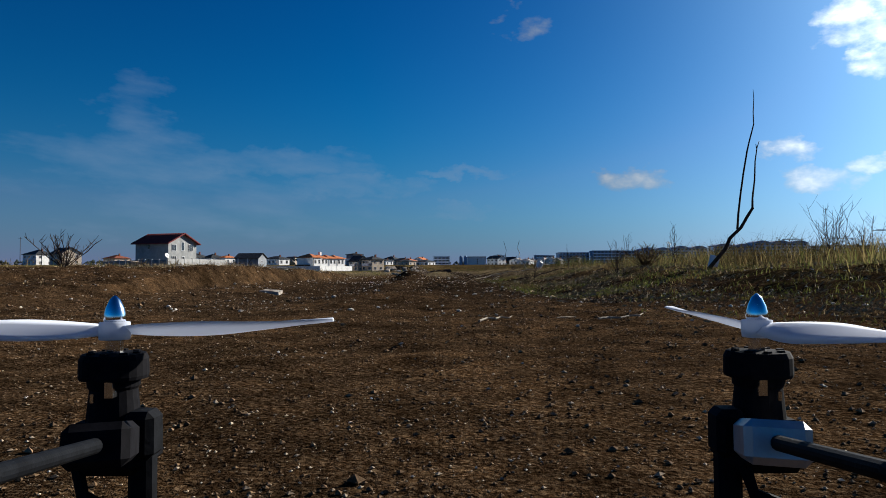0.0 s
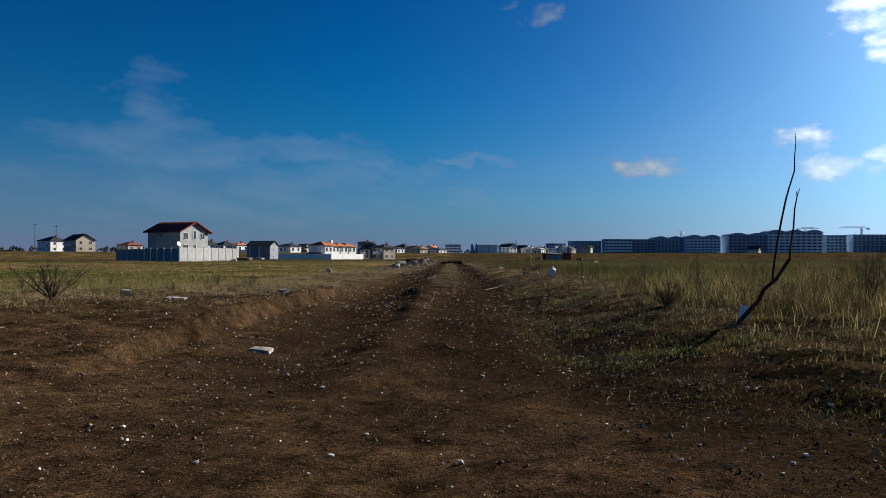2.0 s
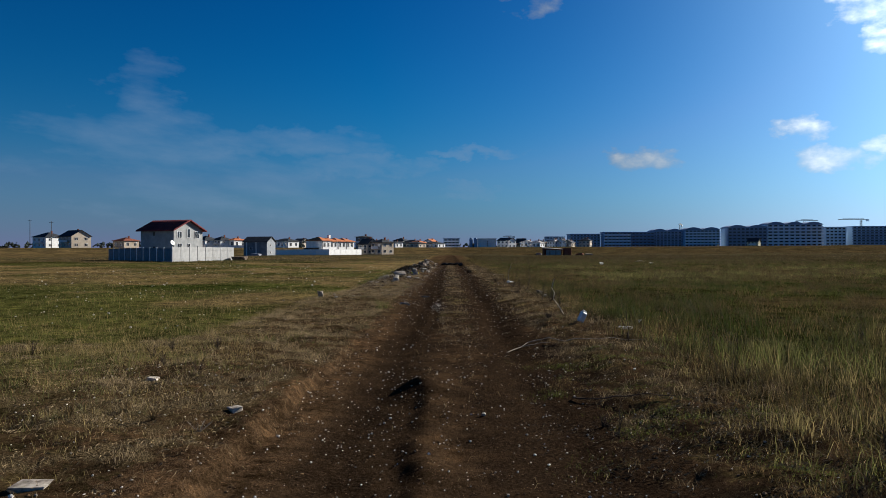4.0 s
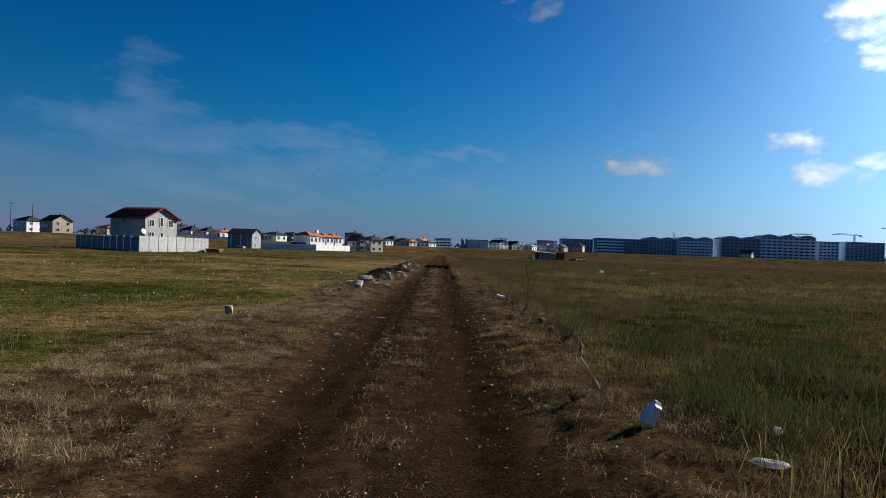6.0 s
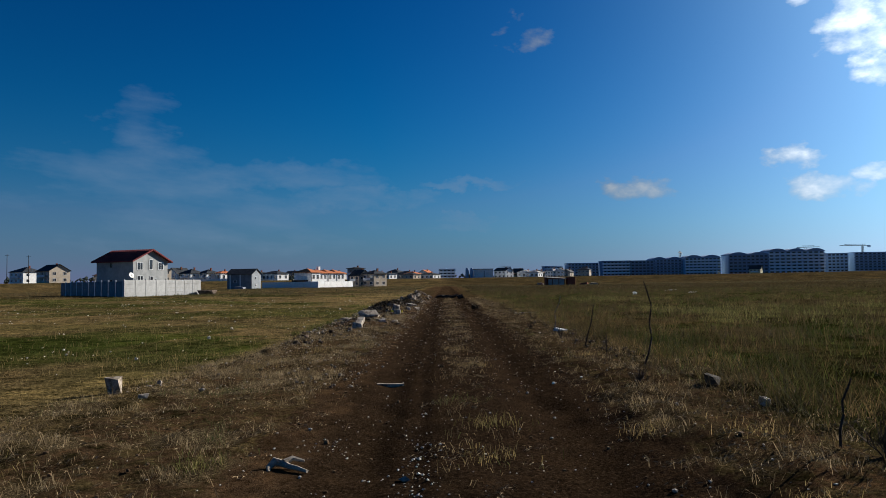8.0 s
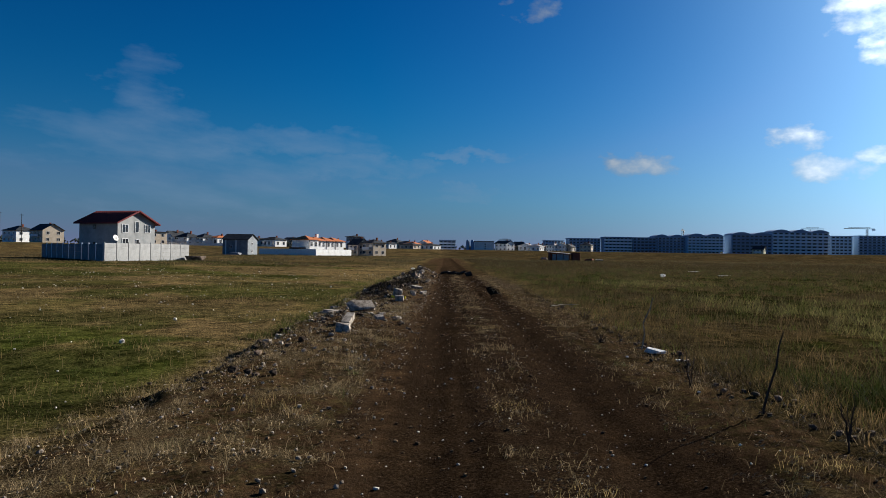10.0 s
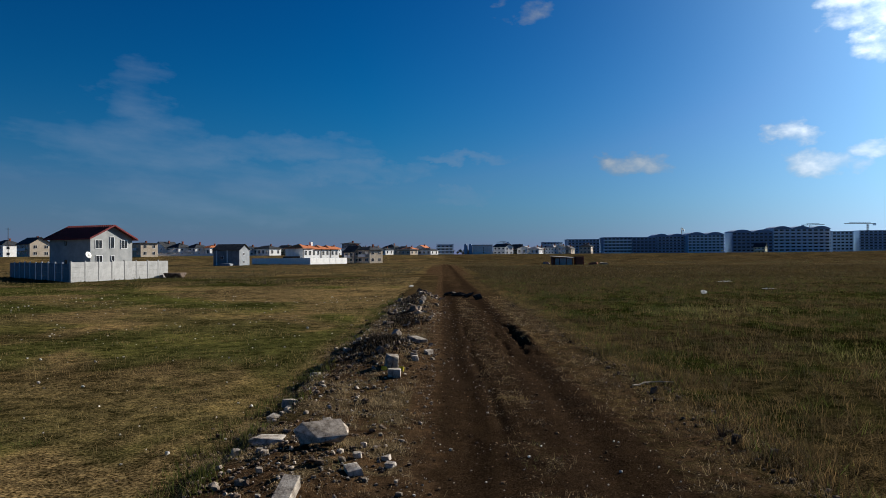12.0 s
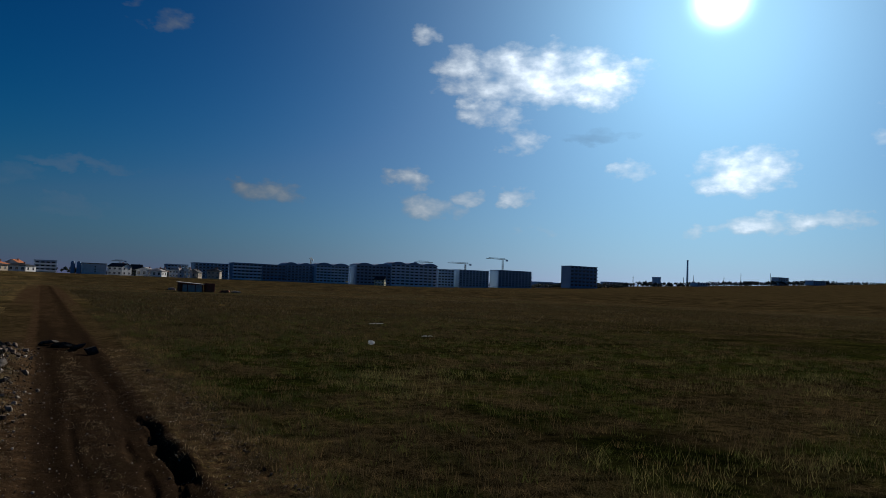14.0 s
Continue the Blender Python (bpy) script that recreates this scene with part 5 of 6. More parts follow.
scatter("track_stones", x, y, rng.gamma(1.6, 0.0028, len(x)) * (0.5 + 0.5 * step(3, 14, y)) + 0.003, M_pebble, 27, "pale stones scattered along the wheel tracks", "stones", 0.7, 0.2, plain=False)
hx, hy = [], []
for cx, cy, rx, ry, _ in MOUNDS[:4]:
    n = 300 if cy < 40 else 750
    hx.append(rng.normal(cx, rx * 0.8, n))
    hy.append(rng.normal(cy, ry * 0.75, n))
hx.append(rng.normal(-3.5, 0.35, 1300))
hy.append(rng.uniform(29, 70, 1300))
hx.append(rng.normal(-2.6, 0.6, 800))
hy.append(rng.uniform(32, 72, 800))
x, y = np.concatenate(hx), np.concatenate(hy)
m = rng.uniform(0, 1, len(x)) < 0.5
x, y = np.concatenate((x, x[m] + rng.normal(0, 0.2, m.sum()))), np.concatenate((y, y[m] + rng.normal(0, 0.2, m.sum())))
scatter("rubble_bits", x, y, rng.gamma(1.1, 0.008, len(x)) + 0.004, M_bits, 10, "small broken bits of brick and concrete", "rubble", 0.75, 0.2, plain=False)
m = rng.uniform(0, 1, len(x)) < 0.45
x, y = x[m] + rng.normal(0, 0.12, m.sum()), y[m] + rng.normal(0, 0.12, m.sum())
scatter("rubble_stones", x, y, rng.gamma(1.0, 0.010, len(x)) + 0.004, M_stones, 16, "pale angular stones among the rubble", "rubble", 0.75, 0.2, plain=False)
x, y = rng.normal(2.45, 0.2, 900), rng.uniform(26, 66, 900)
scatter("edge_clods", x, y, rng.gamma(1.3, 0.009, len(x)) + 0.004, M_bits, 20, "dark clods and debris thrown up along the meadow edge", "earth clods", 0.8, 0.2, plain=False)
x, y = np.concatenate((rng.normal(-0.48, 0.10, 190), rng.normal(-1.18, 0.10, 40))), np.concatenate((rng.normal(20.3, 0.8, 190), rng.normal(21.25, 0.15, 40)))
scatter("gravel_patch", x, y, rng.gamma(1.5, 0.0026, len(x)) + 0.003, M_pebble, 12, "spilled pale gravel between the ruts", "gravel")


def blades(name, x, y, height, width, lean, material, seed, label, category, three=False, green=None):
    """Grass, each blade a bent strip that narrows to its tip."""
    r = np.random.default_rng(seed)
    n = len(x)
    a, b = r.uniform(0, math.tau, n), r.uniform(0, math.tau, n)
    z = land(x, y) - 0.01
    wx, wy = np.cos(a) * width / 2, np.sin(a) * width / 2
    ox, oy = np.cos(b) * lean * height, np.sin(b) * lean * height
    p = [np.stack((x - wx, y - wy, z), -1), np.stack((x + wx, y + wy, z), -1)]
    if three:
        mx, my, mz = x + ox * 0.3, y + oy * 0.3, z + height * 0.62
        p += [np.stack((mx + wx * 0.7, my + wy * 0.7, mz), -1), np.stack((mx - wx * 0.7, my - wy * 0.7, mz), -1)]
    p.append(np.stack((x + ox, y + oy, z + height * np.sqrt(np.clip(1 - 0.5 * lean ** 2, 0.15, 1))), -1))
    k = len(p)
    v = np.stack(p, 1).reshape(-1, 3)
    base = (np.arange(n) * k)[:, None]
    if three:
        q, t = base + np.array([0, 1, 2, 3]), base + np.array([3, 2, 4])
        loops, sizes = np.concatenate((q, t), 1).ravel(), np.tile([4, 3], n)
    else:
        loops, sizes = (base + np.array([0, 1, 2])).ravel(), np.full(n, 3)
    g = green_at(x, y) if green is None else green
    g = np.clip(g + r.normal(0, 0.16, n), 0, 1)
    return tagged(mesh_from(name, v, loops, sizes, material, (("green", np.repeat(g, k)),)), label, category, kind="stuff")


def tufts(n, x0, x1, y0, y1, per, radius, px_=1.0, py_=1.5):
    """Blade roots gathered in tufts, thicker towards the near side."""
    cx = x0 + (x1 - x0) * rng.uniform(0, 1, n) ** px_
    cy = y0 + (y1 - y0) * rng.uniform(0, 1, n) ** py_
    k = np.repeat(np.arange(n), per)
    return cx[k] + rng.normal(0, radius, n * per), cy[k] + rng.normal(0, radius, n * per), k


# tall meadow to the east of the track
for low, high, count, name in ((3.0, 17.0, 15000, "meadow_grass"), (13.0, 110.0, 52000, "meadow_grass_beyond")):
    x, y, k = tufts(count, 1.6, 42, low, high, 9, 0.08, 1.8, 1.0 if low < 10 else 1.5)
    clump = 0.55 * fbm(x / 0.7, y / 0.9, 70) + 0.45 * fbm(x / 2.6, y / 3.4, 71)
    fade = step(2.5, 7.5, y + 3 * (clump - 0.5)) * step(17, 13, y + 2 * (clump - 0.5)) if low < 10 else step(12.5, 17, y)
    m = rng.uniform(0, 1, len(x)) < step(2.05, 2.7, x + 1.2 * (clump - 0.5)) * fade * (0.10 + 0.90 * step(0.43, 0.56, clump))
    x, y = x[m], y[m]
    patch = fbm(x / 2.2, y / 3.0, 72)
    h = (0.035 + 0.15 * patch ** 1.3 + 0.19 * step(0.48, 0.66, fbm(x / 0.9, y / 1.1, 70))) * rng.uniform(0.35, 1.4, len(x)) * (1.1 - 0.2 * step(20, 40, y)) * step(1.3, 3.0, x)
    blades(name, x, y, h + 0.015, 0.0042 + 0.00022 * np.hypot(x, y) ** 0.85, rng.uniform(0.2, 1.15, len(x)), M_grass, 101, "tall dry and green autumn meadow grass", "grass", low < 10)
x, y, k = tufts(18000, 4.0, 150, 72.0, 190, 5, 0.30, 1.3, 1.2)
m = rng.uniform(0, 1, len(x)) < step(68, 105, y + 26 * (fbm(x / 8, y / 8, 88) - 0.5))
x, y = x[m], y[m]
patch = fbm(x / 6, y / 6, 92)
h = (0.10 + 0.30 * patch ** 1.5) * rng.uniform(0.5, 1.3, len(x))
blades("far_meadow", x, y, h, 0.015 + 0.0008 * np.hypot(x, y), rng.uniform(0.2, 0.9, len(x)), M_grass, 107, "dull brown and green meadow farther off", "grass", False, 0.55 * green_at(x, y))
# tussocks that stand out of the meadow, some green, some dead
for name, count, x0, x1, y0, tall, label in (("meadow_tussocks", 7600, 2.6, 40, 4.5, 0.30, "coarse tussocks of green and dead grass"), ("turf_tussocks", 1600, -3.8, -36, 9.0, 0.12, "low dry tussocks in the turf")):
    x, y, k = tufts(count, x0, x1, y0, 100, 24, 0.13, 1.5, 1.25)
    live = rng.uniform(0, 1, count)[k]
    h = tall * (0.25 + 0.75 * rng.uniform(0, 1, count)[k] ** 2) * rng.uniform(0.5, 1.2, len(x))
    blades(name, x, y, h, 0.0045 + 0.00012 * y, rng.uniform(0.2, 1.0, len(x)), M_tussock if x0 > 0 else M_turf, 109, label, "grass", False, np.where(live < 0.42, 0.95, 0.05))
# a stand of tall pale grass farther east
x, y, k = tufts(1500, 7, 34, 30, 62, 26, 0.18, 1.2, 1.0)
m = rng.uniform(0, 1, len(x)) < step(0.48, 0.58, fbm(x / 5, y / 4, 87))
x, y = x[m], y[m]
blades("pale_tall_grass", x, y, rng.uniform(0.10, 0.38, len(x)), np.full(len(x), 0.008), rng.uniform(0.15, 0.9, len(x)), M_rank, 113, "stand of tall straw-pale grass in the meadow", "grass", False, 0.45 * np.ones(len(x)))
# drifts of tall dark weeds among it
x, y, k = tufts(1500, 5, 46, 18, 95, 22, 0.22, 1.1, 1.1)
m = rng.uniform(0, 1, len(x)) < step(0.50, 0.62, fbm(x / 4.5, y / 5.5, 59))
x, y = x[m], y[m]
blades("dark_weed_drifts", x, y, rng.uniform(0.08, 0.42, len(x)), 0.006 + 0.0001 * y, rng.uniform(0.15, 0.9, len(x)), M_weed_dark, 121, "drifts of tall dark brown dead weeds in the meadow", "weeds", False, 0.3 * np.ones(len(x)))
# dead stalks that stand over the meadow, in drifts
x, y, k = tufts(9000, 2.6, 44, 3.5, 95, 8, 0.30, 1.6, 1.3)
m = rng.uniform(0, 1, len(x)) < step(0.42, 0.62, fbm(x / 2.6, y / 3.4, 66))
x, y = x[m], y[m]
blades("meadow_stalks", x, y, rng.uniform(0.10, 0.34, len(x)) * step(2.2, 4.0, x), 0.0018 + 0.00011 * np.hypot(x, y) ** 0.9, rng.uniform(0.05, 0.55, len(x)), M_stalk, 114, "thin brown dead stalks standing above the meadow grass", "grass", True, 0.35 * fbm(x, y, 67))
# rusty dry fringe where the meadow meets the verge
x, y, k = tufts(4800, 1.7, 4.2, 5.0, 75, 20, 0.08, 1.0, 1.2)
m = rng.uniform(0, 1, len(x)) < step(0.36, 0.56, fbm(x / 0.7, y / 1.5, 68)) * bell(x, 2.9, 0.6) * step(2.0, 2.5, x + 0.5 * (fbm(x / 0.5, y / 0.8, 68) - 0.5))
x, y = x[m], y[m]
blades("dry_fringe", x, y, rng.uniform(0.03, 0.19, len(x)), 0.0018 + 0.00007 * y, rng.uniform(0.3, 1.25, len(x)), M_fringe, 115, "rusty dry grass fringing the meadow along the track", "grass", True, 0.5 * fbm(x / 0.8, y / 0.8, 69))
# low herbs and trodden grass on the dark east verge
x, y, k = tufts(3300, 0.35, 3.0, 1.1, 12.0, 18, 0.045, 1.0, 1.2)
cx, cy = x[k * 18], y[k * 18]
m = rng.uniform(0, 1, len(x)) < step(0.42, 0.58, fbm(cx / 0.5, cy / 0.6, 62)) * step(0.3, 1.1, cx + 0.5 * (fbm(cx, cy, 63) - 0.5))
x, y = x[m], y[m]
near = 0.45 + 0.55 * step(1.2, 4.0, y)
blades("verge_herbs", x, y, rng.uniform(0.015, 0.06, len(x)) * near, 0.0042 * near, rng.uniform(0.5, 1.3, len(x)), M_tussock, 117, "low green and withered herbs on the dark verge", "weeds", True, 0.9 * step(0.35, 0.6, fbm(x / 0.35, y / 0.35, 65)))
# rank grass nearest the start
x, y, k = tufts(7500, 0.8, 11.0, 1.5, 17, 13, 0.06, 1.5, 1.3)
clump = fbm(x / 0.6, y / 0.6, 73)
m = rng.uniform(0, 1, len(x)) < step(1.3 + 0.8 * step(7, 11, y), 2.3 + 0.4 * step(7, 11, y), x + 1.1 * (clump - 0.5)) * step(16, 8, y + 5 * (clump - 0.5)) * step(11, 6, x + 4 * (clump - 0.5)) * (0.25 + 0.75 * step(0.38, 0.6, clump))
x, y = x[m], y[m]
h = (0.02 + 0.40 * fbm(x / 1.2, y / 1.2, 74) ** 1.3 * step(1.0, 3.0, x)) * rng.uniform(0.3, 1.5, len(x))
blades("tall_grass", x, y, h, np.full(len(x), 0.0045), rng.uniform(0.15, 0.95, len(x)), M_rank, 102, "rank yellow-green grass beside the track", "grass", True, 0.08 + 0.75 * step(0.40, 0.62, fbm(x / 1.3, y / 1.3, 75)))
x, y, k = tufts(26000, -110, 190, 84, 330, 5, 0.35, 1.0, 1.5)
m = rng.uniform(0, 1, len(x)) < step(84, 110, y + 20 * (fbm(x / 9, y / 9, 97) - 0.5)) * np.where((x > -5) & (x < 4), step(190, 270, y + 40 * (fbm(x / 3, y / 6, 99) - 0.5)), 1.0) * step(0.36, 0.58, fbm(x / 7, y / 12, 98))
x, y = x[m], y[m]
h = (0.10 + 0.32 * fbm(x / 5, y / 5, 94)) * rng.uniform(0.5, 1.3, len(x))
blades("rough_weeds", x, y, h, 0.05 + 0.0004 * y, rng.uniform(0.2, 1.1, len(x)), M_far_weed, 108, "brown rough weeds before the houses", "weeds", False, step(0.4, 0.7, fbm(x / 8, y / 8, 95)))
# single tufts that live on between the wheel tracks and on the verges
spots = ((-1.78, 19.4, 0.10, 0.15, 0.8), (-0.2, 17.5, 0.16, 0.06, 0.7), (-0.05, 18.2, 0.13, 0.06, 0.3), (-1.9, 20.6, 0.11, 0.12, 0.7), (-2.15, 18.2, 0.12, 0.08, 0.6), (-2.6, 17.0, 0.13, 0.10, 0.5), (0.05, 21.9, 0.14, 0.10, 0.5),
         (0.0, 20.8, 0.15, 0.08, 0.3), (0.15, 26.0, 0.12, 0.08, 0.1), (-0.1, 28.5, 0.15, 0.07, 0.1), (-2.5, 28.4, 0.18, 0.12, 0.1), (-3.0, 26.2, 0.2, 0.09, 0.2), (1.5, 19.5, 0.13, 0.09, 0.2), (1.25, 21.4, 0.12, 0.09, 0.1),
         (1.9, 21.0, 0.16, 0.10, 0.1), (1.4, 17.6, 0.16, 0.09, 0.2), (1.7, 26.5, 0.15, 0.10, 0.1), (-1.6, 33.5, 0.15, 0.08, 0.2), (0.1, 35.5, 0.14, 0.08, 0.1), (-0.1, 40.5, 0.15, 0.08, 0.1), (-3.3, 20.5, 0.2, 0.09, 0.3))
x, y, h, g = (np.concatenate(v) for v in zip(*[(rng.normal(sx, sr, 130), rng.normal(sy, sr, 130), sh * rng.uniform(0.3, 1.2, 130), np.full(130, sg)) for sx, sy, sr, sh, sg in spots]))
blades("track_tufts", x, y, h, np.full(len(x), 0.0036), rng.uniform(0.3, 1.25, len(x)), M_turf, 118, "lone tufts of yellow and green grass on the track", "grass", True, g)
# coarse green weeds along the foot of the rubble
x, y, k = tufts(620, -4.35, -3.55, 33, 72, 16, 0.08, 1.0, 1.0)
m = rng.uniform(0, 1, len(x)) < step(0.40, 0.56, fbm(x / 0.6, y / 1.1, 57))
x, y = x[m], y[m]
blades("rubble_weeds", x, y, rng.uniform(0.05, 0.2, len(x)), np.full(len(x), 0.010), rng.uniform(0.3, 1.1, len(x)), M_tussock, 119, "coarse green weeds along the foot of the rubble", "weeds", True, 0.9 * fbm(x, y, 58) + 0.3)
# dead dark brush tangled in the rubble heaps
x, y = np.concatenate((rng.normal(-2.80, 0.36, 2100), rng.normal(-2.5, 0.35, 900), rng.normal(-2.4, 0.45, 700))), np.concatenate((rng.normal(46.0, 0.9, 2100), rng.normal(53.5, 0.8, 900), rng.normal(63.0, 3.0, 700)))
blades("rubble_brush", x, y, rng.uniform(0.05, 0.24, len(x)), np.full(len(x), 0.016), rng.uniform(0.4, 1.3, len(x)), M_char, 120, "tangle of dark dead brush in the rubble", "brush", True, np.zeros(len(x)))
# short turf to the west
x, y, k = tufts(26000, -3.7, -44, 9.0, 110, 9, 0.10, 1.7, 1.3)
patch = fbm(x / 3, y / 4, 76)
h = (0.015 + 0.05 * patch + 0.05 * step(0.55, 0.7, fbm(x / 0.8, y / 0.9, 86))) * rng.uniform(0.4, 1.5, len(x))
blades("short_turf", x, y, h, 0.003 + 0.00016 * np.hypot(x, y) ** 0.85, rng.uniform(0.3, 1.2, len(x)), M_turf, 103, "short patchy turf, yellow and green", "grass")
x, y, k = tufts(9000, -4.2, -46, 12.0, 105, 6, 0.25, 1.5, 1.3)
m = rng.uniform(0, 1, len(x)) < step(0.36, 0.60, fbm(x / 4.0, y / 3.0, 64))
x, y = x[m], y[m]
blades("turf_stalks", x, y, rng.uniform(0.06, 0.20, len(x)), 0.0016 + 0.00010 * np.hypot(x, y) ** 0.9, rng.uniform(0.1, 0.8, len(x)), M_turf, 116, "thin straw-yellow seed stalks over the turf", "grass", True, 0.12 * np.ones(len(x)))
x, y, k = tufts(6500, -1.7, -17, 5.0, 18, 12, 0.07, 1.2, 1.0)
clump = fbm(x / 0.8, y / 0.8, 77)
m = rng.uniform(0, 1, len(x)) < step(-1.5, -3.0, x + 1.2 * (clump - 0.5)) * step(4.6, 7.5, y + 4 * (clump - 0.5)) * step(18, 12, y + 5 * (clump - 0.5)) * step(-17, -10, x) * (0.2 + 0.8 * step(0.36, 0.58, clump))
x, y = x[m], y[m]
h = (0.015 + 0.15 * fbm(x / 1.5, y / 1.5, 78) ** 1.3) * rng.uniform(0.3, 1.5, len(x))
blades("dry_grass", x, y, h, np.full(len(x), 0.0036), rng.uniform(0.3, 1.2, len(x)), M_turf, 104, "straw-yellow dry grass at the edge of bare earth", "grass", True, 0.2 + 0.65 * step(0.36, 0.62, fbm(x / 2, y / 2, 79)))
# sparse tufts on the verges and between the ruts
x, y, k = tufts(11500, -4.8, 3.1, 1.2, 70, 24, 0.050, 1.0, 1.5)
cx, cy = x[k * 24], y[k * 24]
m = rng.uniform(0, 1, len(x)) < (0.02 + 0.80 * thatch_at(cx, cy) ** 1.5) * np.where((cy < 4.5) & (cx < 0.9), 0.0, 1.0) * (1 - np.maximum(bell(cx, -0.85, 0.45), bell(cx, 0.68, 0.45)))
x, y = x[m], y[m]
h = rng.uniform(0.03, 0.13, len(x)) * (0.30 + 0.70 * step(3.0, 11.0, y))
blades("verge_grass", x, y, h, np.full(len(x), 0.0022) + 0.00006 * y, rng.uniform(0.7, 1.35, len(x)), M_mat, 105, "flattened dry tufts along the track", "grass", True, 0.9 * step(0.62, 0.72, fbm(x / 0.8, y / 0.8, 81)))
x, y = rng.uniform(-26, -4.2, 800), rng.uniform(14, 75, 800)
scatter("pale_flecks", x, y, rng.gamma(1.5, 0.006, len(x)) + 0.005 + 0.00010 * y, M_pebble, 14, "small pale stones dotted over the turf", "stones", 0.7, 0.1, plain=False)
# dark dry weeds along the east edge
x, y, k = tufts(1100, 1.7, 3.3, 6.0, 66, 22, 0.09, 1.0, 1.2)
h = rng.uniform(0.03, 0.13, len(x))
blades("verge_weeds", x, y, h, np.full(len(x), 0.006) + 0.0001 * y, rng.uniform(0.3, 1.2, len(x)), M_weed_dark, 106, "brown dead weeds edging the track", "weeds", False, 0.3 * fbm(x, y / 3, 82))


def litter(name, x, y, length, width, seed, material, label):
    """Dry stems lying on the ground."""
    r = np.random.default_rng(seed)
    a = r.uniform(0, math.tau, len(x))
    dx, dy = np.cos(a) * length / 2, np.sin(a) * length / 2
    qx, qy = -np.sin(a) * width / 2, np.cos(a) * width / 2
    z0, z1 = land(x - dx, y - dy) + 0.006 + r.uniform(0, 0.012, len(x)), land(x + dx, y + dy) + 0.006 + r.uniform(0, 0.03, len(x))
    bend = r.uniform(-0.18, 0.18, len(x)) * length
    mx, my, mz = x + np.sin(a) * bend, y - np.cos(a) * bend, np.maximum((z0 + z1) / 2, land(x, y) + 0.008)
    v = np.stack((np.stack((x - dx, y - dy, z0), -1), np.stack((mx + qx, my + qy, mz + 0.004), -1), np.stack((x + dx, y + dy, z1), -1), np.stack((mx - qx, my - qy, mz), -1)), 1).reshape(-1, 3)
    base = (np.arange(len(x)) * 4)[:, None]
    loops = np.concatenate((base + np.array([0, 3, 1]), base + np.array([1, 3, 2])), 1).ravel()
    return tagged(mesh_from(name, v, loops, np.full(len(x) * 2, 3), material), label, "straw", kind="stuff")


cx = np.concatenate((rng.uniform(0.75, 3.0, 5500), rng.uniform(-4.5, -1.25, 6500), rng.uniform(-0.5, 0.35, 1800), rng.uniform(-9.0, -4.5, 1500)))
cy = np.concatenate((near_far(13800, 1.4, 64, 1.25), near_far(1500, 5.0, 14.0, 1.0)))
keep = (0.05 + 0.8 * thatch_at(cx, cy)) * np.where((cx < 0.5) & (cy < 9), np.where((cx < -1.6) & (cy > 5.0), 0.8, 0.03), 1.0)
m = rng.uniform(0, 1, len(cx)) < keep
cx, cy = cx[m], cy[m]
x, y = np.repeat(cx, 18), np.repeat(cy, 18)
x, y = x + rng.normal(0, 0.065, len(x)), y + rng.normal(0, 0.05, len(y))
litter("straw_litter", x, y, rng.uniform(0.015, 0.055, len(x)) * (0.5 + 0.5 * step(1.5, 6.0, y)), 0.0012 + 0.00012 * y, 111, M_straw, "pale dead stems matted in tufts on the verges")
x, y = rng.uniform(0.25, 3.0, 15000), rng.uniform(0.7, 8.5, 15000)
m = rng.uniform(0, 1, len(x)) < step(0.2, 1.2, x) * step(0.4, 0.6, fbm(x / 0.5, y / 0.5, 84))
litter("dead_stems", x[m], y[m], rng.uniform(0.015, 0.055, m.sum()) * (0.4 + 0.6 * step(0.8, 3.5, y[m])), 0.0010 + 0.0010 * step(0.8, 3.5, y[m]), 112, M_straw, "dead plant stems on dark soil")


# ---- sticks, weeds, the bare branch ----
def wander(a, b, n, amount, seed):
    r = random.Random(seed)
    a, b = Vector(a), Vector(b)
    out = []
    for k in range(n + 1):
        p = a.lerp(b, k / n)
        if 0 < k < n:
            p += Vector((r.uniform(-1, 1), r.uniform(-1, 1), r.uniform(-0.6, 0.6))) * amount
        out.append(p)
    return out


def taper(r0, r1, n):
    return [r0 + (r1 - r0) * k / n for k in range(n + 1)]


def leaning(pts):
    """Bends the branch forward, the more the higher."""
    out = []
    for p in pts:
        k = 1.03 - 0.155 * min(1.0, max(0.0, p[2]) / 1.15)
        out.append(((1.74 + p[0]) * k - 1.74, (4.6 + p[1]) * k - 4.6, 0.1 + (p[2] - 0.1) * k))
    return out


branch = thing("bare_branch", pose(1.74, 4.6, ground_z(1.74, 4.6)), "crooked leafless branch stuck upright in the ground", "branch")
bm = bmesh.new()
tube(bm, leaning(wander((-0.02, 0, -0.02), (0.305, 0, 0.44), 7, 0.012, 1)), taper(0.015, 0.009, 7), 8)
part("limb", bm, M_bark, branch)
bm = bmesh.new()
tube(bm, leaning([(0.20, 0, 0.30), (0.208, 0, 0.40), (0.225, 0.004, 0.52), (0.245, 0, 0.66), (0.272, 0.003, 0.80), (0.285, 0, 0.86), (0.318, 0, 0.98), (0.316, 0, 1.06), (0.322, 0, 1.15), (0.318, 0, 1.21)]), [0.008, 0.0068, 0.006, 0.0056, 0.005, 0.0045, 0.0038, 0.003, 0.0022, 0.0012], 7)
part("twig", bm, M_bark, branch)
bm = bmesh.new()
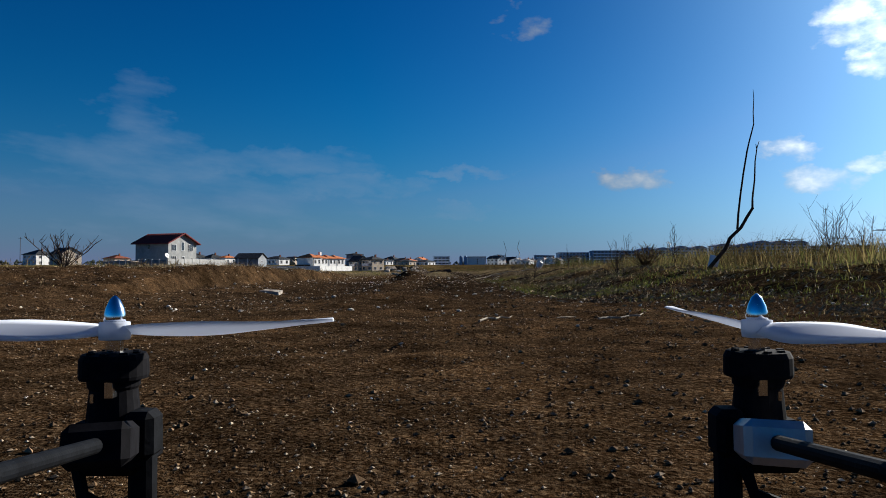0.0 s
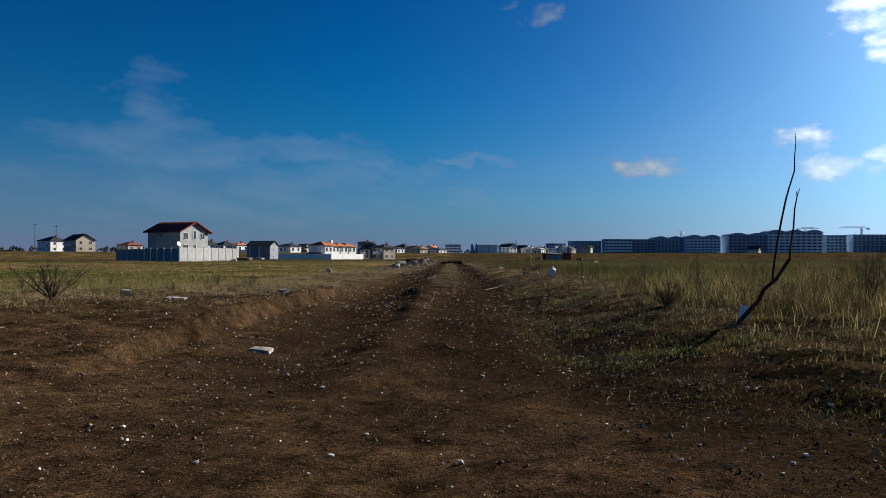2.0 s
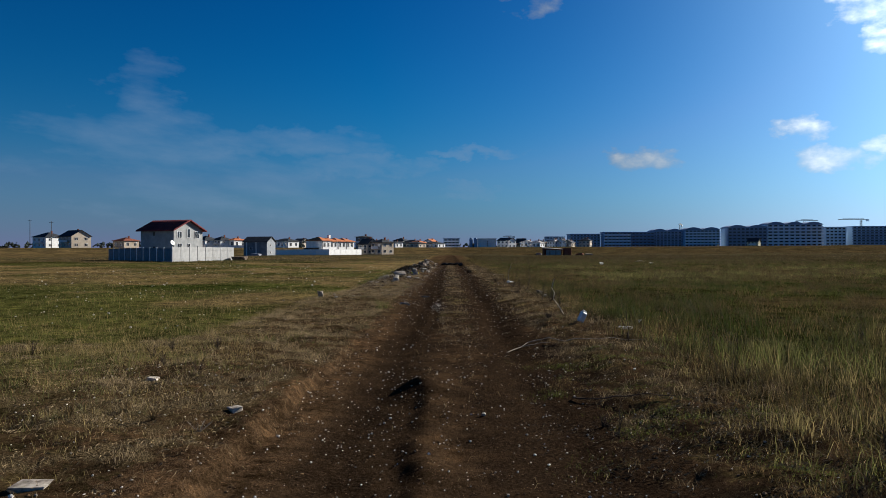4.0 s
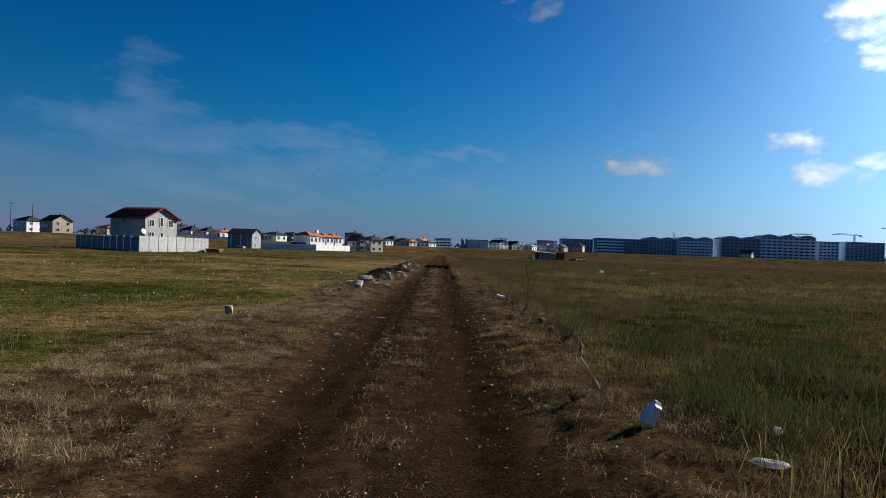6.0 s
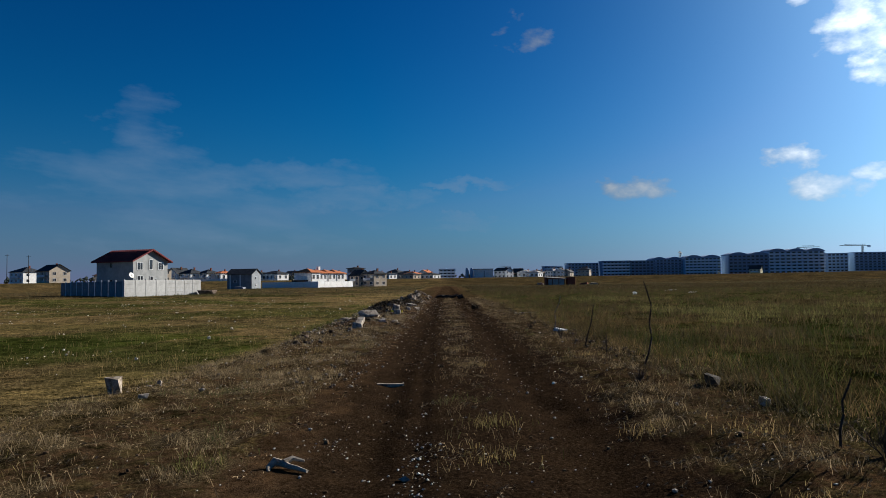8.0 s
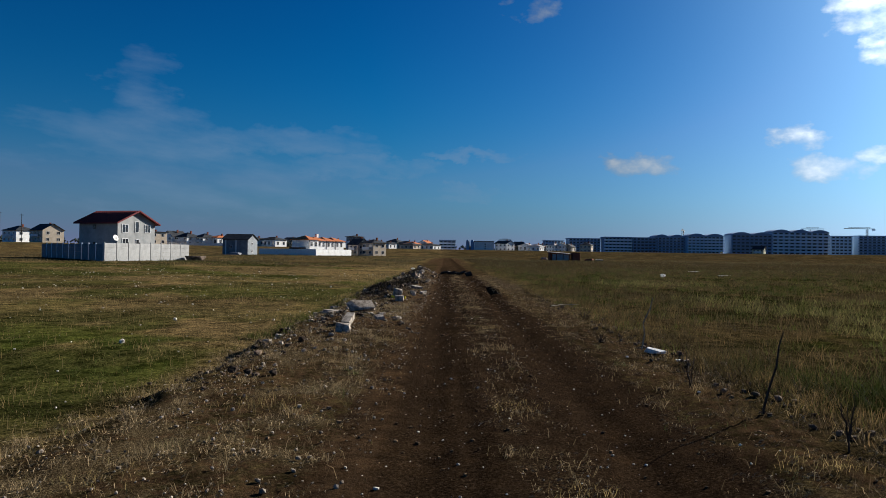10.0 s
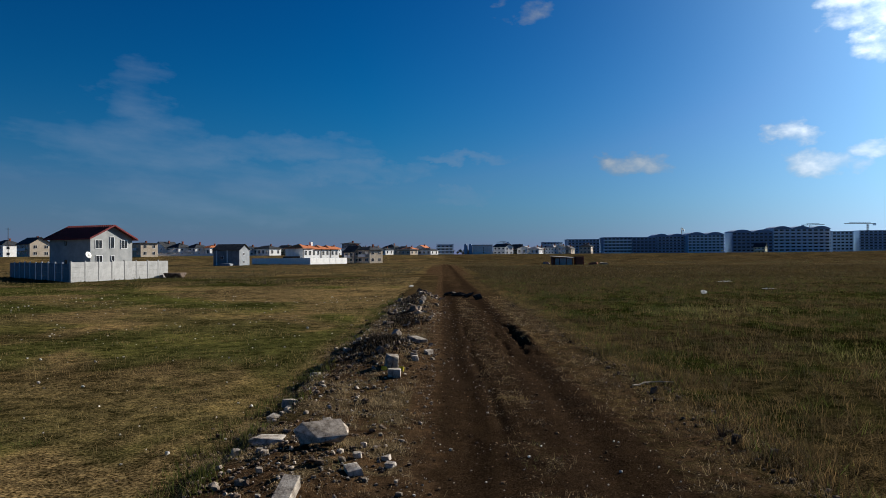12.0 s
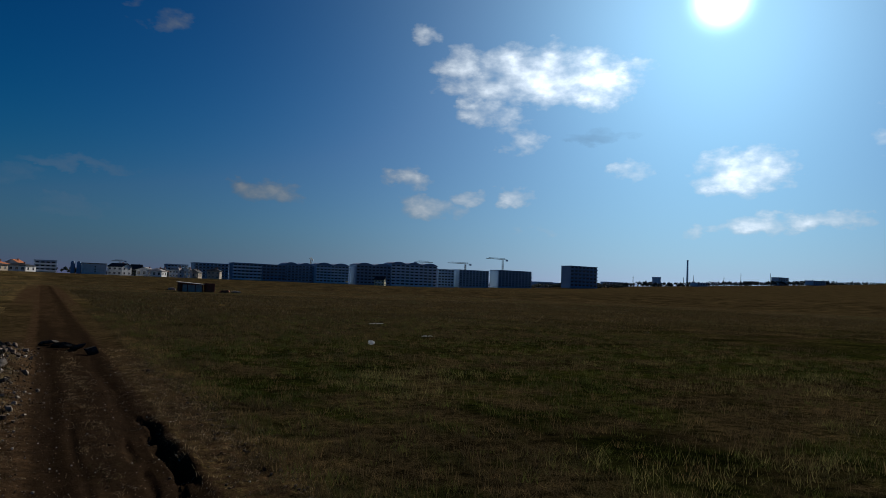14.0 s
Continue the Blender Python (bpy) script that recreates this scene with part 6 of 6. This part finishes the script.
tube(bm, leaning([(0.30, 0, 0.43), (0.302, 0, 0.50), (0.318, 0, 0.62), (0.325, 0.004, 0.74), (0.338, 0, 0.83), (0.352, 0, 0.87)]), [0.0075, 0.006, 0.005, 0.004, 0.003, 0.0015], 7)
tube(bm, leaning([(0.336, 0, 0.82), (0.33, 0, 0.85)]), [0.003, 0.002], 5)
part("twig", bm, M_bark, branch)
chunk(1.84, 4.76, 0.06, 0.05, 0.10, 20, (6, 10), 400, M_white_wall, "small white stone propping the bare branch", "prop_stone", lift=0.03)


def weed(x, y, height, spread, seed, label, stems=7, material=None, thick=0.0035, name="dry_weed", twigs=5):
    """A dead branching weed: stems from one root, each with side twigs."""
    r = random.Random(seed)
    top = thing(name, pose(x, y, ground_z(x, y) - 0.01), label, "weed", "dead weeds")
    bt = bmesh.new()
    for s in range(stems):
        a, tilt, h = r.uniform(0, math.tau), r.uniform(0.1, 1.0) * spread, height * r.uniform(0.6, 1.0)
        end = (math.cos(a) * tilt * h, math.sin(a) * tilt * h, h * (1 - 0.3 * tilt))
        pts = wander((0, 0, 0), end, 5, 0.03 * h, seed * 31 + s)
        part("stem", tube(bmesh.new(), pts, taper(thick, thick * 0.4, 5), 4), material or M_bark, top)
        for q in range(twigs):
            p = pts[1 + q % 4].lerp(pts[2 + q % 4], r.random())
            b = r.uniform(0, math.tau)
            l = h * r.uniform(0.12, 0.32)
            e = p + Vector((math.cos(b) * l * 0.6, math.sin(b) * l * 0.6, l * 0.7))
            tube(bt, [p, p.lerp(e, 0.5) + Vector((0, 0, -0.05 * l)), e], [thick * 0.5, thick * 0.4, thick * 0.25], 3)
    tagged(part("brush", bt, material or M_bark, top), kind="stuff")
    return top


weed(-3.35, 6.3, 0.40, 0.85, 1, "dark leafless bush of dry twigs in the grass", 16, thick=0.0055, name="dry_bush", twigs=10)
for wx, wy, wh, seed in ((-2.95, 7.9, 0.17, 31), (-2.62, 8.1, 0.15, 32), (-2.3, 7.8, 0.12, 33), (-3.75, 7.0, 0.14, 34), (-2.75, 6.5, 0.12, 35)):
    weed(wx, wy, wh, 0.9, seed, "reddish-brown dead weed in dry grass", 12, M_weed, 0.003, twigs=7)
chunk(-2.89, 6.68, 0.10, 0.09, 0.07, 30, (6, 4), 410, label="pale stone among dry weeds")
chunk(-2.31, 6.34, 0.20, 0.13, 0.04, 12, (2, 4), 411, label="flat pale stone on the earth bank")
weed(-2.7, 9.8, 0.20, 1.1, 2, "low grey dead weed on bare earth", 9)
weed(1.72, 5.9, 0.24, 1.2, 3, "low reddish-brown tangle of dead twigs", 30, M_weed, 0.004, "dry_bush", 12)
weed(1.0, 8.2, 0.16, 1.2, 4, "low dead weed beside the track", 10)
weed(2.25, 12.4, 0.55, 0.12, 5, "single tall dead stalk", 2, thick=0.008, twigs=2)
weed(1.05, 7.9, 0.33, 0.3, 6, "thin dead stalk at the verge", 3, twigs=2)
weed(3.1, 5.6, 0.62, 0.45, 7, "tall feathery dead weed", 16, M_bark, 0.003, twigs=9)
weed(3.55, 5.9, 0.50, 0.6, 8, "tall branching dead weed", 10, M_bark, 0.003, twigs=8)
weed(3.9, 6.4, 0.55, 0.4, 9, "tall branching dead weed", 9, M_bark, 0.003, twigs=8)
weed(2.2, 6.6, 0.45, 0.35, 10, "thin dead stalks with seed heads", 6, M_bark, 0.003, twigs=6)
weed(1.35, 5.4, 0.30, 0.4, 11, "thin dead weed by the bare branch", 6, M_bark, 0.0025, twigs=6)
weed(-1.9, 7.6, 0.12, 1.2, 12, "flat withered weed on the earth bank", 9, M_pale_wood, 0.003)
chunk(2.42, 22.05, 0.10, 0.09, 0.10, 20, (6, 4), 401, M_concrete, "pale stone at the foot of a dead stalk", "prop_stone")
chunk(2.40, 23.2, 0.26, 0.18, 0.14, 60, (10, 4), 402, M_asphalt, "dark lump of torn asphalt on the verge", "asphalt_slab", rough=0.46)
weed(2.33, 19.0, 0.40, 0.3, 15, "thin dead stalk in the grass", 2, thick=0.008, twigs=3)
weed(2.2, 27.0, 0.5, 0.3, 16, "dead stalk at the edge of the meadow", 3, thick=0.008, twigs=3)
weed(1.9, 29.5, 0.45, 0.3, 17, "dead stalk at the edge of the meadow", 3, thick=0.008, twigs=3)
weed(2.3, 20.2, 0.34, 0.9, 18, "brown dead weed clump", 14, thick=0.005, twigs=6)
weed(1.8, 23.7, 0.20, 1.2, 22, "dark low weed clump", 18, thick=0.006, twigs=8)
weed(1.8, 33.5, 0.22, 1.1, 19, "brown dead weed clump", 14, thick=0.005, twigs=6)
weed(2.4, 38.0, 0.26, 1.0, 20, "brown dead weed clump", 14, thick=0.005, twigs=6)
weed(1.6, 15.6, 0.14, 1.2, 21, "dark low weed clump", 14, thick=0.005, twigs=6)
rnd = random.Random(23)
for k in range(16):
    weed(rnd.uniform(2.4, 7.5), rnd.uniform(5.0, 12.0), rnd.uniform(0.28, 0.55), rnd.uniform(0.15, 0.5), 60 + k, "slender dead stalks standing above the grass", rnd.randint(2, 5), M_bark, 0.0028, twigs=4)
for k in range(9):
    weed(rnd.uniform(-11, -3), rnd.uniform(10.0, 13.0), rnd.uniform(0.16, 0.34), rnd.uniform(0.4, 0.9), 90 + k, "low brown dead weed in dry grass", rnd.randint(6, 10), M_bark, 0.004, twigs=5)


def stick(pts, r0, r1, label, material=None, name="dead_stick"):
    bm = bmesh.new()
    full = []
    for k, (a, b) in enumerate(zip(pts, pts[1:])):
        for q in range(3):
            f = q / 3
            full.append((a[0] + (b[0] - a[0]) * f, a[1] + (b[1] - a[1]) * f, a[2] + (b[2] - a[2]) * f))
    full.append(pts[-1])
    full = [(x_, y_, z_ + sum(ground_z(x_ + dx, y_ + dy) for dx in (-0.02, 0.02) for dy in (-0.02, 0.02)) / 4 + 0.6 * r0) for x_, y_, z_ in full]
    tube(bm, full, taper(r0, r1, len(full) - 1), 6)
    return tagged(part(name, bm, material or M_pale_wood), label, "stick", "dead sticks")


stick([(2.22, 25.0, 0.0), (2.28, 25.0, 0.16), (2.33, 25.02, 0.34), (2.30, 25.0, 0.55), (2.33, 25.0, 0.76), (2.28, 25.0, 0.95), (2.24, 25.0, 1.08)], 0.013, 0.006, "tall dark dead stalk at the edge of the meadow", M_bark, "dead_stalk")
stick([(2.12, 20.35, 0.0), (2.12, 20.35, 0.10), (2.15, 20.36, 0.19), (2.14, 20.35, 0.28), (2.18, 20.35, 0.37), (2.20, 20.35, 0.43)], 0.010, 0.005, "crooked dark dead stalk", M_bark, "dead_stalk")
stick([(2.26, 32.7, 0.0), (2.30, 32.7, 0.22), (2.28, 32.7, 0.42), (2.38, 32.7, 0.62), (2.42, 32.7, 0.80)], 0.012, 0.005, "forked pale dead stalk at the meadow edge", name="dead_stalk")
stick([(2.1, 28.2, 0.0), (2.15, 28.2, 0.2), (2.22, 28.2, 0.42), (2.24, 28.2, 0.60), (2.28, 28.2, 0.74)], 0.012, 0.005, "thin dark dead stalk", M_bark, "dead_stalk")
stick([(0.085, 1.56, 0.003), (0.105, 1.60, 0.004), (0.125, 1.605, 0.003), (0.137, 1.64, 0.004), (0.16, 1.65, 0.003), (0.168, 1.67, 0.005)], 0.0026, 0.0012, "short bleached twig lying on dark soil")
stick([(0.335, 1.50, 0.003), (0.36, 1.52, 0.004), (0.385, 1.515, 0.003), (0.41, 1.54, 0.004), (0.435, 1.545, 0.004), (0.452, 1.58, 0.006)], 0.0028, 0.0012, "thin bleached twig lying on dark soil")
stick([(0.26, 1.58, 0.003), (0.285, 1.60, 0.004), (0.31, 1.63, 0.005)], 0.0015, 0.001, "thin bent straw stem on the soil")
stick([(0.60, 12.34, 0.01), (0.72, 12.52, 0.03), (0.82, 12.66, 0.02), (0.92, 12.80, 0.04), (1.06, 12.88, 0.05), (1.24, 12.87, 0.06), (1.32, 12.66, 0.05), (1.40, 12.50, 0.03), (1.55, 12.54, 0.05), (1.70, 12.47, 0.03), (1.94, 12.53, 0.04), (2.06, 12.58, 0.05), (2.19, 12.52, 0.03), (2.5, 12.4, 0.02)], 0.0065, 0.0035, "long crooked bleached branch lying on the verge", M_pale_wood, "fallen_branch")
stick([(0.82, 12.66, 0.02), (0.95, 12.62, 0.03), (1.10, 12.70, 0.03), (1.22, 12.62, 0.02)], 0.006, 0.003, "thin bleached twig beside the fallen branch")
stick([(0.95, 9.25, 0.01), (1.1, 9.05, 0.03), (1.22, 9.0, 0.02), (1.4, 8.8, 0.04), (1.52, 8.72, 0.03), (1.68, 8.6, 0.02)], 0.007, 0.003, "dark crooked twig lying on the verge", M_bark, "fallen_branch")
stick([(2.00, 16.3, 0.0), (1.95, 16.32, 0.09), (1.89, 16.32, 0.19), (1.81, 16.34, 0.30), (1.83, 16.35, 0.42), (1.78, 16.36, 0.51), (1.81, 16.36, 0.62), (1.83, 16.36, 0.69)], 0.010, 0.005, "pale crooked stem leaning out of the grass", M_bleached, "fallen_branch")
root = thing("tree_root", pose(-1.3, 20.5, ground_z(-1.3, 20.5), 0, 0, -18), "knotted grey piece of root lying beside the track", "root", "dead sticks")
for limb in ([(-0.13, 0.02, 0.05), (-0.06, 0.03, 0.035), (0.0, 0.0, 0.03), (0.07, 0.0, 0.02), (0.14, -0.02, 0.012)], [(-0.05, 0.03, 0.04), (-0.02, 0.08, 0.06), (0.05, 0.11, 0.04)], [(-0.11, 0.02, 0.05), (-0.13, -0.03, 0.02), (-0.10, -0.08, 0.008)]):
    part("root_limb", tube(bmesh.new(), limb, taper(0.026, 0.010, len(limb) - 1), 7), M_pale_wood, root)
stick([(2.2, 41.5, 0.03), (2.6, 41.8, 0.06), (3.0, 41.7, 0.05)], 0.018, 0.008, "pale stick on the verge")


# ---- litter ----
def bent_sheet(x, y, w, d, h, turn, seed, label, category, material, name):
    """A crumpled sheet or bag: a dented, thick little hull."""
    r = random.Random(seed)
    bm = bmesh.new()
    bmesh.ops.create_icosphere(bm, subdivisions=2, radius=0.5)
    for v in bm.verts:
        n = 1 + r.uniform(-0.42, 0.3)
        v.co = Vector((v.co.x * w * n, v.co.y * d * n, (v.co.z + 0.4) * h * n))
    ob = part(name, bm, material)
    ob.matrix_world = pose(x, y, ground_z(x, y), 0, 0, turn)
    return tagged(ob, label, category)


can = thing("canister", pose(2.02, 14.75, ground_z(2.02, 14.75) + 0.01, 12, 22, 35) @ Matrix.Scale(0.66, 4), "battered white plastic canister at the verge", "canister")
bm = bmesh.new()
cube(bm, 0, 0, 0.15, 0.19, 0.13, 0.28, bevel=0.03)
part("body", bm, M_plastic_white, can)
bm = bmesh.new()
cyl(bm, (0.05, 0, 0.28), (0.05, 0, 0.325), 0.026, 0.026, 12)
part("cap", bm, M_paper, can)
bm = bmesh.new()
tube(bm, [(-0.07, 0, 0.28), (-0.06, 0, 0.325), (0.0, 0, 0.325), (0.01, 0, 0.28)], [0.013] * 4, 6)
part("handle", bm, M_plastic_white, can)
chunk(2.32, 32.2, 0.32, 0.13, 0.07, -40, (4, 8), 430, M_paper, "flat white block of foam lying on the verge", "foam_block", rough=0.2)
chunk(2.5, 31.6, 0.16, 0.07, 0.04, -20, (4, 3), 431, M_paper, "small white scrap of foam on the verge", "foam_block", rough=0.3)
bent_sheet(2.55, 13.75, 0.24, 0.10, 0.05, 150, 4, "pale flat scrap on the verge", "litter", M_film, "plastic_sheet")
bent_sheet(14.4, 71.0, 0.35, 0.3, 0.22, 0, 5, "white bag in the meadow", "litter", M_film, "plastic_bag")
bent_sheet(23.2, 90.0, 1.4, 0.2, 0.08, 8, 6, "pale plank in the meadow", "litter", M_film, "plastic_sheet")
bent_sheet(20.8, 76.5, 0.9, 0.2, 0.10, -12, 7, "pale scrap in the meadow", "litter", M_film, "plastic_sheet")
bent_sheet(-3.6, 84.0, 0.35, 0.25, 0.15, 0, 8, "white scrap beside the track", "litter", M_film, "plastic_sheet")
bent_sheet(3.0, 14.6, 0.07, 0.07, 0.08, 0, 9, "small white cup in the grass", "litter", M_film, "plastic_cup")

# heaps before the small house and by the shed
for x, y, w, d, h, label, material in ((-66.5, 243, 4.5, 3.0, 1.4, "pale heap of sand beside the small grey house", M_render_grey), (38.5, 214, 3.0, 2.4, 1.0, "heap of broken red brick", M_brick),
                                       (41.5, 216, 2.6, 2.0, 0.8, "pale heap of rubble by the shed", M_concrete), (27.5, 222, 2.0, 1.6, 0.9, "pale stones by the shed", M_concrete),
                                       (-33.8, 115.0, 2.6, 1.8, 0.9, "rubble heap at the end of the fence", M_rubble_dark)):
    ob = part("heap", chunk_mesh(int(abs(x) * 3), w, d, h, 0.4), material)
    ob.matrix_world = pose(x, y, ground_z(x, y) + h * 0.25)
    tagged(ob, label, "heap")


# ---- far hedges and woods ----
def woods(name, spots, seed, label):
    r = np.random.default_rng(seed)
    xs, ys, zs, ss = [], [], [], []
    for x0, x1, y0, h, n in spots:
        x = r.uniform(x0, x1, n)
        y = y0 + r.uniform(-12, 12, n)
        top = h * (0.35 + 0.65 * fbm(x / (h * 2.5), y * 0, seed)) * r.uniform(0.25, 1.0, n)
        xs.append(x), ys.append(y), zs.append(top), ss.append(np.full(n, h) * r.uniform(0.10, 0.24, n))
    x, y, z, s = map(np.concatenate, (xs, ys, zs, ss))
    shapes, faces = icos(9, seed, 0.4, True)
    local = np.array(shapes)[r.integers(0, 9, len(x))] * s[:, None, None]
    v = (local + np.stack((x, y, land(x, y) + z), -1)[:, None, :]).reshape(-1, 3)
    f = (faces[None] + (np.arange(len(x)) * len(shapes[0]))[:, None, None]).reshape(-1, 3)
    return tagged(mesh_from(name, v, f, np.full(len(f), 3), M_leaf_far), label, "trees", kind="stuff")


woods("far_trees", [(600, 1700, 1050, 11, 1500), (1200, 2100, 1000, 12, 900), (455, 640, 700, 7, 400), (-300, -60, 420, 5, 500), (-60, 100, 560, 5, 350)], 5, "dark line of distant trees and scrub")


# ---- the quadcopter at its take-off spot ----
drone = thing("quadcopter", pose(0, 0, 0), "black camera quadcopter standing on slim legs on the track", "drone")


def rotor(hx, hy, hz, spin_deg, mirror):
    """Motor with mount, spinner, propeller and the leg below, at the propeller's hub."""
    bm = bmesh.new()
    spin(bm, [(0.0105, -0.026), (0.0115, -0.0245), (0.0118, -0.0215), (0.0150, -0.021), (0.0154, -0.0195), (0.0152, -0.012), (0.0140, -0.0095), (0.006, -0.009)], 26, Matrix.Translation((hx, hy, hz)))
    for k in range(8):
        a = k * math.tau / 8
        cyl(bm, (hx + 0.0105 * math.cos(a), hy + 0.0105 * math.sin(a), hz - 0.0100), (hx + 0.0105 * math.cos(a), hy + 0.0105 * math.sin(a), hz - 0.0085), 0.0022, 0.0018, 8)
    part("motor", bm, M_black, drone, smooth=False)
    bm = bmesh.new()
    cyl(bm, (hx, hy, hz - 0.009), (hx, hy, hz + 0.001), 0.0040, 0.0040, 12)
    part("shaft", bm, M_chrome, drone)
    bm = bmesh.new()
    spin(bm, [(0.0048, 0.0055), (0.0050, 0.007), (0.0048, 0.009), (0.0040, 0.012), (0.0024, 0.0155), (0.0005, 0.0175)], 20, Matrix.Translation((hx, hy, hz)))
    part("spinner", bm, M_chrome, drone, "polished pointed prop nut", smooth=True)
    bm = bmesh.new()
    turn = Matrix.Translation((hx, hy, hz)) @ Matrix.Rotation(radians(spin_deg), 4, "Z")
    spin(bm, [(0.0068, -0.003), (0.0072, 0.0), (0.0068, 0.005), (0.004, 0.0055)], 18, turn)
    for side in (0, math.pi):
        m = turn @ Matrix.Rotation(side, 4, "Z")
        rows = []
        for k in range(13):
            u = k / 12
            radius = 0.004 + 0.098 * u
            chord = 0.009 + 0.0150 * math.sin(min(1.0, u * 1.9) * math.pi / 2) - 0.011 * max(0.0, u - 0.45) / 0.55 - (0.005 if k == 12 else 0)
            pitch = radians(30 - 22 * u) * (1 if mirror else -1)
            c, s = math.cos(pitch), math.sin(pitch)
            ring = []
            for e, t in ((-0.45, 0.0), (-0.1, 0.0011), (0.35, 0.0008), (0.55, 0.0), (0.3, -0.0006), (-0.1, -0.0006)):
                ring.append(bm.verts.new(m @ Vector((radius, e * chord * c - t * s, e * chord * s + t * c + 0.0015 + 0.004 * u * u))))
            rows.append(ring)
        for a, b in zip(rows, rows[1:]):
            for k in range(6):
                bm.faces.new((a[k], a[(k + 1) % 6], b[(k + 1) % 6], b[k]))
        bm.faces.new(rows[-1])
        bm.faces.new(rows[0])
    bmesh.ops.recalc_face_normals(bm, faces=bm.faces)
    part("propeller", bm, M_prop, drone, "two-bladed milky white propeller", smooth=True)


def front_arm(sx):
    hx, hy, hz = 0.151 * sx - 0.002, 0.333, 0.0805
    rotor(hx, hy, hz, 2 if sx < 0 else -86, sx > 0)
    bm = bmesh.new()
    cyl(bm, (hx, hy, hz - 0.045), (hx, hy, hz - 0.025), 0.0125, 0.0105, 20)
    cube(bm, hx, hy + 0.002, hz - 0.052, 0.036, 0.032, 0.024, bevel=0.005)
    part("motor_mount", bm, M_black, drone)
    bm = bmesh.new()
    cube(bm, hx - 0.004 * sx, hy, hz - 0.0245, 0.0035, 0.029, 0.007)
    cube(bm, hx + 0.003 * sx, hy - 0.0145, hz - 0.028, 0.0016, 0.0016, 0.004)
    part("screw", bm, M_chrome, drone)
    # clamp and tube towards the body
    a, b = Vector((hx - 0.004 * sx, hy - 0.01, hz - 0.048)), Vector((0.03 * sx, -0.07, 0.085))
    mid = Vector((0.0811 * sx, 0.128, 0.0725))
    d = (mid - a).normalized()
    bm = bmesh.new()
    c = a + d * 0.035
    cube(bm, *c, 0.024, 0.055, 0.017, d.to_track_quat("Y", "Z").to_matrix(), bevel=0.003)
    part("arm_clamp", bm, M_black if sx < 0 else M_bracket, drone, "" if sx < 0 else "bare aluminium arm clamp")
    bm = bmesh.new()
    cyl(bm, a, mid, 0.0034, 0.0020, 14)
    cyl(bm, mid, b, 0.0022, 0.0022, 12)
    part("arm", bm, M_carbon, drone, "carbon tube arm")
    # leg
    bm = bmesh.new()
    lx = hx + 0.0155
    if sx > 0:
        lx = hx - 0.0165
    cube(bm, lx, hy - 0.004, hz - 0.046, 0.014, 0.016, 0.022, bevel=0.003)
    cube(bm, lx, hy - 0.004, (hz - 0.05) / 2, 0.011, 0.010, hz - 0.05, bevel=0.002)
    part("leg", bm, M_carbon, drone, "slim carbon landing leg")
    bm = bmesh.new()
    tube(bm, [(hx - 0.012, hy - 0.01, hz - 0.058), (hx - 0.008, hy - 0.012, hz - 0.072), (hx + 0.004, hy - 0.016, 0.004)], [0.003, 0.003, 0.003], 6)
    part("brace", bm, M_black, drone)


front_arm(-1)
front_arm(1)
for sx in (-1, 1):
    hx, hy, hz = 0.151 * sx, -0.36, 0.0805
    rotor(hx, hy, hz, 30 * sx, sx > 0)
    bm = bmesh.new()
    cyl(bm, (hx, hy, hz - 0.03), (0.03 * sx, -0.13, 0.085), 0.0062, 0.0062, 12)
    part("arm", bm, M_carbon, drone, "carbon tube arm")
    bm = bmesh.new()
    cube(bm, hx, hy, (hz - 0.02) / 2, 0.011, 0.010, hz - 0.02, bevel=0.002)
    part("leg", bm, M_carbon, drone, "slim carbon landing leg")
bm = bmesh.new()
cube(bm, 0, -0.11, 0.080, 0.12, 0.13, 0.003, bevel=0.001)
cube(bm, 0, -0.11, 0.100, 0.10, 0.12, 0.003, bevel=0.001)
cube(bm, 0, -0.11, 0.0905, 0.05, 0.09, 0.016, bevel=0.002)
part("body", bm, M_carbon, drone)
